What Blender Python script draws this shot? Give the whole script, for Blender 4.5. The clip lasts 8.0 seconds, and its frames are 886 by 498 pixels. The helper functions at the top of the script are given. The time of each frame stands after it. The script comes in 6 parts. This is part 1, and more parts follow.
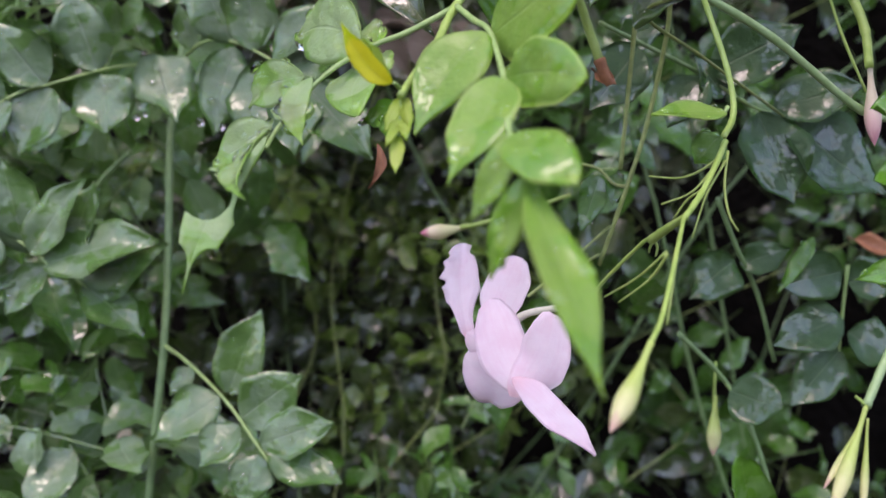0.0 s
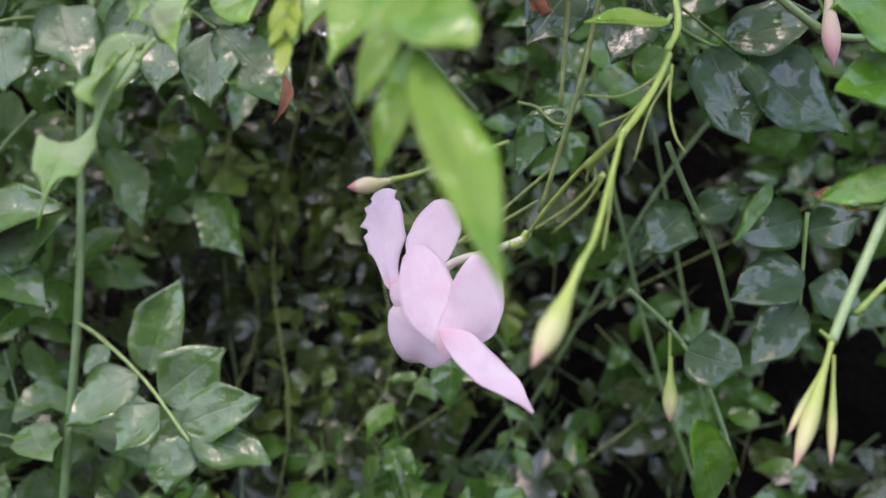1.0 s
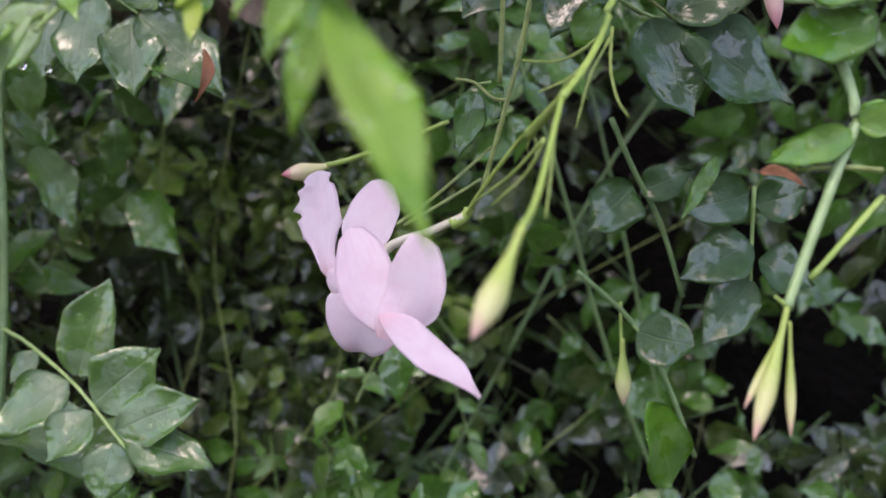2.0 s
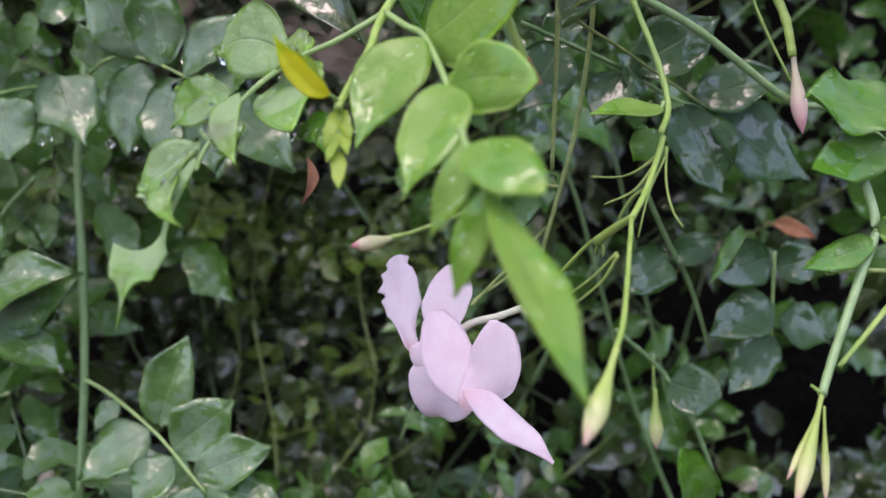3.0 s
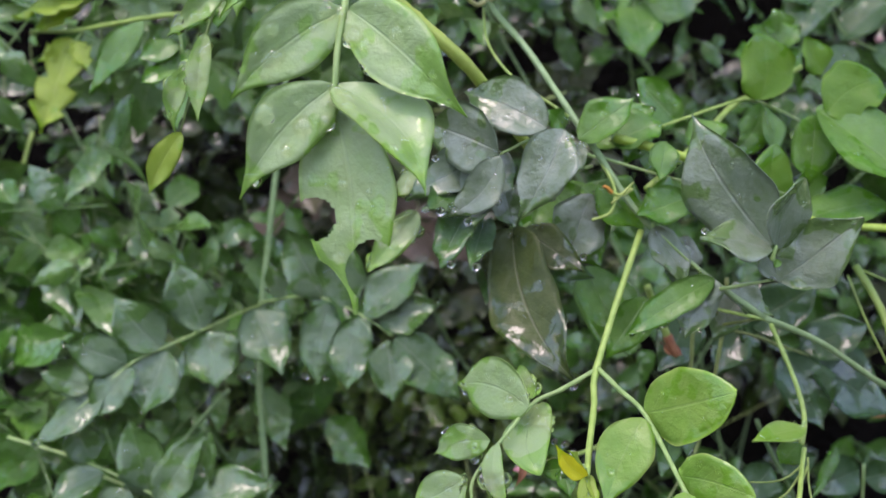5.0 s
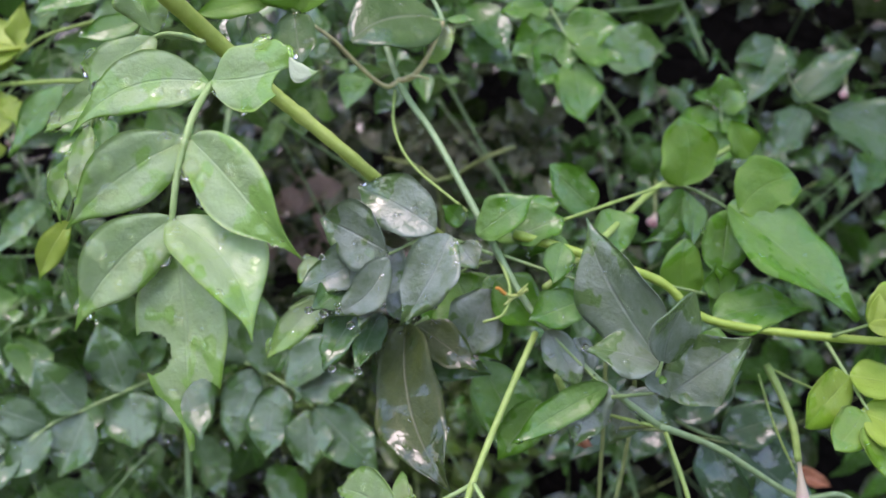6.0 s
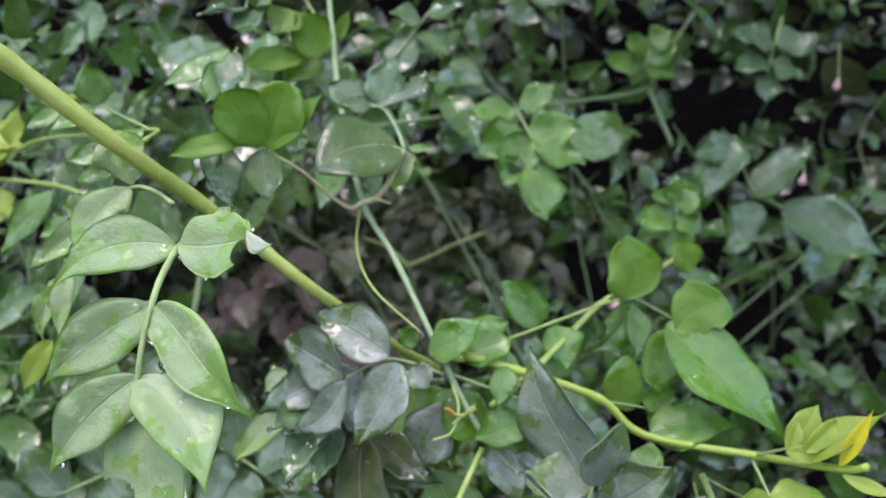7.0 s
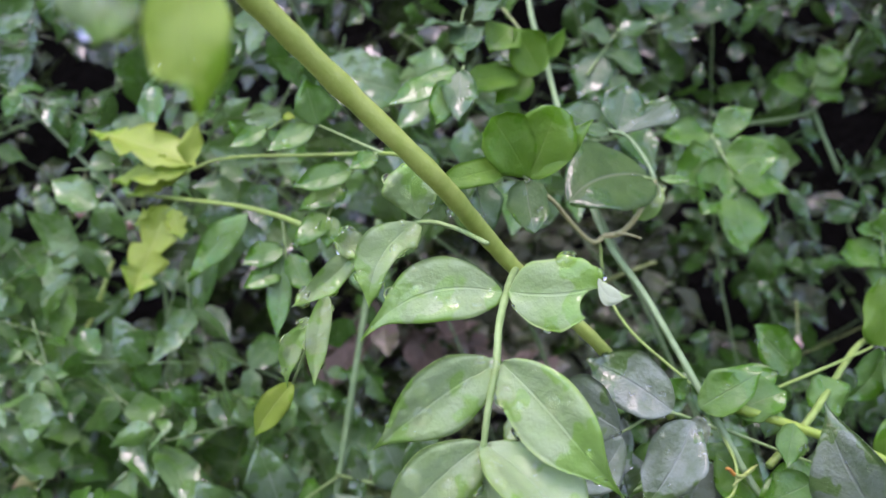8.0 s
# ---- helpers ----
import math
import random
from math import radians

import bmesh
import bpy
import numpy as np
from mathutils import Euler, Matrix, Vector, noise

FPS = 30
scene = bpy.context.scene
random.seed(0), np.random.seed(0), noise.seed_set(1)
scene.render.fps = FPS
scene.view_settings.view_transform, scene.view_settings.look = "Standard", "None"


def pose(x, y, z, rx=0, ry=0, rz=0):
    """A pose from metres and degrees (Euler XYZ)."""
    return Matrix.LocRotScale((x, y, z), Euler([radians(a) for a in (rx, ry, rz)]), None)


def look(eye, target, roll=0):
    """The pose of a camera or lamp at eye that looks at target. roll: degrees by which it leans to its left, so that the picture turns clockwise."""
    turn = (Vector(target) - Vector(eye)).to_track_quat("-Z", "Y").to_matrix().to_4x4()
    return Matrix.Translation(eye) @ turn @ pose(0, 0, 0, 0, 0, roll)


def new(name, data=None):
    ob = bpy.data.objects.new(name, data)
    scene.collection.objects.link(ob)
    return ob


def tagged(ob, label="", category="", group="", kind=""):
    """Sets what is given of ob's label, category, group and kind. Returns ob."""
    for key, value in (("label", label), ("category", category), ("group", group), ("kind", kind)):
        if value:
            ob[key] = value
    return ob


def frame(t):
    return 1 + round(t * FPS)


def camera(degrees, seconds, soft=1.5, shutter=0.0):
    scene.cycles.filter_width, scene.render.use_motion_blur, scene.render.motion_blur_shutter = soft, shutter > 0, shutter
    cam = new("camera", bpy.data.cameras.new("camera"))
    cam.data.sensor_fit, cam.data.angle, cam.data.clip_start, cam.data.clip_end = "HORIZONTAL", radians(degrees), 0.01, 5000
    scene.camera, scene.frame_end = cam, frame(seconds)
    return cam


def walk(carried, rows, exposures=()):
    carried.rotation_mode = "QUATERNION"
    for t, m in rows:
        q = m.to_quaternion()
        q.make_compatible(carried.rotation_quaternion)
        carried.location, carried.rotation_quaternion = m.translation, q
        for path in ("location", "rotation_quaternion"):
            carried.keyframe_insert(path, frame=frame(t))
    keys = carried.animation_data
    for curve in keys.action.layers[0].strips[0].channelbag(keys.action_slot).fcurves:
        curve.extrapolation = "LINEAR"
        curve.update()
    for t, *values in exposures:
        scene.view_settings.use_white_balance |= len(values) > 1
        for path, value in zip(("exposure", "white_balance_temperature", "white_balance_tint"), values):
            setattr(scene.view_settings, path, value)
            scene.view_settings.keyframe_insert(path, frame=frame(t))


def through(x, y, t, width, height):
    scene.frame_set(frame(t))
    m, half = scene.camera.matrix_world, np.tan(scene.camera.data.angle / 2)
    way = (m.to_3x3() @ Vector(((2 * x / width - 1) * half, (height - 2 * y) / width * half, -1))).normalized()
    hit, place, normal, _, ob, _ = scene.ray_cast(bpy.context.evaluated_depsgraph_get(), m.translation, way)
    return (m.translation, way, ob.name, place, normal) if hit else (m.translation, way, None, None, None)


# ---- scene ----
# camera: seconds, place in metres, yaw, pitch, roll in degrees
cam = camera(49.5, 8.0)
cam.data.dof.use_dof = True
cam.data.dof.focus_distance, cam.data.dof.aperture_fstop = 0.165, 25.0
ROWS = [
    (0, 0.00061, -0.00005, 1.20058, -0.001, 0.001, 0.000),
    (0.5, 0.00026, 0.00972, 1.19601, -0.388, -0.317, 0.373),
    (1, 0.00793, 0.01800, 1.19175, -2.106, -0.327, 1.371),
    (1.2, 0.01109, 0.02226, 1.18938, -3.196, -0.676, 2.052),
    (2.5, 0.00670, 0.02556, 1.18864, -5.204, -0.275, 3.500),
    (3, -0.00422, 0.00508, 1.20229, -5.328, -0.006, 3.597),
    (3.5, -0.01239, -0.00647, 1.21230, -5.114, 1.911, 3.758),
    (4, -0.02144, -0.02466, 1.23397, -4.889, 1.828, 5.212),
    (4.5, -0.04010, -0.03757, 1.24702, -5.188, 2.169, 5.040),
    (4.7, -0.04235, -0.03979, 1.25032, -4.929, 2.252, 4.573),
    (5.8, -0.02087, -0.03473, 1.27234, -3.490, 1.936, 2.740),
    (6, -0.01213, -0.03730, 1.27686, -3.292, 1.840, 2.371),
    (6.5, 0.00365, -0.04967, 1.28829, -3.163, 2.261, 1.905),
    (7, -0.00201, -0.05565, 1.29965, -3.316, 2.903, 1.641),
    (7.5, -0.03323, -0.04885, 1.30412, -3.614, 3.276, 1.618),
    (8, -0.05645, -0.03417, 1.30815, -2.604, 3.459, 0.405),
]
EXPOSURES = [(0.0, 0.08, 7900, 34), (2.4, 0.06, 8200, 32), (3.1, 0.05, 7800, 30), (3.6, -0.03, 7700, 29), (4.5, 0.03, 7750, 29), (6.0, 0.12, 7300, 36), (6.5, 0.19, 7250, 37), (8.0, 0.19, 7100, 42)]
walk(cam, [(t, pose(x, y, z, 90 + pitch, roll, yaw)) for t, x, y, z, yaw, pitch, roll in ROWS], EXPOSURES)

# ---- light: overcast sky over a garden hedge ----
world = bpy.data.worlds.new("overcast_sky")
scene.world = world
world.use_nodes = True
wn = world.node_tree.nodes
sky = wn.new("ShaderNodeTexSky")
sky.sky_type = "NISHITA"
sky.sun_disc = False
sky.sun_elevation, sky.sun_rotation = radians(62), radians(200)
sky.dust_density, sky.air_density, sky.ozone_density = 1.0, 1.0, 3.0
wn["Background"].inputs["Strength"].default_value = 0.55
world.node_tree.links.new(sky.outputs["Color"], wn["Background"].inputs["Color"])
sun = new("sun", bpy.data.lights.new("sun", "SUN"))
sun.data.energy, sun.data.angle, sun.data.color = 1.45, radians(24), (0.90, 0.92, 1.0)
sun.matrix_world = look((-0.8, -1.6, 5.2), (0, 0.2, 1.2))


# ---- materials ----
def nodes_of(name):
    mat = bpy.data.materials.new(name)
    mat.use_nodes = True
    tree = mat.node_tree
    return mat, tree.nodes, tree.links, tree.nodes["Principled BSDF"], tree.nodes["Material Output"]


def math_node(nodes, links, op, a, b=None, c=None):
    n = nodes.new("ShaderNodeMath")
    n.operation = op
    for i, v in enumerate((a, b, c)):
        if v is None:
            continue
        if isinstance(v, (int, float)):
            n.inputs[i].default_value = v
        else:
            links.new(v, n.inputs[i])
    return n.outputs[0]


def mix_node(nodes, links, fac, a, b, blend="MIX"):
    n = nodes.new("ShaderNodeMix")
    n.data_type, n.blend_type = "RGBA", blend
    for key, v in (("Factor", fac), ("A", a), ("B", b)):
        sock = [s for s in n.inputs if s.name == key and s.type == ("VALUE" if key == "Factor" else "RGBA")][0]
        if isinstance(v, (int, float)):
            sock.default_value = v
        elif isinstance(v, tuple):
            sock.default_value = (*v, 1)
        else:
            links.new(v, sock)
    return [s for s in n.outputs if s.type == "RGBA"][0]


def noise_node(nodes, links, vec, scale, detail=3.0, rough=0.55):
    n = nodes.new("ShaderNodeTexNoise")
    n.inputs["Scale"].default_value, n.inputs["Detail"].default_value, n.inputs["Roughness"].default_value = scale, detail, rough
    links.new(vec, n.inputs["Vector"])
    return n.outputs["Fac"]


def ramp_node(nodes, links, fac, lo, hi):
    n = nodes.new("ShaderNodeMapRange")
    n.interpolation_type = "SMOOTHSTEP"
    n.inputs["From Min"].default_value, n.inputs["From Max"].default_value = lo, hi
    links.new(fac, n.inputs["Value"])
    return n.outputs["Result"]


def leaf_material(name, light, dark, vein, rough=0.42, wet=0.5, through=0.3, island=False, edge=None, crinkle=0.5, bloom=0.25, gloss=0.35, rib=0.4, coat_ior=1.5, sheen=0.2, wax_sheen=(0.37, 0.40, 0.40)):
    """Leaf skin: two greens in blotches under a dull waxy bloom, which also carries painted sky sheen, pale midrib and
    side veins;
    where rain water lies, above all towards the tip, the bloom is gone and the skin is deeper green and shiny. Light
    comes through."""
    mat, nodes, links, bsdf, out = nodes_of(name)
    uv = nodes.new("ShaderNodeUVMap").outputs["UV"]
    sep = nodes.new("ShaderNodeSeparateXYZ")
    links.new(uv, sep.inputs[0])
    geo = nodes.new("ShaderNodeNewGeometry")
    pos = geo.outputs["Position"]
    rand = geo.outputs["Random Per Island"] if island else nodes.new("ShaderNodeObjectInfo").outputs["Random"]

    def calc(op, a, b=None, c=None):
        return math_node(nodes, links, op, a, b, c)

    across = calc("ABSOLUTE", calc("SUBTRACT", sep.outputs["X"], 0.5))
    blotch = ramp_node(nodes, links, noise_node(nodes, links, pos, 140.0), 0.35, 0.68)
    fine = noise_node(nodes, links, pos, 1400.0, 2.0)
    cloud = noise_node(nodes, links, pos, 320.0, 3.0, 0.6)
    shade = calc("ADD", calc("MULTIPLY", blotch, 0.3 if island else 0.5), calc("MULTIPLY", rand, 0.7 if island else 0.5))
    col = mix_node(nodes, links, shade, dark, light)
    col = mix_node(nodes, links, calc("MULTIPLY", fine, 0.35), col, dark)
    col = mix_node(nodes, links, calc("MULTIPLY", ramp_node(nodes, links, cloud, 0.3, 0.8), 0.15), col, light)
    # veins
    mid = ramp_node(nodes, links, across, 0.028, 0.006)
    side_at = calc("SUBTRACT", calc("MULTIPLY", sep.outputs["Y"], 7.0), calc("MULTIPLY", across, 4.5))
    side = calc("ABSOLUTE", calc("SUBTRACT", calc("FRACT", side_at), 0.5))
    side = calc("MULTIPLY", ramp_node(nodes, links, side, 0.09, 0.0), ramp_node(nodes, links, across, 0.47, 0.15))
    col = mix_node(nodes, links, calc("MULTIPLY", side, 0.05), col, vein)
    col = mix_node(nodes, links, calc("MULTIPLY", mid, rib), col, vein)
    if edge:
        rim = calc("MAXIMUM", ramp_node(nodes, links, across, 0.44, 0.50), ramp_node(nodes, links, sep.outputs["Y"], 0.84, 0.98))
        col = mix_node(nodes, links, calc("MULTIPLY", rim, 0.65), col, edge)
    # where water lies: broken film, gathered towards the tip and the margins
    gather = calc("ADD", calc("MULTIPLY", ramp_node(nodes, links, sep.outputs["Y"], 0.35, 1.0), 0.28), calc("MULTIPLY", ramp_node(nodes, links, across, 0.2, 0.5), 0.05))
    film_at = calc("ADD", noise_node(nodes, links, pos, 170.0, 2.0, 0.5), gather)
    film = ramp_node(nodes, links, film_at, 0.78 - 0.16 * wet, 0.83 - 0.16 * wet)
    waxy = mix_node(nodes, links, 0.5, light, wax_sheen)
    dull = calc("MULTIPLY", calc("SUBTRACT", 1.0, film), calc("MULTIPLY", ramp_node(nodes, links, cloud, 0.2, 0.75), bloom))
    col = mix_node(nodes, links, dull, col, waxy)
    col = mix_node(nodes, links, calc("MULTIPLY", film, 0.75), col, (0.64, 0.91, 0.37), "MULTIPLY")
    links.new(col, bsdf.inputs["Base Color"])
    links.new(calc("SUBTRACT", rough + 0.06, calc("ADD", calc("MULTIPLY", blotch, 0.10), calc("MULTIPLY", film, 0.15))), bsdf.inputs["Roughness"])
    bsdf.inputs["IOR"].default_value = 1.45
    bsdf.inputs["Specular IOR Level"].default_value = gloss
    bsdf.inputs["Coat IOR"].default_value = coat_ior
    links.new(calc("ADD", calc("MULTIPLY", film, 1.0 - sheen), sheen), bsdf.inputs["Coat Weight"])
    links.new(calc("SUBTRACT", 0.22, calc("MULTIPLY", film, 0.16)), bsdf.inputs["Coat Roughness"])
    # relief: soft buckles of the blade, pores and veins; the water's skin is smooth
    swell = nodes.new("ShaderNodeBump")
    swell.inputs["Strength"].default_value, swell.inputs["Distance"].default_value = crinkle * 0.5, 0.004
    links.new(noise_node(nodes, links, pos, 110.0, 2.0, 0.45), swell.inputs["Height"])
    relief = calc("SUBTRACT", calc("ADD", calc("MULTIPLY", fine, 0.35), calc("MULTIPLY", cloud, 0.9)), calc("ADD", calc("MULTIPLY", side, 0.05), calc("MULTIPLY", mid, 1.6 * rib)))
    bump = nodes.new("ShaderNodeBump")
    bump.inputs["Strength"].default_value, bump.inputs["Distance"].default_value = 0.5, 0.0009
    links.new(relief, bump.inputs["Height"])
    links.new(swell.outputs["Normal"], bump.inputs["Normal"])
    links.new(bump.outputs["Normal"], bsdf.inputs["Normal"])
    skin = nodes.new("ShaderNodeBump")
    skin.inputs["Strength"].default_value, skin.inputs["Distance"].default_value = 0.55, 0.0016
    links.new(calc("ADD", film_at, calc("MULTIPLY", cloud, 0.35)), skin.inputs["Height"])
    links.new(swell.outputs["Normal"], skin.inputs["Normal"])
    links.new(skin.outputs["Normal"], bsdf.inputs["Coat Normal"])
    trans = nodes.new("ShaderNodeBsdfTranslucent")
    links.new(mix_node(nodes, links, 0.5, col, tuple(min(1, c * 1.6) for c in light)), trans.inputs["Color"])
    mixer = nodes.new("ShaderNodeMixShader")
    mixer.inputs["Fac"].default_value = through
    links.new(bsdf.outputs[0], mixer.inputs[1])
    links.new(trans.outputs[0], mixer.inputs[2])
    links.new(mixer.outputs[0], out.inputs["Surface"])
    return mat


def plain_material(name, light, dark, rough, scale=300.0, through=0.0, bumpy=0.2, spec=0.5):
    mat, nodes, links, bsdf, out = nodes_of(name)
    pos = nodes.new("ShaderNodeNewGeometry").outputs["Position"]
    big = noise_node(nodes, links, pos, scale)
    fine = noise_node(nodes, links, pos, scale * 7, 2.0)
    f = math_node(nodes, links, "ADD", math_node(nodes, links, "MULTIPLY", ramp_node(nodes, links, big, 0.3, 0.7), 0.75), math_node(nodes, links, "MULTIPLY", fine, 0.25))
    col = mix_node(nodes, links, f, dark, light)
    links.new(col, bsdf.inputs["Base Color"])
    bsdf.inputs["Roughness"].default_value = rough
    bsdf.inputs["Specular IOR Level"].default_value = spec
    bump = nodes.new("ShaderNodeBump")
    bump.inputs["Strength"].default_value, bump.inputs["Distance"].default_value = bumpy, 0.3 / scale
    links.new(fine, bump.inputs["Height"])
    links.new(bump.outputs["Normal"], bsdf.inputs["Normal"])
    if through:
        trans = nodes.new("ShaderNodeBsdfTranslucent")
        links.new(col, trans.inputs["Color"])
        mixer = nodes.new("ShaderNodeMixShader")
        mixer.inputs["Fac"].default_value = through
        links.new(bsdf.outputs[0], mixer.inputs[1])
        links.new(trans.outputs[0], mixer.inputs[2])
        links.new(mixer.outputs[0], out.inputs["Surface"])
    return mat


young = leaf_material("young_leaf", (0.26, 0.43, 0.08), (0.12, 0.31, 0.03), (0.42, 0.56, 0.24), wet=1.05, through=0.36, edge=(0.40, 0.55, 0.14), crinkle=0.9, bloom=0.06, rib=0.14, sheen=0.3)
broad = leaf_material("broad_leaf", (0.35, 0.50, 0.225), (0.24, 0.425, 0.12), (0.44, 0.60, 0.30), wet=1.0, through=0.30, edge=(0.28, 0.50, 0.07), crinkle=0.9, bloom=0.30, rib=0.3, sheen=0.3)
lime = leaf_material("lime_leaf", (0.19, 0.39, 0.035), (0.10, 0.28, 0.02), (0.29, 0.45, 0.08), wet=0.4, through=0.45, crinkle=0.6, bloom=0.1, rib=0.2)
fresh = leaf_material("fresh_leaf", (0.14, 0.33, 0.04), (0.06, 0.20, 0.02), (0.22, 0.37, 0.11), wet=1.2, through=0.25, crinkle=0.8, bloom=0.2, sheen=0.40)
mature = leaf_material("mature_leaf", (0.10, 0.20, 0.065), (0.040, 0.12, 0.028), (0.21, 0.29, 0.18), wet=1.2, through=0.15, crinkle=0.8, bloom=0.16, gloss=0.4, coat_ior=1.6, sheen=0.2, wax_sheen=(0.33, 0.37, 0.40))
glossy = leaf_material("glossy_leaf", (0.075, 0.20, 0.035), (0.03, 0.115, 0.016), (0.18, 0.28, 0.13), wet=1.4, through=0.15, crinkle=0.8, bloom=0.06, gloss=0.35, coat_ior=1.6, sheen=0.12)
# bloom raised and tinted: the sky's pale sheen is put into the colour
dark = leaf_material("dark_leaf", (0.145, 0.215, 0.105), (0.075, 0.14, 0.05), (0.21, 0.26, 0.18), wet=0.9, through=0.10, crinkle=0.5, bloom=0.42, gloss=0.5, coat_ior=1.6, sheen=0.5, wax_sheen=(0.45, 0.50, 0.50))
dusk = leaf_material("dusky_leaf", (0.085, 0.17, 0.04), (0.04, 0.10, 0.02), (0.26, 0.30, 0.18), wet=0.9, through=0.12, crinkle=0.5, bloom=0.03, gloss=0.3, coat_ior=1.5, sheen=0.05, wax_sheen=(0.30, 0.35, 0.28))
dull = leaf_material("dull_leaf", (0.125, 0.22, 0.09), (0.06, 0.14, 0.045), (0.24, 0.32, 0.21), wet=1.5, through=0.14, crinkle=0.7, bloom=0.2, gloss=0.4, coat_ior=1.6, sheen=0.28, wax_sheen=(0.36, 0.42, 0.46))
deep = leaf_material("deep_green_leaf", (0.055, 0.13, 0.045), (0.022, 0.07, 0.02), (0.14, 0.20, 0.11), wet=1.6, through=0.1, crinkle=0.9, bloom=0.03, gloss=0.3, coat_ior=1.6, sheen=0.06)
bronze = leaf_material("bronze_leaf", (0.085, 0.12, 0.028), (0.035, 0.06, 0.012), (0.26, 0.27, 0.17), wet=1.1, through=0.15, crinkle=1.0, bloom=0, gloss=0.3, coat_ior=1.6, sheen=0.05)
tip = leaf_material("tip_leaf", (0.42, 0.54, 0.09), (0.28, 0.44, 0.05), (0.55, 0.64, 0.18), wet=0.4, through=0.4, bloom=0.1)
sprout = leaf_material("sprout_leaf", (0.38, 0.54, 0.09), (0.24, 0.42, 0.04), (0.46, 0.58, 0.16), wet=0.9, through=0.4, bloom=0.05, rib=0.2, sheen=0.3, crinkle=0.6)
tip_yellow = leaf_material("yellow_tip_leaf", (0.90, 0.84, 0.07), (0.80, 0.76, 0.05), (0.7, 0.68, 0.2), wet=0.2, through=0.5, bloom=0.0)
leaf_back = leaf_material("leaf_underside", (0.50, 0.60, 0.38), (0.40, 0.52, 0.30), (0.52, 0.62, 0.42), 0.5, 0.2, 0.3)
hedge_leaf = leaf_material("hedge_leaf", (0.10, 0.25, 0.045), (0.025, 0.09, 0.016), (0.17, 0.28, 0.11), wet=1.9, through=0.12, island=True, crinkle=1.2, bloom=0.04, gloss=0.35, coat_ior=1.7, sheen=0.17)
# paler leaf: fresh yellow-green foliage, also used to brighten the hedge's lit areas
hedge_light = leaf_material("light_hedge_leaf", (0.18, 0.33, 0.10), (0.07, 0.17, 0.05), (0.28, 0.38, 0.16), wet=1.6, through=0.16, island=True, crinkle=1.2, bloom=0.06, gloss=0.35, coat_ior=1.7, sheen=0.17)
# darker copy of the hedge leaf: inner shade is put into its colour
hedge_shaded = leaf_material("shaded_hedge_leaf", (0.075, 0.11, 0.035), (0.022, 0.042, 0.012), (0.19, 0.23, 0.12), wet=2, through=0.08, island=True, crinkle=1.2, bloom=0, gloss=0.35, coat_ior=1.7, sheen=0.17)
hedge_dusk = leaf_material("dusky_hedge_leaf", (0.17, 0.20, 0.10), (0.07, 0.09, 0.04), (0.26, 0.24, 0.16), wet=1.2, through=0.08, island=True, crinkle=0.9, bloom=0.35, gloss=0.35, sheen=0.3, wax_sheen=(0.32, 0.33, 0.29))
hedge_dull = leaf_material("dull_hedge_leaf", (0.15, 0.25, 0.115), (0.06, 0.14, 0.05), (0.26, 0.34, 0.21), wet=1.5, through=0.14, island=True, crinkle=1.0, bloom=0.18, gloss=0.4, coat_ior=1.7, sheen=0.28, wax_sheen=(0.36, 0.42, 0.46))
hedge_olive = leaf_material("olive_hedge_leaf", (0.24, 0.33, 0.09), (0.09, 0.15, 0.03), (0.24, 0.30, 0.14), wet=2, through=0.12, island=True, crinkle=1.2, bloom=0, gloss=0.35, coat_ior=1.7, sheen=0.25)
hedge_brown = leaf_material("dead_hedge_leaf", (0.20, 0.15, 0.11), (0.10, 0.07, 0.05), (0.24, 0.18, 0.13), wet=0.6, through=0.05, island=True, crinkle=1.2, bloom=0.0, gloss=0.25, sheen=0.1)
dry = plain_material("dry_leaf", (0.46, 0.20, 0.09), (0.28, 0.11, 0.05), 0.5, 400.0, 0.2)
dry_stem = plain_material("dry_stalk", (0.22, 0.14, 0.07), (0.12, 0.07, 0.04), 0.6, 600.0)
stem_young = plain_material("young_stem", (0.36, 0.52, 0.13), (0.25, 0.41, 0.08), 0.38, 350.0, 0.1)
stem_shoot = plain_material("shoot_stem", (0.50, 0.64, 0.15), (0.39, 0.54, 0.10), 0.38, 350.0, 0.22)
stem_pale = plain_material("pale_stem", (0.27, 0.42, 0.19), (0.19, 0.32, 0.12), 0.4, 350.0, 0.05)
stem_mid = plain_material("mid_stem", (0.17, 0.29, 0.11), (0.10, 0.20, 0.07), 0.42, 300.0)
rachis = plain_material("leaf_stalk", (0.32, 0.48, 0.17), (0.22, 0.37, 0.11), 0.4, 400.0, 0.1)
twig = plain_material("olive_twig", (0.26, 0.34, 0.10), (0.15, 0.20, 0.06), 0.45, 500.0)
stem_lime = plain_material("lime_stem", (0.42, 0.60, 0.10), (0.30, 0.48, 0.06), 0.38, 350.0, 0.15)
stem_tan = plain_material("tan_twig", (0.64, 0.66, 0.30), (0.54, 0.48, 0.22), 0.45, 450.0, 0.05)
calyx_green = plain_material("calyx", (0.28, 0.40, 0.10), (0.20, 0.30, 0.06), 0.42, 500.0, 0.1)


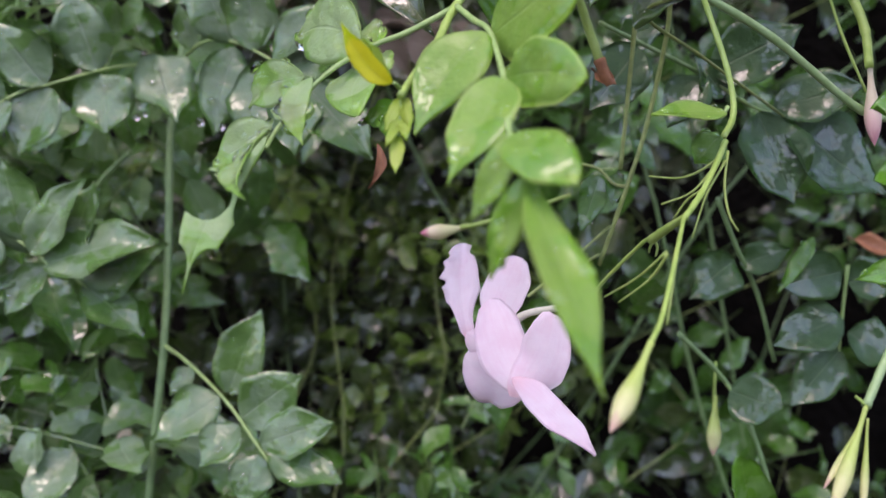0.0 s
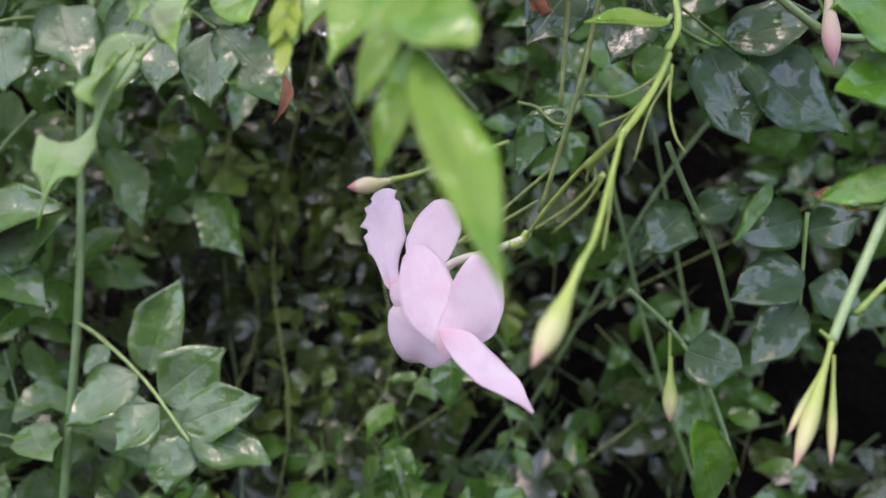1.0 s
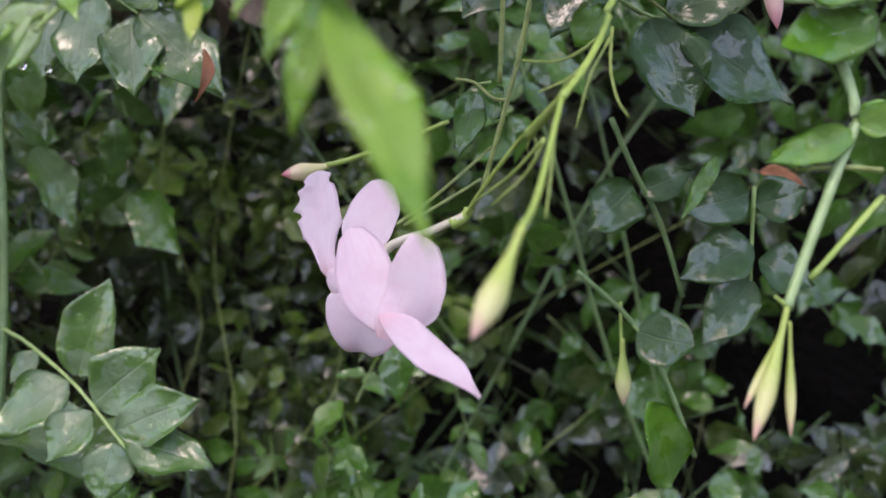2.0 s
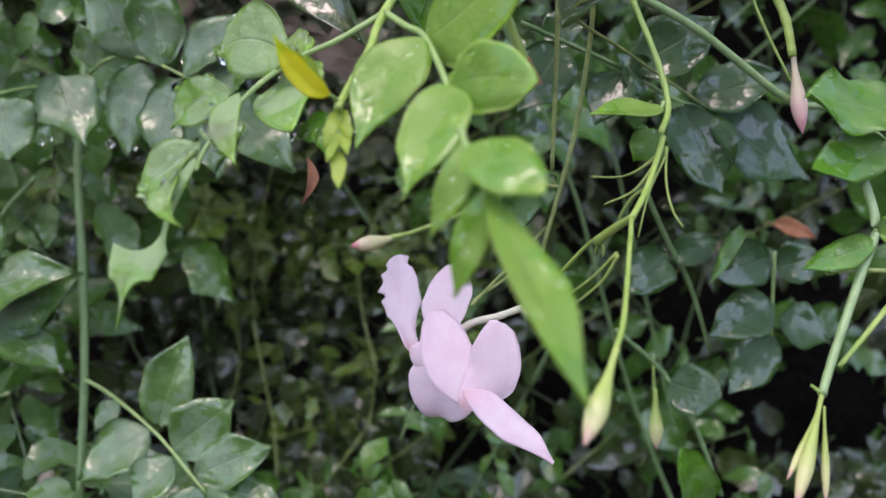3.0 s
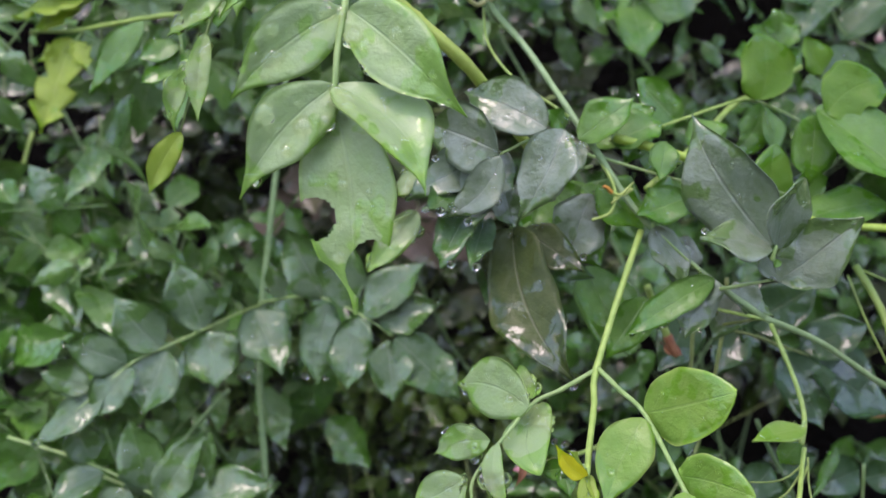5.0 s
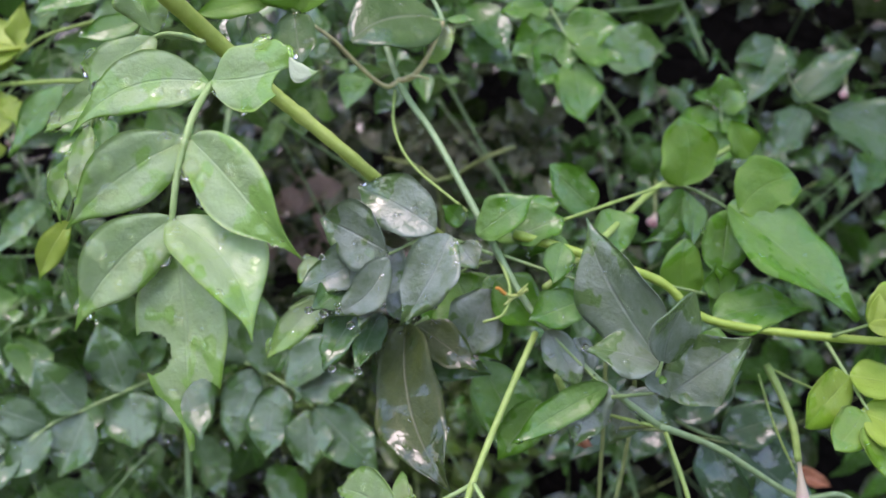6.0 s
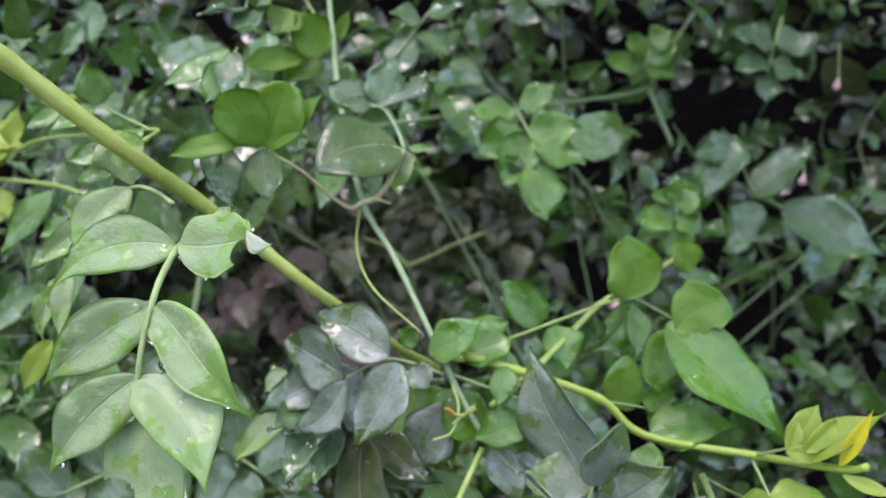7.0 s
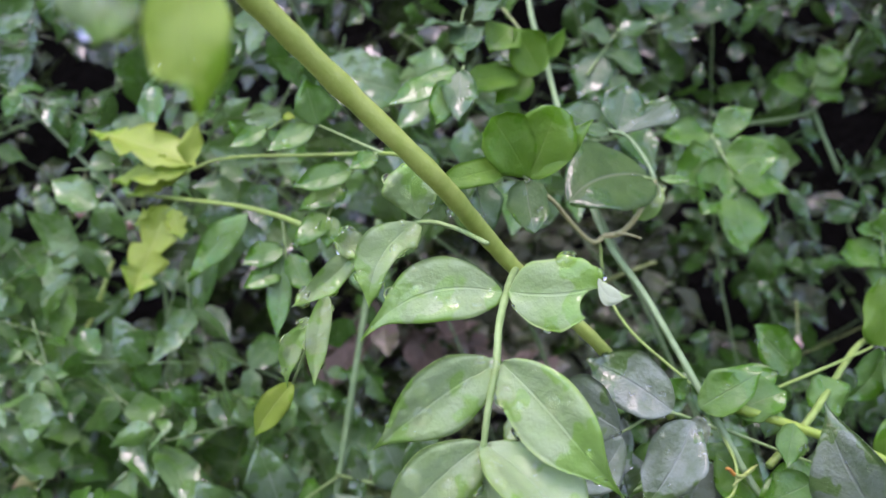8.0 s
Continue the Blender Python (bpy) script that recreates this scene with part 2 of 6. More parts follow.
def petal_material():
    """Petal skin: fine streaks from base to tip, soft folds, light coming through."""
    mat, nodes, links, bsdf, out = nodes_of("petal")
    uv = nodes.new("ShaderNodeUVMap").outputs["UV"]
    wide = nodes.new("ShaderNodeMapping")
    wide.inputs["Scale"].default_value = (16.0, 1.6, 1.0)
    links.new(uv, wide.inputs["Vector"])
    streak = noise_node(nodes, links, wide.outputs[0], 1.0, 2.0)
    pos = nodes.new("ShaderNodeNewGeometry").outputs["Position"]
    fold = noise_node(nodes, links, pos, 240.0, 3.0)
    sep = nodes.new("ShaderNodeSeparateXYZ")
    links.new(uv, sep.inputs[0])
    heart = ramp_node(nodes, links, sep.outputs["Y"], 0.22, 0.0)
    f = math_node(nodes, links, "ADD", math_node(nodes, links, "MULTIPLY", streak, 0.25), math_node(nodes, links, "MULTIPLY", fold, 0.75))
    col = mix_node(nodes, links, ramp_node(nodes, links, f, 0.35, 0.62), (0.91, 0.75, 0.80), (0.94, 0.83, 0.86))
    col = mix_node(nodes, links, math_node(nodes, links, "MULTIPLY", heart, 0.6), col, (0.88, 0.60, 0.63))
    links.new(col, bsdf.inputs["Base Color"])
    bsdf.inputs["Roughness"].default_value, bsdf.inputs["Specular IOR Level"].default_value = 0.5, 0.35
    bump = nodes.new("ShaderNodeBump")
    bump.inputs["Strength"].default_value, bump.inputs["Distance"].default_value = 0.25, 0.0009
    links.new(f, bump.inputs["Height"])
    links.new(bump.outputs["Normal"], bsdf.inputs["Normal"])
    trans = nodes.new("ShaderNodeBsdfTranslucent")
    links.new(col, trans.inputs["Color"])
    links.new(bump.outputs["Normal"], trans.inputs["Normal"])
    mixer = nodes.new("ShaderNodeMixShader")
    mixer.inputs["Fac"].default_value = 0.52
    links.new(bsdf.outputs[0], mixer.inputs[1])
    links.new(trans.outputs[0], mixer.inputs[2])
    links.new(mixer.outputs[0], out.inputs["Surface"])
    return mat


petal_white = petal_material()
tube_white = plain_material("flower_tube", (0.72, 0.72, 0.58), (0.62, 0.62, 0.46), 0.5, 300.0, 0.2)
bud_green = plain_material("green_bud", (0.50, 0.62, 0.18), (0.38, 0.53, 0.12), 0.42, 250.0, 0.2)
bud_orange = plain_material("orange_stub", (0.75, 0.36, 0.06), (0.60, 0.25, 0.05), 0.45, 250.0, 0.2)


def bud_material(name, base, belly, point):
    """Bud skin: colours run into one another from the stalk to the point, in fine streaks."""
    mat, nodes, links, bsdf, out = nodes_of(name)
    sep = nodes.new("ShaderNodeSeparateXYZ")
    links.new(nodes.new("ShaderNodeUVMap").outputs["UV"], sep.inputs[0])
    pos = nodes.new("ShaderNodeNewGeometry").outputs["Position"]
    stripe = nodes.new("ShaderNodeMapping")
    stripe.inputs["Scale"].default_value = (1500.0, 1500.0, 160.0)
    links.new(pos, stripe.inputs["Vector"])
    grain = noise_node(nodes, links, stripe.outputs[0], 1.0, 2.0)
    along = math_node(nodes, links, "ADD", sep.outputs["Y"], math_node(nodes, links, "MULTIPLY", math_node(nodes, links, "SUBTRACT", grain, 0.5), 0.22))
    col = mix_node(nodes, links, ramp_node(nodes, links, along, 0.40, 0.82), base, belly)
    col = mix_node(nodes, links, ramp_node(nodes, links, along, 0.80, 0.94), col, point)
    links.new(col, bsdf.inputs["Base Color"])
    bsdf.inputs["Roughness"].default_value = 0.42
    trans = nodes.new("ShaderNodeBsdfTranslucent")
    links.new(col, trans.inputs["Color"])
    mixer = nodes.new("ShaderNodeMixShader")
    mixer.inputs["Fac"].default_value = 0.25
    links.new(bsdf.outputs[0], mixer.inputs[1])
    links.new(trans.outputs[0], mixer.inputs[2])
    links.new(mixer.outputs[0], out.inputs["Surface"])
    return mat


bud_skin_green = bud_material("green_bud_skin", (0.42, 0.56, 0.14), (0.70, 0.70, 0.34), (0.70, 0.46, 0.34))
bud_skin_pink = bud_material("pink_bud_skin", (0.66, 0.58, 0.40), (0.76, 0.48, 0.44), (0.66, 0.30, 0.32))
bud_skin_red = bud_material("cream_bud_skin", (0.66, 0.66, 0.34), (0.76, 0.64, 0.44), (0.72, 0.22, 0.28))
# near-black, to stand in for the shade inside the hedge
gap_shade = plain_material("painted_gap_shade", (0.010, 0.009, 0.008), (0.005, 0.005, 0.004), 0.9, 20.0, 0.0, 0.5, 0.0)
soil = plain_material("damp_soil", (0.06, 0.045, 0.03), (0.03, 0.022, 0.015), 0.85, 8.0, 0.0, 0.6)
wall_coat = plain_material("added_wall", (0.55, 0.53, 0.50), (0.42, 0.40, 0.38), 0.85, 6.0, 0.0, 0.5)

water, _n, _l, _b, _o = nodes_of("rain_water")
_b.inputs["Base Color"].default_value = (1, 1, 1, 1)
_b.inputs["Roughness"].default_value, _b.inputs["IOR"].default_value, _b.inputs["Transmission Weight"].default_value = 0.02, 1.33, 1.0


# ---- builders ----
ORIGIN = {}
dice = random.Random(7)


def thing(name, label, category, group=""):
    ob = new(name)
    ob.empty_display_size = 0.01
    ORIGIN[ob] = None
    return tagged(ob, label, category, group)


def part(name, bm, mat, parent, label=""):
    """Links a bmesh as one mesh object under a thing or a part; the first part sets the thing's place."""
    root = parent.parent or parent
    if ORIGIN[root] is None:
        bm.verts.ensure_lookup_table()
        ORIGIN[root] = bm.verts[0].co.copy()
        root.location = ORIGIN[root]
    bmesh.ops.translate(bm, verts=bm.verts, vec=-ORIGIN[root])
    me = bpy.data.meshes.new(name)
    bm.to_mesh(me)
    bm.free()
    for p in me.polygons:
        p.use_smooth = True
    me.materials.append(mat)
    ob = new(name, me)
    ob.parent = parent
    return tagged(ob, label)


def spline(points, per=6):
    """A smooth line through the points."""
    p = [Vector(q) for q in points]
    if len(p) == 2:
        return [p[0].lerp(p[1], i / per) for i in range(per + 1)]
    q = [2 * p[0] - p[1], *p, 2 * p[-1] - p[-2]]
    line = []
    for i in range(1, len(q) - 2):
        a, b, c, d = q[i - 1:i + 3]
        for k in range(per):
            t = k / per
            line.append(0.5 * (2 * b + (c - a) * t + (2 * a - 5 * b + 4 * c - d) * t * t + (3 * b - a - 3 * c + d) * t ** 3))
    return line + [p[-1]]


def tube_mesh(bm, line, radii, sides=8):
    rings, up = [], Vector((0.31, 0.22, 0.92))
    for i, c in enumerate(line):
        d = (line[min(i + 1, len(line) - 1)] - line[max(i - 1, 0)]).normalized()
        a = d.cross(up).normalized()
        b = d.cross(a)
        rings.append([bm.verts.new(c + radii[i] * (math.cos(2 * math.pi * k / sides) * a + math.sin(2 * math.pi * k / sides) * b)) for k in range(sides)])
    for r, s in zip(rings, rings[1:]):
        for k in range(sides):
            bm.faces.new((r[k], r[(k + 1) % sides], s[(k + 1) % sides], s[k]))
    bm.faces.new(rings[0][::-1])
    bm.faces.new(rings[-1])


def tube(parent, name, points, r0, r1, mat):
    """A stem, stalk or twig through the points; radii in millimetres, a little swollen at the nodes."""
    line = spline(points)
    n = len(line) - 1
    radii = []
    for i in range(n + 1):
        r = (r0 + (r1 - r0) * i / n) / 1000
        if name == "stem" and i and i % 12 == 0:
            r *= 1.10
        radii.append(r * (1 + 0.05 * math.sin(i * 2.3)))
    bm = bmesh.new()
    tube_mesh(bm, line, radii)
    return part(name, bm, mat, parent)


# half-widths at tenths of a blade's length
SHAPES = {
    "ovate": (0.03, 0.58, 0.83, 0.96, 1.0, 0.97, 0.89, 0.74, 0.50, 0.21, 0.0),
    "round": (0.02, 0.66, 0.88, 0.98, 1.0, 0.99, 0.94, 0.85, 0.69, 0.42, 0.0),
    "long": (0.02, 0.42, 0.68, 0.88, 0.99, 1.0, 0.90, 0.70, 0.43, 0.17, 0.0),
    "broad": (0.03, 0.58, 0.81, 0.94, 1.0, 1.0, 0.95, 0.83, 0.57, 0.22, 0.0),
    "drip": (0.03, 0.56, 0.82, 0.96, 1.0, 0.96, 0.85, 0.64, 0.36, 0.13, 0.0),
    "tailed": (0.03, 0.60, 0.87, 0.99, 1.0, 0.94, 0.78, 0.53, 0.25, 0.10, 0.0),
    "blunt": (0.10, 0.50, 0.74, 0.90, 0.98, 1.0, 1.0, 0.95, 0.84, 0.60, 0.04),
    "petal": (0.10, 0.30, 0.52, 0.72, 0.88, 0.97, 1.0, 0.96, 0.84, 0.58, 0.04),
}


def half_width(s, shape):
    row = SHAPES[shape]
    i = min(int(s * 10), 9)
    f = s * 10 - i
    if i == 0:
        return row[1] * max(f, 0.02) ** (0.8 if shape in ("petal", "blunt") else 0.5)
    if i == 9:
        return row[9] * (math.sqrt(max(0.0, 1 - f * f)) if shape in ("petal", "blunt") else (1 - f) ** (0.6 if shape == "round" else 1.0))
    a, b, c, d = row[i - 1], row[i], row[i + 1], row[min(i + 2, 10)]
    return 0.5 * (2 * b + (c - a) * f + (2 * a - 5 * b + 4 * c - d) * f * f + (3 * b - a - 3 * c + d) * f ** 3)


def blade_mesh(base, tip_at, width, turn, shape, fold, droop, wave, bites, along=14, side=4, thick=0.00025, bend=None, skew=None, lift=0.3, hole=None, teeth=0, facing=None, roll=0.0, hook=0.0, cuts=()):
    """A leaf blade from base to tip: folded along its midrib, drooping, its edges rolled and its tip hooked down, with a wavy edge and bitten places."""
    b, t = Vector(base), Vector(tip_at)
    axis = (t - b)
    size = axis.length
    axis.normalize()
    face = facing or Vector((0.0, -1.0, lift))
    face = (face - face.dot(axis) * axis).normalized()
    face = Matrix.Rotation(radians(turn), 3, axis) @ face
    right = axis.cross(face)
    ph = dice.uniform(0, 6.28)
    bend = dice.uniform(-0.10, 0.10) if bend is None else bend
    skew = dice.uniform(-0.08, 0.08) if skew is None else skew
    bm = bmesh.new()
    uv = bm.loops.layers.uv.new("UVMap")
    rows = []
    for i in range(along + 1):
        s = min(max(i / along, 0.004), 0.996)
        w = max(half_width(s, shape), 0.02) * width / 2
        row = []
        for k in range(-side, side + 1):
            u = k / side
            reach = w * (1 + skew * (1 if u > 0 else -1) * (1 - s) + 0.08 * wave * math.sin(s * 11 + ph + 2.1 * (u > 0)) + 0.045 * wave * math.sin(s * 21 + 1.7 * ph - 1.3 * (u > 0)))
            if teeth:
                reach *= 1 - 0.5 * (((s + 0.06 * (u > 0)) * teeth) % 1.0) ** 1.3 * min(1, 3 * s)
            for at, hand, span, depth in bites:
                if hand * u > 0 and abs(s - at) < span:
                    reach *= 1 - depth * math.sqrt(max(0, 1 - ((s - at) / span) ** 2))
            h = fold * (math.sqrt(u * u + 0.06) - 0.24) * w - droop * size * (s - s * s) * 1.0 + wave * 0.13 * width * abs(u) ** 2 * math.sin(s * 9 + ph + (1.7 if u > 0 else 0))
            h += 0.15 * fold * w * u * u - roll * w * u ** 4 - hook * size * max(0.0, s - 0.55) ** 2
            row.append((b + axis * (s * size) + right * (u * reach + bend * size * (s - s * s)) + face * h, (0.5 + 0.5 * u, s)))
        rows.append(row)
    gone = set()
    for where, radius in cuts:
        c = Vector(where)

        def away(p):
            return (p - c) - (p - c).dot(face) * face

        grid = [[p for p, _ in row] for row in rows]
        for i in range(along):
            for k in range(2 * side):
                if away((grid[i][k] + grid[i][k + 1] + grid[i + 1][k] + grid[i + 1][k + 1]) / 4).length < radius:
                    gone.add((i, k))
        for row in rows:
            for k, (p, at) in enumerate(row):
                d = away(p)
                if d.length < radius:
                    row[k] = (p + d * (radius / max(d.length, 1e-6) - 1), at)
    layers = []
    for lift in (thick / 2, -thick / 2):
        layers.append([[bm.verts.new(p + face * lift) for p, _ in row] for row in rows])

    def quad(vs, uvs):
        f = bm.faces.new(vs)
        for loop, c in zip(f.loops, uvs):
            loop[uv].uv = c

    n = 2 * side
    for i in range(along):
        for k in range(n):
            ids = ((i, k), (i, k + 1), (i + 1, k + 1), (i + 1, k))
            uvs = [rows[a][c][1] for a, c in ids]
            if (i, k) in gone:
                continue
            if hole and ((i + 0.5) / along - hole[0]) ** 2 + (((k + 0.5) / side - 1 - hole[1]) * 0.35) ** 2 < hole[2] ** 2:
                continue
            quad([layers[0][a][c] for a, c in ids], uvs)
            quad([layers[1][a][c] for a, c in ids][::-1], uvs[::-1])
        for k in (0, n):
            if (i, min(k, n - 1)) in gone:
                continue
            ids = ((i, k), (i + 1, k))
            uvs = [rows[a][c][1] for a, c in ids]
            quad([layers[0][i][k], layers[0][i + 1][k], layers[1][i + 1][k], layers[1][i][k]], [uvs[0], uvs[1], uvs[1], uvs[0]])
    return bm


DROPS = []
LIMP = {"young_leaf": 0.22, "broad_leaf": 0.4, "mature_leaf": 0.75, "dark_leaf": 0.9, "glossy_leaf": 0.7, "dull_leaf": 0.75, "fresh_leaf": 0.7, "tip_leaf": 0.8}
LIFT = {"mature_leaf": 1.0, "glossy_leaf": 0.8, "dull_leaf": 0.8, "dark_leaf": 1.2, "fresh_leaf": 0.7, "lime_leaf": 0.3, "tip_leaf": 0.9, "yellow_tip_leaf": 0.9}
WET = {"young_leaf": (8, 0.00065), "broad_leaf": (12, 0.0013), "dark_leaf": (10, 0.0008), "fresh_leaf": (6, 0.0008), "mature_leaf": (7, 0.0009), "glossy_leaf": (7, 0.0009), "bronze_leaf": (9, 0.0008), "dull_leaf": (7, 0.0009), "dusky_leaf": (5, 0.0007), "sprout_leaf": (4, 0.0006)}


def sprinkle(bm, axis, mat):
    """Chooses places for rain drops on the upper side of a blade."""
    count, size = WET.get(mat.name, (0, 0))
    bm.normal_update()
    tops = [f for f in bm.faces if f.normal.y < -0.2 and f.calc_area() > 1e-7]
    for _ in range(count if tops else 0):
        f = dice.choice(tops)
        a, b = dice.random(), dice.random()
        c = [v.co for v in f.verts]
        DROPS.append((c[0].lerp(c[1], a).lerp(c[3].lerp(c[2], a), b), f.normal.copy(), size * dice.uniform(0.4, 1.3) ** 1.5))


def leaflet(parent, base, tip_at, width, mat, turn=0.0, shape="ovate", fold=None, droop=None, bites=(), wave=None, bend=None, skew=None, lift=None, hole=None, teeth=0):
    fold = dice.uniform(0.08, 0.34) if fold is None else fold
    droop = dice.uniform(-0.02, 0.16) if droop is None else droop
    wave = LIMP.get(mat.name, 0.6) * dice.uniform(0.6, 1.2) if wave is None else wave
    lift = dice.uniform(0.05, LIFT.get(mat.name, 0.4)) if lift is None else lift
    bm = blade_mesh(base, tip_at, width, turn + dice.uniform(-9, 9), shape, fold, -droop, wave, bites, 32 if bites or hole or teeth else 18, 6 if bites or hole else 4, 0.00025, bend, skew, lift, hole, teeth)
    sprinkle(bm, Vector(tip_at) - Vector(base), mat)
    return part("leaflet", bm, mat, parent)


def leaf_of(parent, base, tip_at, edge_a, edge_b, mat, shape="ovate", fold=0.2, droop=0.05, wave=0.25, bites=(), roll=0.12, hook=0.25, name="leaflet", thick=0.00025, cuts=()):
    """A blade through its base, its tip and the two places where it is widest, which give its width, its turn and the bend of its midrib."""
    b, t, p, q = (Vector(v) for v in (base, tip_at, edge_a, edge_b))
    axis = (t - b).normalized()
    facing = (p - q).cross(axis)
    if facing.y > 0:
        facing = -facing
    right = axis.cross((facing - facing.dot(axis) * axis).normalized())
    at = (p - b).dot(right), (q - b).dot(right)
    bend = 2.0 * (at[0] + at[1]) / (t - b).length
    bm = blade_mesh(base, tip_at, abs(at[0] - at[1]), 0.0, shape, fold, -droop, wave, bites, 70 if cuts else 34 if bites else 24, 14 if cuts else 6, thick, bend, 0.0, 0.0, None, 0, facing, roll, hook, cuts)
    sprinkle(bm, axis, mat)
    return part(name, bm, mat, parent)


def bud(parent, base, tip_at, width, kind):
    """A closed bud: slender tube swelling to a spindle, its coloured tip a part of its own."""
    b, t = Vector(base), Vector(tip_at)
    sag = Vector((0, 0, -0.03 * (t - b).length))

    def at(s):
        return b.lerp(t, s) + sag * math.sin(math.pi * s)

    def profile(s):
        f = min(max((s - 0.12) / 0.53, 0.0), 1.0)
        swell = 0.32 + 0.68 * f * f * (3 - 2 * f)
        return width / 2 * swell * (1.0 if s < 0.6 else max(0.04, 1 - ((s - 0.6) / 0.4) ** 1.9))

    skin = {"green": bud_skin_green, "pink": bud_skin_pink, "red": bud_skin_red}[kind]
    for name, lo, hi in (("bud_tube", 0.0, 0.6), ("bud_tip", 0.6, 1.0)):
        bm = bmesh.new()
        ss = [lo + (hi - lo) * i / 14 for i in range(15)]
        tube_mesh(bm, [at(s) for s in ss], [profile(s) for s in ss], 12)
        bmesh.ops.delete(bm, geom=[f for f in bm.faces if len(f.verts) == 12 and abs((f.calc_center_median() - b).dot(t - b) / (t - b).length_squared - 0.6) < 0.1], context="FACES_ONLY")
        uv = bm.loops.layers.uv.new("UVMap")
        for f in bm.faces:
            for loop in f.loops:
                loop[uv].uv = (0.5, (loop.vert.co - b).dot(t - b) / (t - b).length_squared)
        part(name, bm, skin, parent)


# ---- the near shoots, leaves, buds and the flower ----

sprig = thing("jasmine_shoot", "young pale green jasmine shoot hanging above the flower", "shoot", "jasmine shoots")
tube(sprig, "stem", [(0.0188, 0.1660, 1.2648), (0.0107, 0.1570, 1.2518), (0.0022, 0.1470, 1.2371), (-0.0000, 0.1410, 1.2314), (-0.0033, 0.1330, 1.2247), (-0.0051, 0.1280, 1.2210)], 0.75, 0.55, stem_young)
blade = tube(sprig, "leaf", [(0.0027, 0.1470, 1.2377), (0.0050, 0.1400, 1.2340), (0.0071, 0.1320, 1.2303), (0.0082, 0.1185, 1.2213), (0.0080, 0.1090, 1.2165), (0.0076, 0.1000, 1.2124), (0.0089, 0.0970, 1.2074)], 0.5, 0.32, rachis)
leaf_of(blade, (0.0077, 0.1332, 1.2304), (0.0174, 0.1158, 1.2351), (0.0102, 0.1264, 1.2386), (0.0133, 0.1187, 1.2272), young, shape="round", fold=0.12)
leaf_of(blade, (0.0062, 0.1299, 1.2300), (-0.0033, 0.1249, 1.2158), (0.0034, 0.1227, 1.2209), (-0.0041, 0.1273, 1.2254), young, shape="drip", fold=0.25, droop=0.1)
leaf_of(blade, (0.0083, 0.1193, 1.2216), (0.0163, 0.1075, 1.2198), (0.0109, 0.1118, 1.2257), (0.0114, 0.1109, 1.2171), young, shape="round", fold=0.1)
leaf_of(blade, (0.0071, 0.1114, 1.2205), (0.0008, 0.1034, 1.2080), (0.0055, 0.0998, 1.2126), (-0.0007, 0.1052, 1.2151), young, shape="drip", fold=0.25, droop=0.1)
leaf_of(blade, (0.0077, 0.0982, 1.2123), (0.0131, 0.0905, 1.2070), (0.0128, 0.0947, 1.2120), (0.0084, 0.0917, 1.2076), young, shape="round", fold=0.12)
leaf_of(blade, (0.0078, 0.1002, 1.2128), (0.0033, 0.1013, 1.2036), (0.0069, 0.0984, 1.2076), (0.0041, 0.1004, 1.2090), young, shape="ovate", fold=0.3)
leaf_of(blade, (0.0086, 0.0959, 1.2075), (0.0050, 0.0995, 1.1974), (0.0082, 0.0956, 1.2019), (0.0053, 0.0992, 1.2026), young, shape="ovate", fold=0.15)
leaf_of(blade, (0.0090, 0.0961, 1.2073), (0.0148, 0.0814, 1.1884), (0.0141, 0.0898, 1.1980), (0.0096, 0.0860, 1.1956), young, shape="long", fold=0.25, droop=0.08, wave=0.4)
blade = tube(sprig, "leaf", [(0.0027, 0.1470, 1.2377), (-0.0048, 0.1480, 1.2340), (-0.0104, 0.1480, 1.2318), (-0.0172, 0.1435, 1.2264), (-0.0236, 0.1430, 1.2191), (-0.0246, 0.1370, 1.2150)], 0.5, 0.3, rachis)
leaf_of(blade, (-0.0120, 0.1441, 1.2317), (-0.0241, 0.1589, 1.2355), (-0.0149, 0.1517, 1.2409), (-0.0175, 0.1523, 1.2295), broad, shape="broad", fold=0.2)
leaf_of(blade, (-0.0102, 0.1499, 1.2326), (-0.0112, 0.1589, 1.2387), (-0.0129, 0.1581, 1.2362), (-0.0091, 0.1524, 1.2353), broad, shape="round")
leaf_of(blade, (-0.0087, 0.1508, 1.2313), (-0.0121, 0.1378, 1.2205), (-0.0163, 0.1498, 1.2273), (-0.0086, 0.1421, 1.2255), broad, shape="round", fold=0.15)
leaf_of(blade, (-0.0200, 0.1428, 1.2262), (-0.0306, 0.1514, 1.2228), (-0.0243, 0.1457, 1.2296), (-0.0244, 0.1462, 1.2224), broad, shape="drip", fold=0.35, wave=0.4)
leaf_of(blade, (-0.0189, 0.1412, 1.2257), (-0.0188, 0.1325, 1.2153), (-0.0222, 0.1427, 1.2204), (-0.0183, 0.1418, 1.2197), broad, shape="ovate", fold=0.3)
leaf_of(blade, (-0.0253, 0.1444, 1.2189), (-0.0356, 0.1496, 1.2136), (-0.0307, 0.1459, 1.2207), (-0.0288, 0.1430, 1.2136), broad, shape="broad", fold=0.3, wave=0.4)
leaf_of(blade, (-0.0250, 0.1423, 1.2182), (-0.0245, 0.1181, 1.2077), (-0.0279, 0.1419, 1.2126), (-0.0248, 0.1394, 1.2140), broad, shape="long", fold=0.4, wave=0.5)
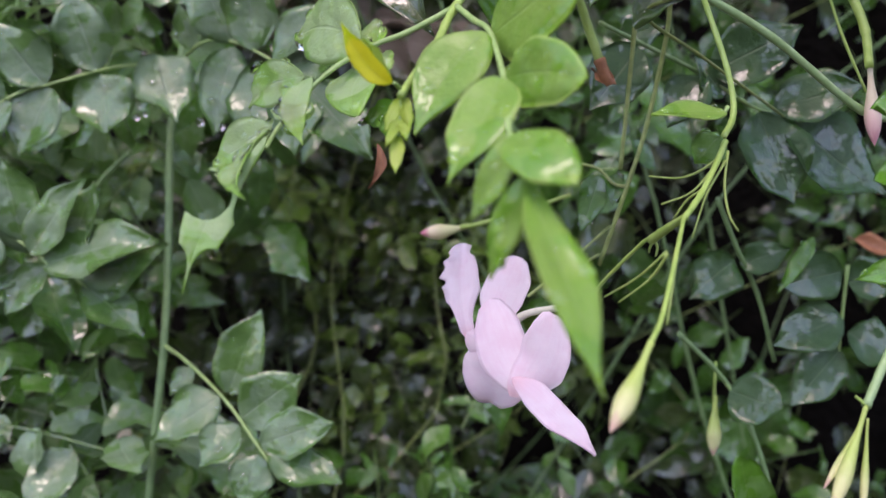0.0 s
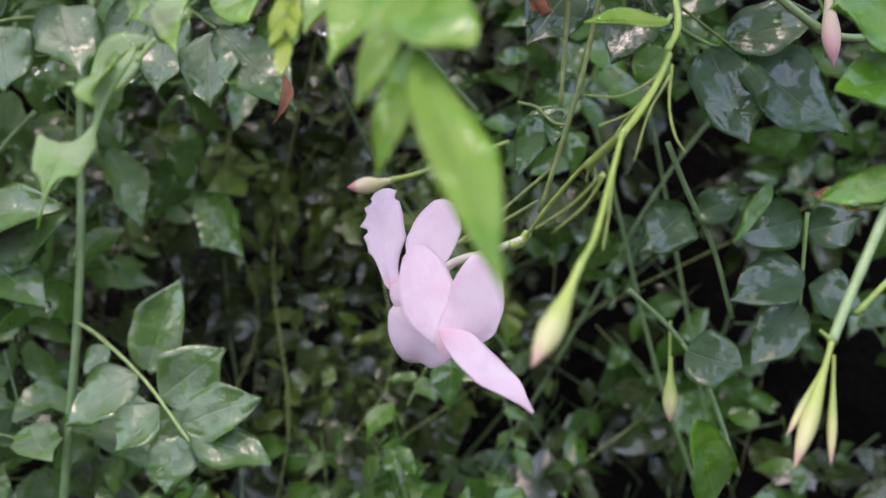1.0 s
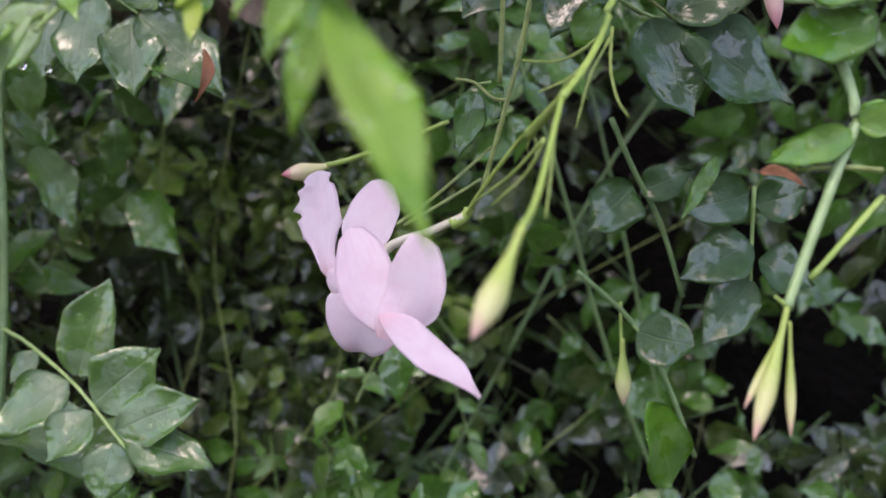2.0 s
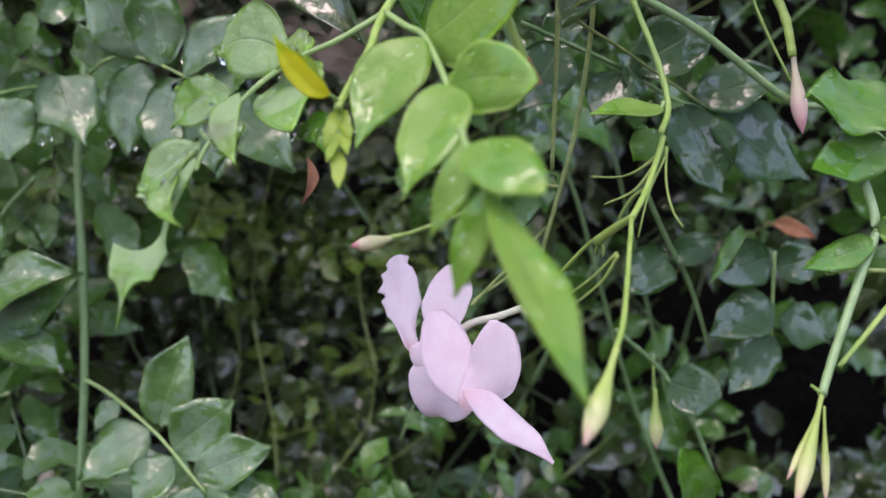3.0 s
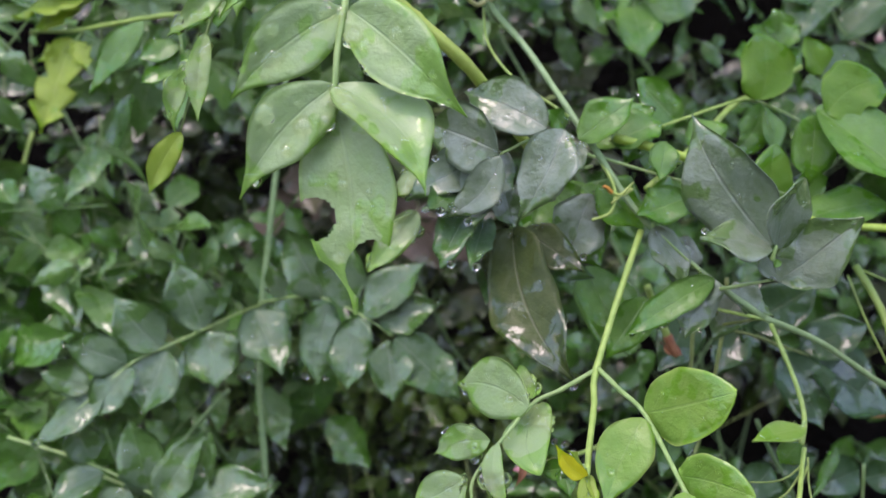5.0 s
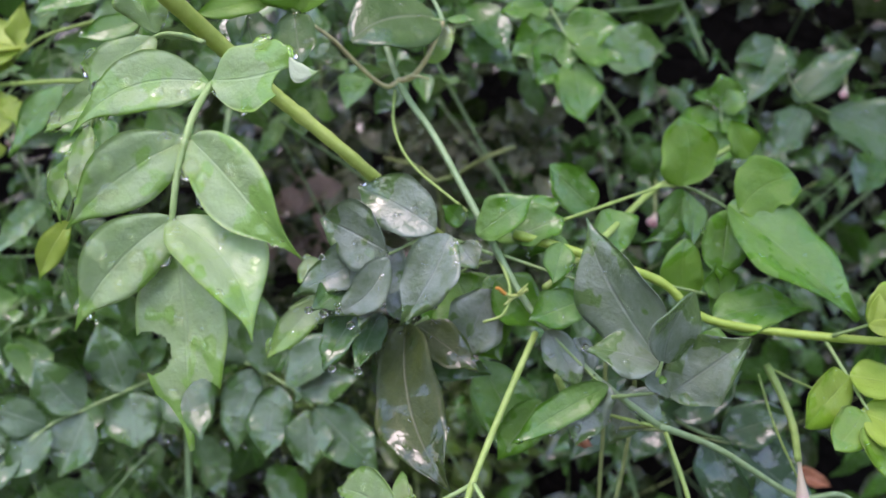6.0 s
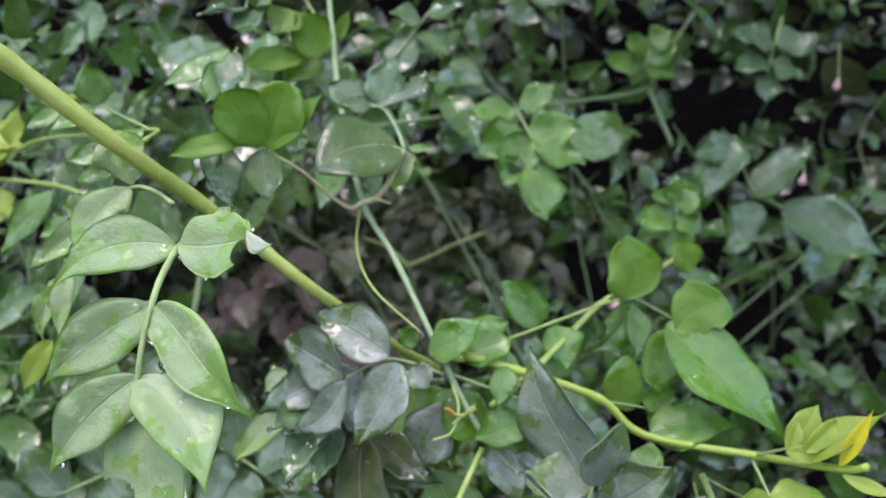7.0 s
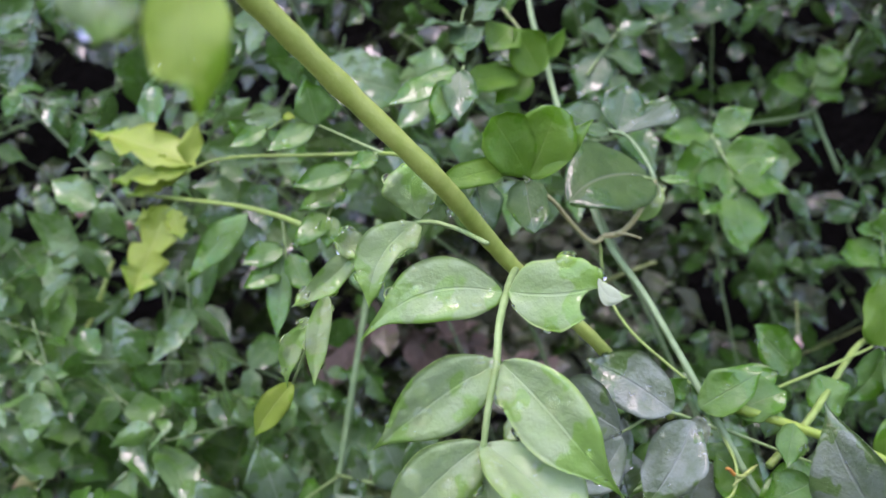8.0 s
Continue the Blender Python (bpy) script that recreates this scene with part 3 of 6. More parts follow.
leaf_of(blade, (-0.0244, 0.1350, 1.2163), (-0.0349, 0.1300, 1.1946), (-0.0340, 0.1300, 1.2079), (-0.0276, 0.1300, 1.2050), broad, shape="broad", fold=0.15, bites=[(0.10, 1, 0.20, 0.9), (0.90, 1, 0.14, 0.8), (0.22, -1, 0.30, 0.5), (0.87, -1, 0.17, 0.85)], wave=0.25, cuts=[((-0.0318, 0.1300, 1.2085), 0.0035)])
blade = tube(sprig, "leaf", [(-0.0047, 0.1300, 1.2217), (-0.0054, 0.1280, 1.2223), (-0.0059, 0.1270, 1.2226)], 0.4, 0.24, rachis)
leaf_of(blade, (-0.0062, 0.1240, 1.2219), (-0.0118, 0.1180, 1.2284), (-0.0102, 0.1200, 1.2230), (-0.0082, 0.1200, 1.2253), tip_yellow, shape="ovate", fold=0.4, wave=0.6)
leaflet(blade, (-0.0064, 0.1260, 1.2228), (-0.0094, 0.1210, 1.2270), 0.0020, tip)
blade = tube(sprig, "leaf", [(-0.0049, 0.1300, 1.2213), (-0.0051, 0.1280, 1.2180), (-0.0052, 0.1270, 1.2148)], 0.35, 0.21, rachis)
leaflet(blade, (-0.0051, 0.1298, 1.2209), (-0.0071, 0.1268, 1.2159), 0.0019, tip)
leaflet(blade, (-0.0046, 0.1297, 1.2209), (-0.0037, 0.1267, 1.2161), 0.0019, tip)
leaflet(blade, (-0.0052, 0.1280, 1.2180), (-0.0069, 0.1250, 1.2139), 0.0016, tip)
leaflet(blade, (-0.0049, 0.1280, 1.2180), (-0.0041, 0.1250, 1.2147), 0.0016, tip)
leaflet(blade, (-0.0053, 0.1273, 1.2156), (-0.0056, 0.1243, 1.2103), 0.0020, tip)
blade = tube(sprig, "leaf", [(-0.0044, 0.1320, 1.2222), (-0.0057, 0.1360, 1.2209), (-0.0069, 0.1400, 1.2199)], 0.35, 0.21, rachis)
leaflet(blade, (-0.0056, 0.1380, 1.2210), (-0.0112, 0.1440, 1.2195), 0.0040, fresh)
leaflet(blade, (-0.0069, 0.1400, 1.2204), (-0.0064, 0.1380, 1.2155), 0.0038, fresh)

sprig = thing("dry_leaf", "small curled dry brown leaf hanging in the shoot", "dry leaf")
blade = tube(sprig, "leaf", [(-0.0110, 0.1700, 1.2185), (-0.0106, 0.1700, 1.2172)], 0.3, 0.18, dry_stem)
leaf_of(blade, (-0.0110, 0.1700, 1.2192), (-0.0127, 0.1680, 1.2115), (-0.0092, 0.1690, 1.2152), (-0.0112, 0.1690, 1.2148), dry, shape="long", fold=0.8, wave=0.5, hook=0.8)

sprig = thing("jasmine_shoot", "thick light green jasmine stem with broad wet leaves", "shoot", "jasmine shoots")
tube(sprig, "stem", [(-0.0852, 0.0860, 1.3571), (-0.0764, 0.0980, 1.3509), (-0.0654, 0.1100, 1.3419), (-0.0500, 0.1220, 1.3288), (-0.0416, 0.1400, 1.3221), (-0.0338, 0.1510, 1.3153), (-0.0281, 0.1545, 1.3107), (-0.0180, 0.1590, 1.3021), (-0.0090, 0.1740, 1.2950), (0.0003, 0.1900, 1.2875), (0.0109, 0.2050, 1.2808)], 2.0, 1.15, stem_shoot)
blade = tube(sprig, "leaf", [(-0.0340, 0.1500, 1.3152), (-0.0358, 0.1390, 1.3141), (-0.0387, 0.1220, 1.3112), (-0.0409, 0.1150, 1.3056), (-0.0420, 0.1100, 1.2995), (-0.0433, 0.1090, 1.2934), (-0.0441, 0.1090, 1.2875), (-0.0446, 0.1100, 1.2846)], 0.75, 0.45, rachis)
leaf_of(blade, (-0.0397, 0.1200, 1.3103), (-0.0629, 0.1203, 1.3029), (-0.0516, 0.1255, 1.3154), (-0.0515, 0.1235, 1.3042), broad, shape="tailed", fold=0.3, wave=0.25, droop=0.06, hook=0.3)
leaf_of(blade, (-0.0390, 0.1185, 1.3106), (-0.0252, 0.1115, 1.3112), (-0.0315, 0.1150, 1.3157), (-0.0322, 0.1130, 1.3044), broad, shape="blunt", fold=0.3, wave=0.35, droop=0.06, roll=0.2, hook=0.1, cuts=[((-0.0262, 0.1115, 1.3083), 0.0026)])
leaf_of(blade, (-0.0420, 0.1100, 1.2998), (-0.0602, 0.1093, 1.2865), (-0.0553, 0.1095, 1.2984), (-0.0488, 0.1116, 1.2901), broad, shape="drip", fold=0.5, wave=0.25, droop=0.12, hook=0.5, roll=0.25)
leaf_of(blade, (-0.0411, 0.1100, 1.2998), (-0.0258, 0.1014, 1.2806), (-0.0284, 0.1028, 1.2944), (-0.0372, 0.1083, 1.2883), broad, shape="drip", fold=0.5, wave=0.25, droop=0.12, hook=0.5, roll=0.25)
leaf_of(blade, (-0.0441, 0.1095, 1.2879), (-0.0599, 0.1105, 1.2710), (-0.0574, 0.1142, 1.2850), (-0.0496, 0.1157, 1.2779), broad, shape="tailed", fold=0.5, wave=0.25, droop=0.12, hook=0.5, roll=0.25)
leaf_of(blade, (-0.0439, 0.1092, 1.2877), (-0.0312, 0.0992, 1.2706), (-0.0333, 0.1126, 1.2837), (-0.0418, 0.1045, 1.2765), broad, shape="drip", fold=0.5, wave=0.25, droop=0.12, hook=0.5, roll=0.25)
leaf_of(blade, (-0.0444, 0.1110, 1.2860), (-0.0439, 0.1119, 1.2520), (-0.0516, 0.1099, 1.2734), (-0.0372, 0.1029, 1.2682), broad, shape="broad", fold=0.3, wave=0.3, bites=[(0.92, -1, 0.14, 0.9), (0.92, 1, 0.18, 0.4)], cuts=[((-0.0503, 0.1085, 1.2675), 0.0033), ((-0.0402, 0.1085, 1.2583), 0.0052)])
leaf_of(blade, (-0.0260, 0.1118, 1.3123), (-0.0212, 0.1100, 1.3098), (-0.0231, 0.1110, 1.3106), (-0.0245, 0.1110, 1.3079), leaf_back, shape="long", fold=0.15, droop=0.0, wave=0.2, hook=0.0, roll=0.3)
blade = tube(sprig, "leaf", [(-0.0416, 0.1260, 1.3187), (-0.0471, 0.1340, 1.3222), (-0.0529, 0.1400, 1.3235), (-0.0635, 0.1500, 1.3206), (-0.0707, 0.1600, 1.3111), (-0.0786, 0.1680, 1.2925)], 0.45, 0.27, rachis)
leaf_of(blade, (-0.0524, 0.1400, 1.3242), (-0.0531, 0.1360, 1.3342), (-0.0594, 0.1380, 1.3289), (-0.0493, 0.1380, 1.3300), broad, shape="petal", fold=0.25, wave=0.5)
leaf_of(blade, (-0.0532, 0.1400, 1.3235), (-0.0619, 0.1380, 1.3082), (-0.0643, 0.1380, 1.3188), (-0.0535, 0.1380, 1.3187), broad, shape="broad", fold=0.3, wave=0.4, bites=[(0.55, -1, 0.3, 0.5)])
leaf_of(blade, (-0.0635, 0.1500, 1.3208), (-0.0690, 0.1480, 1.3210), (-0.0662, 0.1500, 1.3230), (-0.0666, 0.1500, 1.3174), broad, shape="broad", fold=0.4, wave=0.8)
leaf_of(blade, (-0.0640, 0.1500, 1.3195), (-0.0770, 0.1500, 1.3083), (-0.0716, 0.1500, 1.3152), (-0.0695, 0.1500, 1.3104), broad, shape="ovate", fold=0.5, wave=0.9)
leaf_of(blade, (-0.0710, 0.1600, 1.3108), (-0.0733, 0.1580, 1.2927), (-0.0753, 0.1580, 1.3010), (-0.0706, 0.1580, 1.2998), broad, shape="ovate", fold=0.4, wave=0.4)
leaf_of(blade, (-0.0732, 0.1620, 1.3065), (-0.0797, 0.1660, 1.2915), (-0.0799, 0.1640, 1.3020), (-0.0762, 0.1640, 1.2990), broad, shape="long", fold=0.6, wave=0.6)
leaf_of(blade, (-0.0788, 0.1700, 1.2925), (-0.0880, 0.1760, 1.2803), (-0.0848, 0.1730, 1.2903), (-0.0807, 0.1730, 1.2855), tip, shape="ovate", fold=0.3, wave=0.4)
blade = tube(sprig, "leaf", [(-0.0852, 0.0860, 1.3571), (-0.0784, 0.0620, 1.3491), (-0.0738, 0.0440, 1.3405), (-0.0723, 0.0390, 1.3344)], 0.4, 0.24, rachis)
leaf_of(blade, (-0.0724, 0.0390, 1.3345), (-0.0718, 0.0400, 1.3226), (-0.0760, 0.0400, 1.3295), (-0.0693, 0.0400, 1.3295), sprout, shape="broad", wave=0.4, bites=[(0.86, 1, 0.13, 0.8)])
leaf_of(blade, (-0.0786, 0.0390, 1.3344), (-0.0802, 0.0410, 1.3286), (-0.0829, 0.0400, 1.3312), (-0.0767, 0.0400, 1.3313), broad, shape="broad")

sprig = thing("jasmine_shoot", "yellow-green jasmine shoot tip with toothed young leaves", "shoot", "jasmine shoots")
tube(sprig, "stem", [(-0.0527, 0.1500, 1.3347), (-0.0571, 0.1800, 1.3425), (-0.0769, 0.2050, 1.3462), (-0.1071, 0.2400, 1.3506), (-0.1266, 0.2620, 1.3471)], 0.55, 0.4, stem_young)
tube(sprig, "stem", [(-0.0769, 0.2050, 1.3271), (-0.0865, 0.2150, 1.3316), (-0.1014, 0.2350, 1.3367), (-0.1266, 0.2620, 1.3422), (-0.1410, 0.2680, 1.3443)], 0.8, 0.5, stem_young)
blade = tube(sprig, "leaf", [(-0.1200, 0.2550, 1.3499), (-0.1266, 0.2620, 1.3488), (-0.1322, 0.2640, 1.3480)], 0.4, 0.24, rachis)
leaflet(blade, (-0.1177, 0.2560, 1.3507), (-0.1530, 0.2680, 1.3639), 0.0162, tip, turn=10, teeth=4, shape="broad")
leaflet(blade, (-0.1194, 0.2540, 1.3498), (-0.1449, 0.2640, 1.3474), 0.0106, tip, teeth=3, shape="broad")
leaflet(blade, (-0.1193, 0.2520, 1.3512), (-0.1149, 0.2480, 1.3631), 0.0067, tip)
leaflet(blade, (-0.1231, 0.2600, 1.3485), (-0.1399, 0.2640, 1.3425), 0.0059, tip, teeth=3)
blade = tube(sprig, "leaf", [(-0.1235, 0.2620, 1.3419), (-0.1265, 0.2620, 1.3384), (-0.1282, 0.2620, 1.3370)], 0.4, 0.24, rachis)
leaflet(blade, (-0.1265, 0.2620, 1.3396), (-0.1383, 0.2640, 1.3109), 0.0159, tip, teeth=4, shape="broad", skew=-0.1)
leaflet(blade, (-0.1252, 0.2600, 1.3382), (-0.1218, 0.2580, 1.3284), 0.0075, tip, teeth=3)
leaflet(blade, (-0.1286, 0.2620, 1.3384), (-0.1379, 0.2640, 1.3337), 0.0069, tip, teeth=2)
blade = tube(sprig, "leaf", [(-0.0597, 0.1850, 1.3434), (-0.0651, 0.1900, 1.3465), (-0.0758, 0.2000, 1.3528)], 0.4, 0.24, rachis)
leaflet(blade, (-0.0762, 0.2000, 1.3531), (-0.0789, 0.1960, 1.3633), 0.0099, fresh)
leaflet(blade, (-0.0772, 0.2000, 1.3528), (-0.0882, 0.1970, 1.3459), 0.0069, fresh)
leaflet(blade, (-0.0820, 0.2000, 1.3552), (-0.0844, 0.1970, 1.3536), 0.0027, tip)
blade = tube(sprig, "leaf", [(-0.0840, 0.2050, 1.3560), (-0.0909, 0.2150, 1.3542), (-0.1016, 0.2220, 1.3509)], 0.35, 0.21, rachis)
leaflet(blade, (-0.0909, 0.2145, 1.3547), (-0.0998, 0.2115, 1.3491), 0.0058, fresh)
leaflet(blade, (-0.0958, 0.2180, 1.3535), (-0.1008, 0.2150, 1.3567), 0.0050, fresh)
blade = tube(sprig, "leaf", [(-0.0613, 0.1850, 1.3434), (-0.0677, 0.1900, 1.3398), (-0.0707, 0.1950, 1.3351), (-0.0769, 0.2050, 1.3257)], 0.4, 0.24, rachis)
leaflet(blade, (-0.0617, 0.1854, 1.3431), (-0.0676, 0.1824, 1.3394), 0.0046, fresh)
leaflet(blade, (-0.0675, 0.1896, 1.3404), (-0.0808, 0.1866, 1.3358), 0.0068, fresh)
leaflet(blade, (-0.0693, 0.1935, 1.3363), (-0.0799, 0.1905, 1.3310), 0.0059, fresh)
leaflet(blade, (-0.0707, 0.1945, 1.3357), (-0.0697, 0.1915, 1.3327), 0.0032, fresh)
leaflet(blade, (-0.0731, 0.2000, 1.3302), (-0.0816, 0.1970, 1.3227), 0.0071, fresh)
leaflet(blade, (-0.0724, 0.1997, 1.3301), (-0.0738, 0.1967, 1.3224), 0.0057, fresh)
blade = tube(sprig, "leaf", [(-0.0865, 0.2150, 1.3309), (-0.0857, 0.2150, 1.3221), (-0.0872, 0.2150, 1.3119)], 0.4, 0.24, rachis)
leaflet(blade, (-0.0865, 0.2150, 1.3236), (-0.0964, 0.2120, 1.3191), 0.0072, fresh)
leaflet(blade, (-0.0865, 0.2150, 1.3221), (-0.0875, 0.2120, 1.3004), 0.0066, fresh)
leaflet(blade, (-0.0843, 0.2150, 1.3221), (-0.0789, 0.2120, 1.3111), 0.0064, fresh)
leaflet(blade, (-0.0968, 0.2250, 1.3333), (-0.1146, 0.2320, 1.3154), 0.0095, fresh)
leaflet(blade, (-0.0865, 0.2150, 1.3177), (-0.0961, 0.2120, 1.3131), 0.0064, fresh)

sprig = thing("jasmine_vine", "slender pale green vine with dark glossy leaves", "vine", "jasmine vines")
tube(sprig, "stem", [(-0.0190, 0.2500, 1.4184), (-0.0176, 0.2400, 1.3931), (-0.0160, 0.2270, 1.3779), (-0.0140, 0.2120, 1.3569), (-0.0079, 0.1920, 1.3257), (0.0003, 0.1830, 1.3094), (0.0120, 0.1700, 1.2821), (0.0160, 0.1680, 1.2736), (0.0205, 0.1660, 1.2664), (0.0313, 0.1640, 1.2546), (0.0435, 0.1630, 1.2444)], 0.85, 0.7, stem_pale)
tube(sprig, "twig", [(-0.0079, 0.1910, 1.3247), (-0.0044, 0.1890, 1.3253), (-0.0012, 0.1870, 1.3287), (0.0015, 0.1860, 1.3337), (0.0033, 0.1860, 1.3374)], 0.75, 0.5, stem_tan)
tube(sprig, "twig", [(0.0033, 0.1860, 1.3374), (0.0020, 0.1880, 1.3418), (0.0002, 0.1910, 1.3462), (-0.0022, 0.1940, 1.3498), (-0.0072, 0.1990, 1.3514), (-0.0137, 0.2040, 1.3548)], 0.5, 0.4, stem_pale)
tube(sprig, "twig", [(-0.0057, 0.1890, 1.3253), (-0.0033, 0.1860, 1.3247), (-0.0007, 0.1840, 1.3236)], 0.4, 0.2, stem_tan)
tube(sprig, "twig", [(-0.0082, 0.1910, 1.3244), (-0.0105, 0.1890, 1.3231), (-0.0135, 0.1860, 1.3243), (-0.0187, 0.1810, 1.3285), (-0.0223, 0.1760, 1.3314), (-0.0293, 0.1680, 1.3351)], 0.6, 0.42, stem_tan)
tube(sprig, "tendril", [(-0.0086, 0.1920, 1.3228), (-0.0092, 0.1840, 1.3125), (-0.0054, 0.1760, 1.3025), (0.0057, 0.1700, 1.2915)], 0.35, 0.3, stem_young)
tube(sprig, "tendril", [(0.0120, 0.1700, 1.2814), (0.0137, 0.1660, 1.2746), (0.0118, 0.1630, 1.2693), (0.0073, 0.1620, 1.2677)], 0.4, 0.3, stem_young)
tube(sprig, "twig", [(-0.0259, 0.2400, 1.3949), (-0.0212, 0.2320, 1.3854), (-0.0163, 0.2270, 1.3777)], 0.45, 0.5, twig)
blade = tube(sprig, "leaf", [(0.0027, 0.1840, 1.3372), (-0.0004, 0.1860, 1.3384)], 0.3, 0.18, rachis)
leaf_of(blade, (0.0016, 0.1860, 1.3383), (-0.0181, 0.1780, 1.3322), (-0.0100, 0.1900, 1.3465), (-0.0081, 0.1780, 1.3278), dusk, shape="round", fold=0.2, wave=0.3)
leaf_of(blade, (0.0039, 0.1880, 1.3372), (-0.0003, 0.1880, 1.3283), (0.0054, 0.1880, 1.3313), (-0.0002, 0.1900, 1.3335), broad, shape="blunt", fold=0.1, wave=0.2)
leaf_of(blade, (0.0042, 0.1850, 1.3376), (0.0103, 0.1820, 1.3368), (0.0070, 0.1840, 1.3381), (0.0072, 0.1830, 1.3358), fresh, shape="long", fold=0.4)
blade = tube(sprig, "leaf", [(-0.0030, 0.1960, 1.3503), (-0.0075, 0.2000, 1.3535)], 0.3, 0.18, rachis)
leaf_of(blade, (-0.0021, 0.1940, 1.3495), (0.0102, 0.1980, 1.3599), (0.0037, 0.2060, 1.3600), (0.0089, 0.1860, 1.3515), dark, shape="drip", fold=0.15, wave=0.3)
leaflet(blade, (-0.0027, 0.1970, 1.3513), (0.0003, 0.1990, 1.3638), 0.0105, mature)
leaflet(blade, (-0.0075, 0.1990, 1.3517), (-0.0164, 0.2000, 1.3574), 0.0106, mature)
leaflet(blade, (-0.0052, 0.1977, 1.3510), (-0.0126, 0.1947, 1.3502), 0.0060, mature)
blade = tube(sprig, "leaf", [(-0.0292, 0.1670, 1.3350), (-0.0328, 0.1650, 1.3374)], 0.35, 0.21, rachis)
leaflet(blade, (-0.0292, 0.1670, 1.3354), (-0.0376, 0.1580, 1.3464), 0.0128, lime, shape="petal", lift=0.25, fold=0.1)
leaflet(blade, (-0.0287, 0.1670, 1.3354), (-0.0232, 0.1620, 1.3495), 0.0130, lime, shape="petal", lift=0.25, fold=0.1)
leaflet(blade, (-0.0284, 0.1670, 1.3350), (-0.0155, 0.1640, 1.3473), 0.0060, lime)
leaflet(blade, (-0.0297, 0.1669, 1.3346), (-0.0283, 0.1639, 1.3233), 0.0088, dusk, shape="round")
leaflet(blade, (-0.0337, 0.1630, 1.3371), (-0.0498, 0.1600, 1.3327), 0.0061, lime)
leaflet(blade, (-0.0353, 0.1650, 1.3387), (-0.0392, 0.1620, 1.3441), 0.0039, lime)
blade = tube(sprig, "leaf", [(-0.0406, 0.1700, 1.3384), (-0.0413, 0.1700, 1.3375)], 0.3, 0.18, rachis)
leaflet(blade, (-0.0410, 0.1700, 1.3377), (-0.0373, 0.1680, 1.3215), 0.0092, mature)
leaflet(blade, (-0.0413, 0.1700, 1.3377), (-0.0454, 0.1670, 1.3268), 0.0060, mature)
blade = tube(sprig, "leaf", [(-0.0402, 0.2000, 1.3677), (-0.0434, 0.1960, 1.3599)], 0.3, 0.18, rachis)
leaflet(blade, (-0.0424, 0.2000, 1.3670), (-0.0594, 0.1960, 1.3565), 0.0077, fresh)
leaflet(blade, (-0.0414, 0.1980, 1.3657), (-0.0421, 0.1920, 1.3524), 0.0088, mature)
leaflet(blade, (-0.0435, 0.1974, 1.3633), (-0.0476, 0.1944, 1.3515), 0.0074, fresh)
blade = tube(sprig, "leaf", [(-0.0407, 0.2150, 1.3789), (-0.0390, 0.2150, 1.3870)], 0.3, 0.18, rachis)
leaflet(blade, (-0.0390, 0.2150, 1.3830), (-0.0517, 0.2050, 1.3785), 0.0081, mature, lift=1.6)
leaflet(blade, (-0.0383, 0.2150, 1.3822), (-0.0393, 0.2050, 1.3720), 0.0094, mature, lift=1.6)
leaflet(blade, (-0.0367, 0.2150, 1.3838), (-0.0291, 0.2120, 1.3876), 0.0096, mature)
blade = tube(sprig, "leaf", [(-0.0297, 0.2150, 1.3723), (-0.0177, 0.2260, 1.3726)], 0.4, 0.24, rachis)
leaflet(blade, (-0.0182, 0.2200, 1.3710), (-0.0263, 0.2140, 1.3817), 0.0129, lime)
leaflet(blade, (-0.0209, 0.2235, 1.3711), (-0.0305, 0.2205, 1.3623), 0.0098, lime)
leaflet(blade, (-0.0238, 0.2200, 1.3711), (-0.0413, 0.2120, 1.3653), 0.0090, lime)
leaflet(blade, (-0.0265, 0.2162, 1.3824), (-0.0326, 0.2132, 1.3751), 0.0112, lime)
leaflet(blade, (-0.0143, 0.2260, 1.3768), (-0.0109, 0.2220, 1.3840), 0.0040, lime)
blade = tube(sprig, "leaf", [(0.0106, 0.1690, 1.2819), (-0.0018, 0.1640, 1.2861), (-0.0117, 0.1600, 1.2826)], 0.45, 0.27, rachis)
leaf_of(blade, (-0.0019, 0.1574, 1.2871), (-0.0181, 0.1641, 1.2973), (-0.0072, 0.1613, 1.2985), (-0.0103, 0.1586, 1.2861), dark, shape="broad", fold=0.35, wave=0.5)
leaf_of(blade, (-0.0119, 0.1597, 1.2830), (-0.0259, 0.1679, 1.2911), (-0.0176, 0.1607, 1.2939), (-0.0218, 0.1661, 1.2817), dark, shape="broad", fold=0.3, wave=0.6)
leaf_of(blade, (0.0005, 0.1517, 1.2857), (-0.0102, 0.1526, 1.2683), (-0.0120, 0.1462, 1.2804), (-0.0009, 0.1412, 1.2777), dark, shape="drip", fold=0.45, wave=0.6, droop=0.12)
leaf_of(blade, (-0.0118, 0.1583, 1.2817), (-0.0249, 0.1628, 1.2702), (-0.0211, 0.1551, 1.2776), (-0.0144, 0.1527, 1.2728), dark, shape="drip", fold=0.35, wave=0.7)
leaflet(blade, (0.0034, 0.1660, 1.2842), (0.0070, 0.1640, 1.2789), 0.0065, dark)
blade = tube(sprig, "leaf", [(-0.0037, 0.1720, 1.2713), (-0.0084, 0.1740, 1.2678), (-0.0076, 0.1720, 1.2628)], 0.45, 0.27, rachis)
leaf_of(blade, (-0.0085, 0.1700, 1.2675), (-0.0017, 0.1502, 1.2352), (-0.0143, 0.1736, 1.2547), (0.0015, 0.1615, 1.2499), bronze, shape="ovate", fold=0.3, wave=0.7, droop=0.1)
leaflet(blade, (-0.0063, 0.1740, 1.2673), (0.0066, 0.1700, 1.2567), 0.0090, bronze)
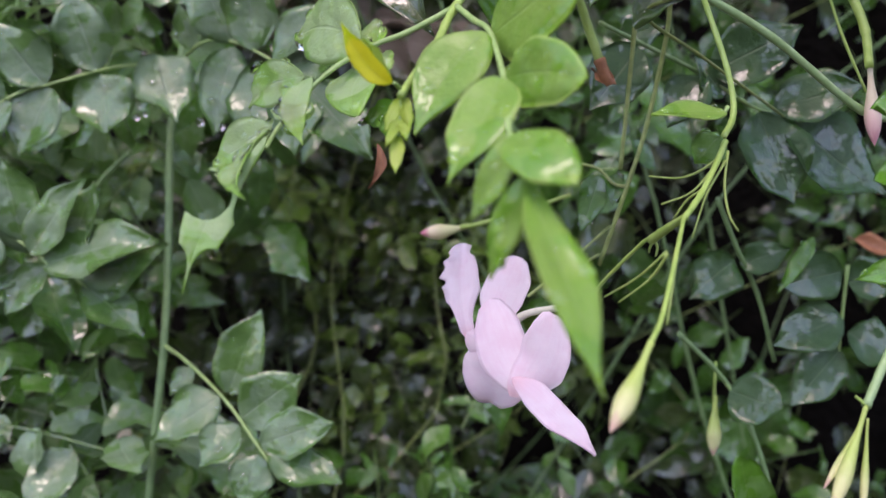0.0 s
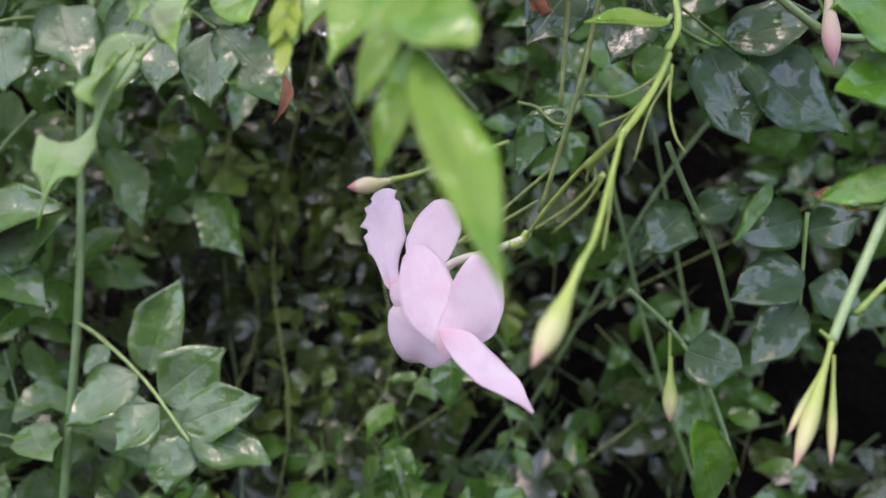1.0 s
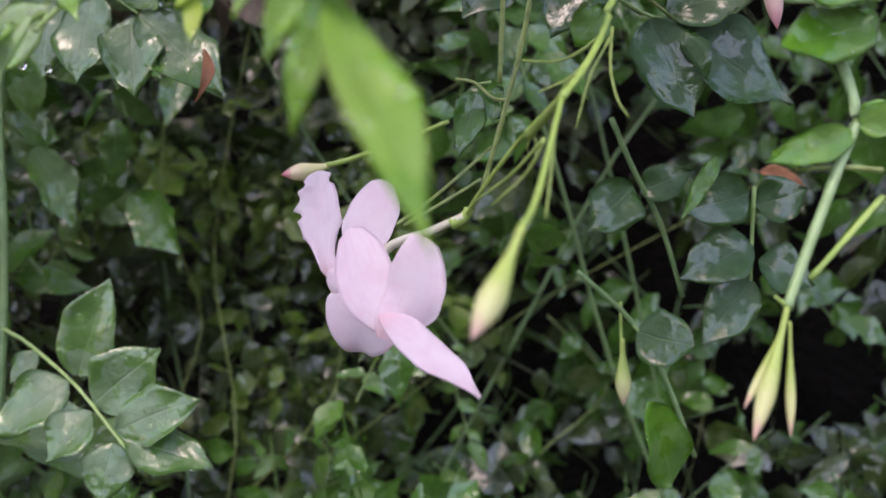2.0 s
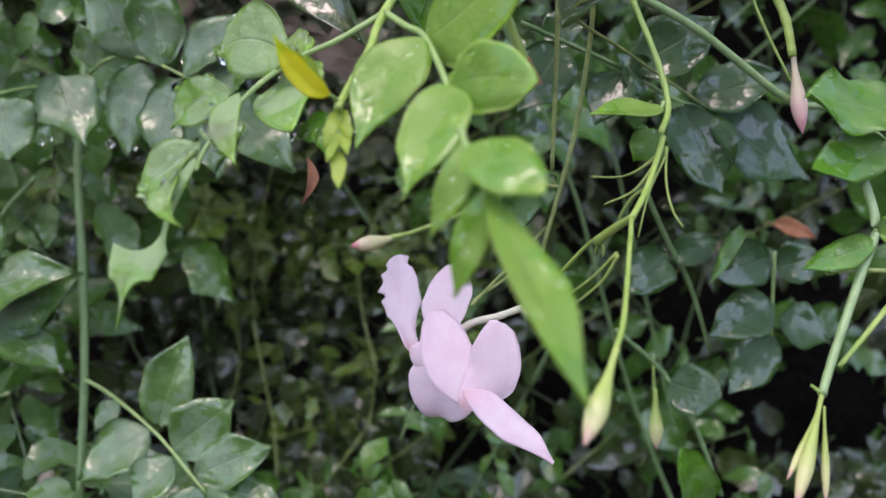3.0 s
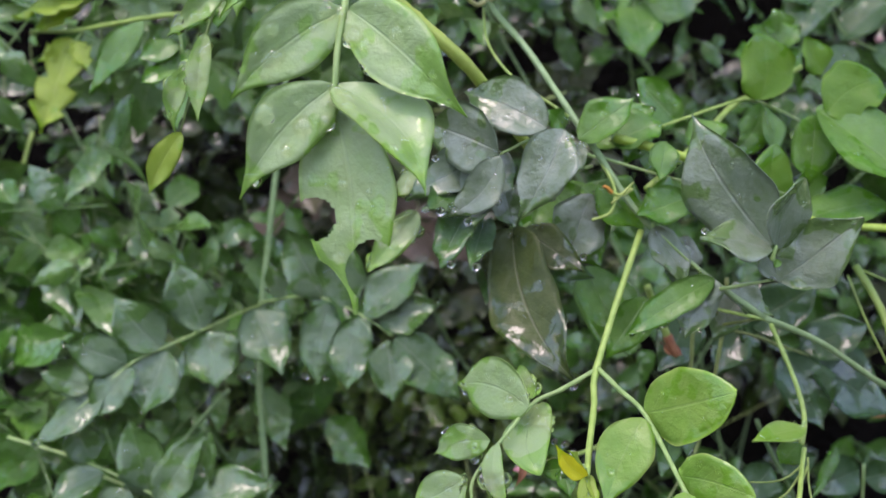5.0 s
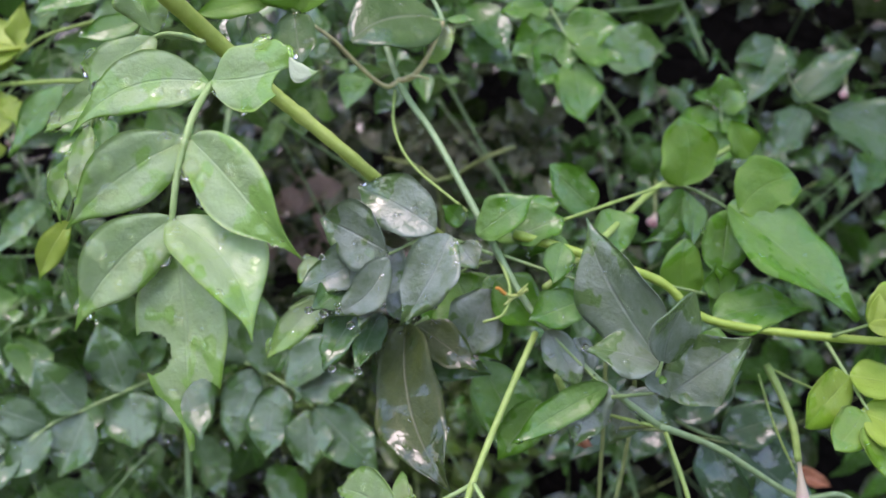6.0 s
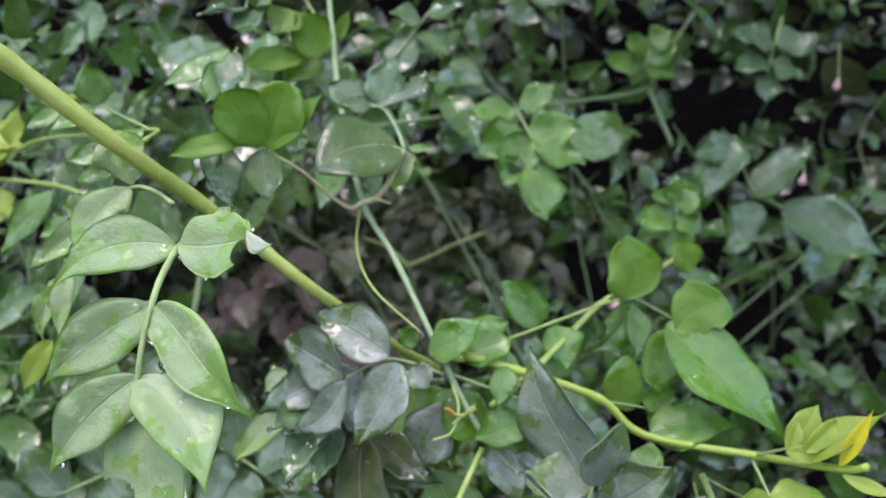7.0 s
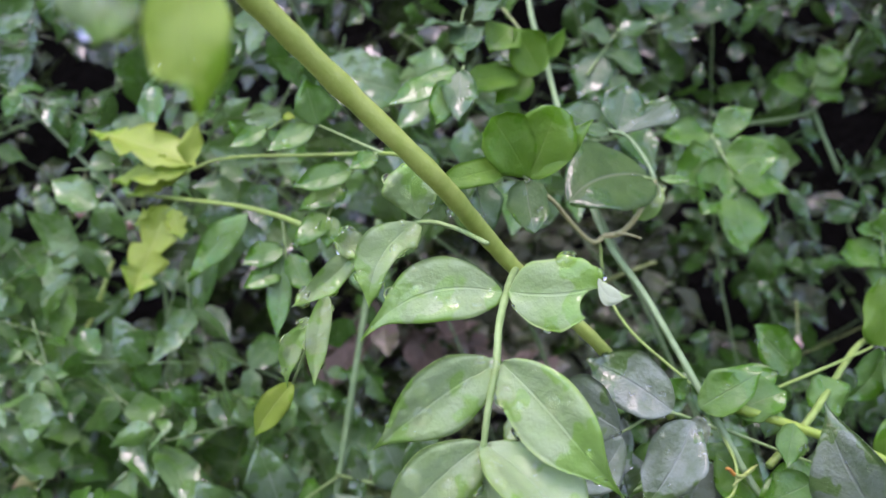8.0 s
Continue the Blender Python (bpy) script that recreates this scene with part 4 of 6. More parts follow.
leaflet(blade, (-0.0089, 0.1760, 1.2677), (-0.0144, 0.1740, 1.2547), 0.0076, bronze)
leaflet(blade, (-0.0100, 0.1720, 1.2781), (-0.0081, 0.1700, 1.2670), 0.0087, dark)
leaflet(blade, (-0.0097, 0.1700, 1.2840), (-0.0184, 0.1600, 1.2679), 0.0115, dark)
leaflet(blade, (-0.0110, 0.1700, 1.2841), (-0.0318, 0.1650, 1.2749), 0.0105, dark)
leaflet(blade, (-0.0164, 0.1700, 1.2795), (-0.0285, 0.1610, 1.2711), 0.0087, mature, wave=1.0)
leaflet(blade, (-0.0176, 0.1710, 1.2722), (-0.0260, 0.1600, 1.2595), 0.0089, mature, wave=1.0)
leaflet(blade, (-0.0143, 0.1720, 1.2696), (-0.0192, 0.1600, 1.2589), 0.0068, mature, wave=1.0)
tube(sprig, "calyx", [(0.0174, 0.1660, 1.2741), (0.0143, 0.1640, 1.2728), (0.0119, 0.1630, 1.2735)], 0.5, 0.35, bud_green)
tube(sprig, "corolla_stub", [(0.0123, 0.1630, 1.2733), (0.0111, 0.1625, 1.2745), (0.0103, 0.1620, 1.2747)], 0.45, 0.3, bud_orange)
tube(sprig, "calyx_tooth", [(0.0145, 0.1640, 1.2728), (0.0128, 0.1635, 1.2716), (0.0119, 0.1630, 1.2711)], 0.35, 0.15, bud_green)
tube(sprig, "calyx_tooth", [(0.0151, 0.1640, 1.2732), (0.0166, 0.1635, 1.2747), (0.0172, 0.1630, 1.2753)], 0.35, 0.15, bud_green)
blade = tube(sprig, "leaf", [(0.0128, 0.1700, 1.2817), (0.0234, 0.1680, 1.2775), (0.0333, 0.1660, 1.2739)], 0.4, 0.24, rachis)
leaflet(blade, (0.0075, 0.1700, 1.2863), (0.0200, 0.1660, 1.2942), 0.0097, fresh)
leaflet(blade, (0.0156, 0.1720, 1.2854), (0.0271, 0.1720, 1.2894), 0.0102, fresh, shape="round")
leaflet(blade, (0.0278, 0.1800, 1.2858), (0.0244, 0.1780, 1.2784), 0.0066, fresh)
leaflet(blade, (0.0326, 0.1680, 1.2728), (0.0173, 0.1640, 1.2684), 0.0101, fresh, bites=[(0.45,-1,0.16,0.9)])
leaflet(blade, (0.0046, 0.1700, 1.2893), (-0.0000, 0.1670, 1.2926), 0.0050, fresh)
blade = tube(sprig, "leaf", [(0.0390, 0.1460, 1.2565), (0.0398, 0.1450, 1.2594)], 0.5, 0.30, rachis)
leaf_of(blade, (0.0405, 0.1490, 1.2594), (0.0270, 0.1556, 1.2880), (0.0401, 0.1472, 1.2773), (0.0303, 0.1617, 1.2695), dark, shape="drip", fold=0.25, wave=0.45, hook=0.4)
leaf_of(blade, (0.0410, 0.1480, 1.2590), (0.0470, 0.1441, 1.2721), (0.0375, 0.1383, 1.2675), (0.0494, 0.1463, 1.2675), dark, shape="round", fold=0.3, wave=0.3)
leaf_of(blade, (0.0400, 0.1480, 1.2587), (0.0265, 0.1500, 1.2628), (0.0340, 0.1530, 1.2660), (0.0328, 0.1430, 1.2578), dark, shape="broad", fold=0.2, wave=0.5)
leaflet(blade, (0.0402, 0.1460, 1.2566), (0.0395, 0.1460, 1.2550), 0.0018, fresh)
blade = tube(sprig, "leaf", [(0.0332, 0.1600, 1.2512), (0.0436, 0.1520, 1.2528)], 0.45, 0.27, rachis)
leaflet(blade, (0.0430, 0.1520, 1.2525), (0.0552, 0.1400, 1.2637), 0.0131, dark)
leaflet(blade, (0.0435, 0.1520, 1.2523), (0.0362, 0.1500, 1.2585), 0.0069, dark)
leaflet(blade, (0.0313, 0.1640, 1.2553), (0.0255, 0.1620, 1.2411), 0.0109, dark)
leaflet(blade, (0.0115, 0.1720, 1.2765), (0.0208, 0.1720, 1.2656), 0.0120, fresh)
leaflet(blade, (0.0105, 0.1740, 1.2743), (0.0029, 0.1760, 1.2584), 0.0127, dark)
leaflet(blade, (0.0085, 0.1780, 1.2581), (0.0177, 0.1780, 1.2366), 0.0142, fresh)
leaflet(blade, (0.0195, 0.1680, 1.2503), (0.0099, 0.1700, 1.2375), 0.0087, fresh)
blade = tube(sprig, "leaf", [(0.0196, 0.1640, 1.2682), (0.0222, 0.1630, 1.2721)], 0.4, 0.24, rachis)
leaflet(blade, (0.0280, 0.1630, 1.2712), (0.0164, 0.1600, 1.2676), 0.0094, fresh)
leaflet(blade, (0.0120, 0.1780, 1.2858), (0.0268, 0.1760, 1.2931), 0.0115, fresh, shape="round")
leaflet(blade, (0.0387, 0.1950, 1.2929), (0.0274, 0.1900, 1.3032), 0.0109, fresh, shape="round")
leaflet(blade, (0.0247, 0.1800, 1.2892), (0.0201, 0.1780, 1.2812), 0.0083, fresh)
leaflet(blade, (0.0404, 0.1850, 1.2920), (0.0416, 0.1820, 1.2809), 0.0107, fresh)
leaflet(blade, (0.0251, 0.1630, 1.2835), (0.0219, 0.1600, 1.2750), 0.0064, fresh)
blade = tube(sprig, "leaf", [(-0.0354, 0.1900, 1.2715), (-0.0292, 0.1920, 1.2739)], 0.3, 0.18, rachis)
leaflet(blade, (-0.0279, 0.1930, 1.2742), (-0.0410, 0.1910, 1.2602), 0.0077, broad)
leaflet(blade, (-0.0278, 0.1870, 1.2828), (-0.0327, 0.1860, 1.2775), 0.0051, broad)

sprig = thing("jasmine_shoot", "bright green jasmine side shoot with yellow growing tip", "shoot", "jasmine shoots")
tube(sprig, "stem", [(0.0155, 0.1700, 1.2862), (0.0280, 0.1700, 1.2821), (0.0476, 0.1720, 1.2747), (0.0582, 0.1720, 1.2657), (0.0814, 0.1650, 1.2612), (0.0947, 0.1480, 1.2604), (0.0973, 0.1420, 1.2617)], 1.1, 0.85, stem_lime)
tube(sprig, "stem", [(0.0215, 0.1680, 1.2741), (0.0354, 0.1780, 1.2834), (0.0538, 0.1960, 1.2966), (0.0635, 0.2040, 1.3006), (0.0814, 0.2150, 1.3094)], 0.9, 0.7, stem_young)
tube(sprig, "twig", [(0.0159, 0.1750, 1.2863), (0.0275, 0.1800, 1.2891), (0.0525, 0.1900, 1.2966), (0.0609, 0.2000, 1.2979)], 0.4, 0.35, stem_young)
blade = tube(sprig, "leaf", [(0.0578, 0.2000, 1.2987), (0.0650, 0.2040, 1.2980), (0.0727, 0.2040, 1.2941), (0.0757, 0.2040, 1.2920)], 0.5, 0.30, rachis)
leaf_of(blade, (0.0615, 0.1983, 1.2978), (0.0620, 0.1960, 1.3149), (0.0560, 0.1990, 1.3078), (0.0714, 0.2016, 1.3072), lime, shape="round", wave=0.4)
leaf_of(blade, (0.0685, 0.1770, 1.2896), (0.0808, 0.1740, 1.2969), (0.0704, 0.1780, 1.3009), (0.0777, 0.1740, 1.2895), lime, shape="blunt", fold=0.2, wave=0.5, bites=[(0.5, 1, 0.12, 0.2)])
leaf_of(blade, (0.0662, 0.1780, 1.2915), (0.0908, 0.1660, 1.2652), (0.0867, 0.1720, 1.2824), (0.0702, 0.1660, 1.2747), fresh, shape="drip", fold=0.5, wave=0.5, droop=0.1, roll=0.2, hook=0.3)
leaf_of(blade, (0.0671, 0.1800, 1.2903), (0.0636, 0.1780, 1.2737), (0.0594, 0.1780, 1.2816), (0.0705, 0.1780, 1.2805), fresh, shape="broad", wave=0.5)
leaf_of(blade, (0.0631, 0.2000, 1.2969), (0.0524, 0.2000, 1.2842), (0.0566, 0.2000, 1.2932), (0.0642, 0.2000, 1.2880), fresh, shape="broad", fold=0.3, wave=0.5, bites=[(0.75, 1, 0.25, 0.55)])
leaf_of(blade, (0.0636, 0.2000, 1.2966), (0.0630, 0.1960, 1.2813), (0.0599, 0.1980, 1.2896), (0.0673, 0.2020, 1.2886), fresh, shape="drip", fold=0.3, wave=0.5)
leaflet(blade, (0.0812, 0.2150, 1.3037), (0.0938, 0.2160, 1.3018), 0.0097, mature)
leaflet(blade, (0.0818, 0.2040, 1.3050), (0.0765, 0.2010, 1.3143), 0.0093, lime)
blade = tube(sprig, "leaf", [(0.0476, 0.1720, 1.2741), (0.0606, 0.1800, 1.2711), (0.0682, 0.1820, 1.2688)], 0.4, 0.24, rachis)
leaf_of(blade, (0.0570, 0.1820, 1.2702), (0.0571, 0.1800, 1.2840), (0.0506, 0.1800, 1.2767), (0.0605, 0.1800, 1.2757), lime, shape="round", fold=0.15, wave=0.2)
leaflet(blade, (0.0644, 0.1810, 1.2700), (0.0624, 0.1780, 1.2782), 0.0084, fresh)
leaf_of(blade, (0.0607, 0.1760, 1.2654), (0.0809, 0.1720, 1.2679), (0.0730, 0.1780, 1.2748), (0.0688, 0.1680, 1.2638), fresh, shape="drip", fold=0.2, wave=0.5)
leaf_of(blade, (0.0631, 0.1820, 1.2656), (0.0633, 0.1800, 1.2769), (0.0617, 0.1800, 1.2709), (0.0686, 0.1820, 1.2705), fresh, shape="broad", fold=0.3, wave=0.5)
leaflet(blade, (0.0553, 0.1720, 1.2618), (0.0601, 0.1680, 1.2557), 0.0107, fresh)
blade = tube(sprig, "leaf", [(0.0820, 0.1630, 1.2615), (0.0871, 0.1560, 1.2641), (0.0896, 0.1500, 1.2664)], 0.4, 0.24, rachis)
leaf_of(blade, (0.0850, 0.1520, 1.2638), (0.0921, 0.1520, 1.2737), (0.0848, 0.1520, 1.2701), (0.0924, 0.1520, 1.2680), tip, shape="broad", fold=0.3, wave=0.4)
leaf_of(blade, (0.0880, 0.1540, 1.2620), (0.1019, 0.1420, 1.2734), (0.0955, 0.1500, 1.2708), (0.0941, 0.1440, 1.2645), tip, shape="drip", fold=0.35, wave=0.4)
leaf_of(blade, (0.0872, 0.1490, 1.2643), (0.0956, 0.1490, 1.2713), (0.0909, 0.1490, 1.2701), (0.0936, 0.1490, 1.2666), tip, shape="broad", fold=0.4, wave=0.5)
leaf_of(blade, (0.0834, 0.1500, 1.2643), (0.0926, 0.1500, 1.2621), (0.0877, 0.1500, 1.2654), (0.0881, 0.1500, 1.2615), tip, shape="broad", fold=0.3, wave=0.4)
leaf_of(blade, (0.0937, 0.1470, 1.2612), (0.0976, 0.1390, 1.2737), (0.0943, 0.1430, 1.2687), (0.0968, 0.1420, 1.2663), tip_yellow, shape="long", fold=0.5, wave=0.5)
leaf_of(blade, (0.0943, 0.1470, 1.2593), (0.1025, 0.1390, 1.2562), (0.0983, 0.1430, 1.2590), (0.0965, 0.1420, 1.2564), tip, shape="long", fold=0.4, wave=0.4)
leaf_of(blade, (0.0843, 0.1510, 1.2637), (0.0869, 0.1510, 1.2710), (0.0840, 0.1510, 1.2678), (0.0874, 0.1510, 1.2667), tip, shape="ovate", fold=0.4, wave=0.4)
blade = tube(sprig, "leaf", [(0.0815, 0.1660, 1.2609), (0.0822, 0.1580, 1.2537), (0.0833, 0.1520, 1.2472)], 0.45, 0.27, rachis)
leaf_of(blade, (0.0819, 0.1560, 1.2533), (0.0700, 0.1500, 1.2446), (0.0703, 0.1500, 1.2519), (0.0793, 0.1540, 1.2458), sprout, shape="round", fold=0.2, wave=0.3)
leaf_of(blade, (0.0823, 0.1570, 1.2536), (0.0935, 0.1520, 1.2510), (0.0891, 0.1580, 1.2566), (0.0855, 0.1500, 1.2500), sprout, shape="round", fold=0.2, wave=0.3)
leaf_of(blade, (0.0825, 0.1530, 1.2465), (0.0957, 0.1470, 1.2399), (0.0910, 0.1540, 1.2484), (0.0843, 0.1460, 1.2404), sprout, shape="round", fold=0.25, wave=0.3)
leaflet(blade, (0.0824, 0.1520, 1.2468), (0.0742, 0.1480, 1.2404), 0.0083, young, shape="round")
leaflet(blade, (0.0838, 0.1520, 1.2450), (0.0844, 0.1460, 1.2335), 0.0094, young)

sprig = thing("flower_bud", "slender pink-tipped jasmine bud on green stalks", "flower bud", "jasmine buds")
tube(sprig, "stem", [(0.0749, 0.1820, 1.2540), (0.0765, 0.1780, 1.2472), (0.0775, 0.1750, 1.2404), (0.0774, 0.1730, 1.2332)], 0.9, 0.8, stem_young)
tube(sprig, "stalk", [(0.0728, 0.1820, 1.2520), (0.0744, 0.1780, 1.2407), (0.0782, 0.1760, 1.2292)], 0.3, 0.25, stem_young)
tube(sprig, "stalk", [(0.0751, 0.1820, 1.2536), (0.0807, 0.1800, 1.2503), (0.0890, 0.1780, 1.2461)], 0.3, 0.25, stem_young)
bud(sprig, (0.0777, 0.1735, 1.2341), (0.0779, 0.1720, 1.2190), 0.0031, "pink")

sprig = thing("jasmine_vine", "green twig forking towards the buds", "vine", "jasmine vines")
tube(sprig, "stem", [(0.0435, 0.1630, 1.2444), (0.0582, 0.1680, 1.2376), (0.0767, 0.1740, 1.2255), (0.0890, 0.1780, 1.2241), (0.0980, 0.1800, 1.2174)], 0.75, 0.65, stem_pale)
tube(sprig, "twig", [(0.0435, 0.1630, 1.2444), (0.0368, 0.1720, 1.2426), (0.0516, 0.1900, 1.2388), (0.0769, 0.2150, 1.2303)], 0.4, 0.3, twig)
tube(sprig, "tendril", [(0.0435, 0.1630, 1.2441), (0.0355, 0.1640, 1.2463), (0.0288, 0.1660, 1.2482), (0.0190, 0.1720, 1.2467)], 0.45, 0.3, stem_young)
tube(sprig, "twig", [(0.0403, 0.1960, 1.2560), (0.0400, 0.1980, 1.2450), (0.0390, 0.2000, 1.2313), (0.0379, 0.2020, 1.2173)], 0.55, 0.45, twig)
tube(sprig, "twig", [(0.0448, 0.1860, 1.2532), (0.0449, 0.1900, 1.2432), (0.0418, 0.1940, 1.2258), (0.0382, 0.1960, 1.2134), (0.0331, 0.2000, 1.1972)], 0.5, 0.45, twig)
tube(sprig, "tendril", [(0.0384, 0.1970, 1.2134), (0.0357, 0.1980, 1.2141), (0.0331, 0.2000, 1.2172), (0.0298, 0.2020, 1.2185)], 0.35, 0.3, twig)
blade = tube(sprig, "leaf", [(0.0360, 0.2000, 1.2172), (0.0334, 0.2020, 1.2173)], 0.35, 0.21, rachis)
leaflet(blade, (0.0340, 0.2020, 1.2173), (0.0293, 0.2000, 1.2040), 0.0061, glossy)
leaflet(blade, (0.0366, 0.2000, 1.2160), (0.0355, 0.1970, 1.2094), 0.0040, glossy)

sprig = thing("flower_bud", "pale yellow-green jasmine bud with thread-like calyx teeth", "flower bud", "jasmine buds")
tube(sprig, "stem", [(0.0449, 0.1630, 1.2430), (0.0479, 0.1600, 1.2307), (0.0484, 0.1580, 1.2230), (0.0455, 0.1540, 1.2184)], 0.5, 0.55, stem_young)
tube(sprig, "stem", [(0.0456, 0.1530, 1.2178), (0.0433, 0.1500, 1.2139), (0.0390, 0.1430, 1.2087), (0.0352, 0.1380, 1.2049)], 0.5, 0.48, stem_young)
tube(sprig, "stalk", [(0.0352, 0.1380, 1.2049), (0.0322, 0.1300, 1.1999), (0.0278, 0.1190, 1.1923), (0.0252, 0.1140, 1.1893)], 0.32, 0.36, stem_young)
tube(sprig, "calyx", [(0.0354, 0.1380, 1.2051), (0.0346, 0.1440, 1.2039), (0.0331, 0.1500, 1.2020)], 0.5, 0.75, stem_young)
tube(sprig, "stalk", [(0.0331, 0.1500, 1.2023), (0.0322, 0.1530, 1.2014), (0.0285, 0.1600, 1.1964), (0.0261, 0.1660, 1.1924)], 0.3, 0.35, stem_young)
tube(sprig, "calyx_tooth", [(0.0440, 0.1510, 1.2149), (0.0407, 0.1510, 1.2127), (0.0378, 0.1520, 1.2118), (0.0332, 0.1520, 1.2121)], 0.25, 0.13, calyx_green)
tube(sprig, "calyx_tooth", [(0.0431, 0.1500, 1.2135), (0.0395, 0.1500, 1.2095), (0.0349, 0.1510, 1.2076)], 0.25, 0.13, calyx_green)
tube(sprig, "calyx_tooth", [(0.0450, 0.1510, 1.2144), (0.0415, 0.1490, 1.2090), (0.0390, 0.1480, 1.2022)], 0.25, 0.13, calyx_green)
tube(sprig, "calyx_tooth", [(0.0457, 0.1520, 1.2161), (0.0446, 0.1500, 1.2104), (0.0447, 0.1480, 1.2059), (0.0458, 0.1470, 1.2033)], 0.25, 0.13, calyx_green)
tube(sprig, "calyx_tooth", [(0.0399, 0.1450, 1.2096), (0.0379, 0.1470, 1.2080), (0.0361, 0.1480, 1.2052)], 0.25, 0.13, calyx_green)
tube(sprig, "calyx_tooth", [(0.0328, 0.1380, 1.2002), (0.0293, 0.1410, 1.1965), (0.0248, 0.1440, 1.1934)], 0.25, 0.13, calyx_green)
tube(sprig, "calyx_tooth", [(0.0327, 0.1370, 1.1999), (0.0305, 0.1390, 1.1962), (0.0266, 0.1420, 1.1927)], 0.25, 0.13, calyx_green)
tube(sprig, "calyx_tooth", [(0.0334, 0.1340, 1.2015), (0.0318, 0.1300, 1.1961), (0.0302, 0.1270, 1.1905)], 0.25, 0.13, calyx_green)
tube(sprig, "calyx_tooth", [(0.0338, 0.1500, 1.2017), (0.0341, 0.1500, 1.2007), (0.0338, 0.1500, 1.1994)], 0.25, 0.13, calyx_green)
tube(sprig, "calyx_tooth", [(0.0336, 0.1510, 1.2020), (0.0331, 0.1510, 1.2007), (0.0332, 0.1520, 1.2000)], 0.25, 0.13, calyx_green)
bud(sprig, (0.0253, 0.1140, 1.1895), (0.0192, 0.1070, 1.1801), 0.0027, "green")
blade = tube(sprig, "leaf", [(0.0460, 0.1530, 1.2232), (0.0450, 0.1520, 1.2220)], 0.4, 0.24, rachis)
leaflet(blade, (0.0453, 0.1520, 1.2221), (0.0324, 0.1470, 1.2212), 0.0056, young, turn=35)
leaflet(blade, (0.0451, 0.1540, 1.2188), (0.0414, 0.1560, 1.2144), 0.0060, fresh)

sprig = thing("jasmine_flower", "open pale pink-white jasmine flower hanging sideways", "flower")
tube(sprig, "flower_tube", [(0.0258, 0.1660, 1.1922), (0.0207, 0.1700, 1.1902), (0.0146, 0.1750, 1.1881), (0.0104, 0.1740, 1.1823)], 0.55, 0.85, tube_white)
tube(sprig, "calyx", [(0.0266, 0.1660, 1.1932), (0.0257, 0.1665, 1.1919), (0.0241, 0.1675, 1.1912)], 0.7, 0.9, stem_young)
leaf_of(sprig, (0.0057, 0.1790, 1.1832), (0.0043, 0.1870, 1.2022), (-0.0001, 0.1840, 1.1958), (0.0073, 0.1820, 1.1958), petal_white, shape="petal", fold=0.5, wave=0.9, droop=0.05, roll=0.3, hook=0.3, name="petal", thick=0.0003, bites=[(0.60, -1, 0.035, 0.3), (0.72, -1, 0.05, 0.25), (0.84, -1, 0.04, 0.3), (0.90, 1, 0.06, 0.3), (0.3, 1, 0.15, 0.3), (0.25, -1, 0.15, 0.3)])
leaf_of(sprig, (0.0094, 0.1790, 1.1860), (0.0149, 0.1815, 1.1992), (0.0076, 0.1800, 1.1931), (0.0164, 0.1785, 1.1934), petal_white, shape="blunt", fold=-0.1, wave=0.3, droop=0.03, roll=0.05, hook=0.1, name="petal", thick=0.0003)
leaf_of(sprig, (0.0105, 0.1750, 1.1801), (0.0050, 0.1785, 1.1850), (0.0087, 0.1760, 1.1857), (0.0050, 0.1775, 1.1817), petal_white, shape="blunt", fold=-0.2, wave=0.8, droop=0.05, roll=0.2, hook=0.1, name="petal", thick=0.0003)
leaf_of(sprig, (0.0162, 0.1720, 1.1754), (0.0043, 0.1785, 1.1806), (0.0070, 0.1765, 1.1847), (0.0083, 0.1765, 1.1714), petal_white, shape="blunt", fold=-0.12, wave=0.6, droop=0, roll=0.15, hook=0.2, name="petal", thick=0.0003)
leaf_of(sprig, (0.0150, 0.1655, 1.1752), (0.0087, 0.1725, 1.1916), (0.0054, 0.1710, 1.1848), (0.0146, 0.1680, 1.1859), petal_white, shape="blunt", fold=-0.15, wave=0.25, droop=0.03, roll=0, hook=0.15, name="petal", thick=0.0003)
leaf_of(sprig, (0.0124, 0.1665, 1.1750), (0.0192, 0.1630, 1.1896), (0.0143, 0.1640, 1.1855), (0.0220, 0.1610, 1.1818), petal_white, shape="blunt", fold=-0.12, wave=0.4, droop=0.03, roll=0.05, hook=0.1, name="petal", thick=0.0003)
leaf_of(sprig, (0.0123, 0.1630, 1.1788), (0.0257, 0.1570, 1.1669), (0.0214, 0.1610, 1.1746), (0.0181, 0.1580, 1.1713), petal_white, shape="broad", fold=0.2, wave=0.7, droop=0, roll=0.1, hook=0.1, name="petal", thick=0.0003)

sprig = thing("flower_bud", "closed jasmine bud with a pink tip", "flower bud", "jasmine buds")
tube(sprig, "stalk", [(0.0300, 0.2210, 1.2131), (0.0197, 0.2220, 1.2096), (0.0093, 0.2230, 1.2065), (0.0047, 0.2240, 1.2057)], 0.45, 0.6, stem_young)
bud(sprig, (0.0067, 0.2240, 1.2060), (-0.0048, 0.2250, 1.2043), 0.0037, "red")
tube(sprig, "stalk", [(0.0164, 0.1780, 1.1918), (0.0248, 0.1900, 1.1973), (0.0354, 0.2000, 1.2054)], 0.3, 0.3, twig)
tube(sprig, "stalk", [(0.0180, 0.1900, 1.1918), (0.0265, 0.1950, 1.1961), (0.0328, 0.1980, 1.1995)], 0.3, 0.3, twig)

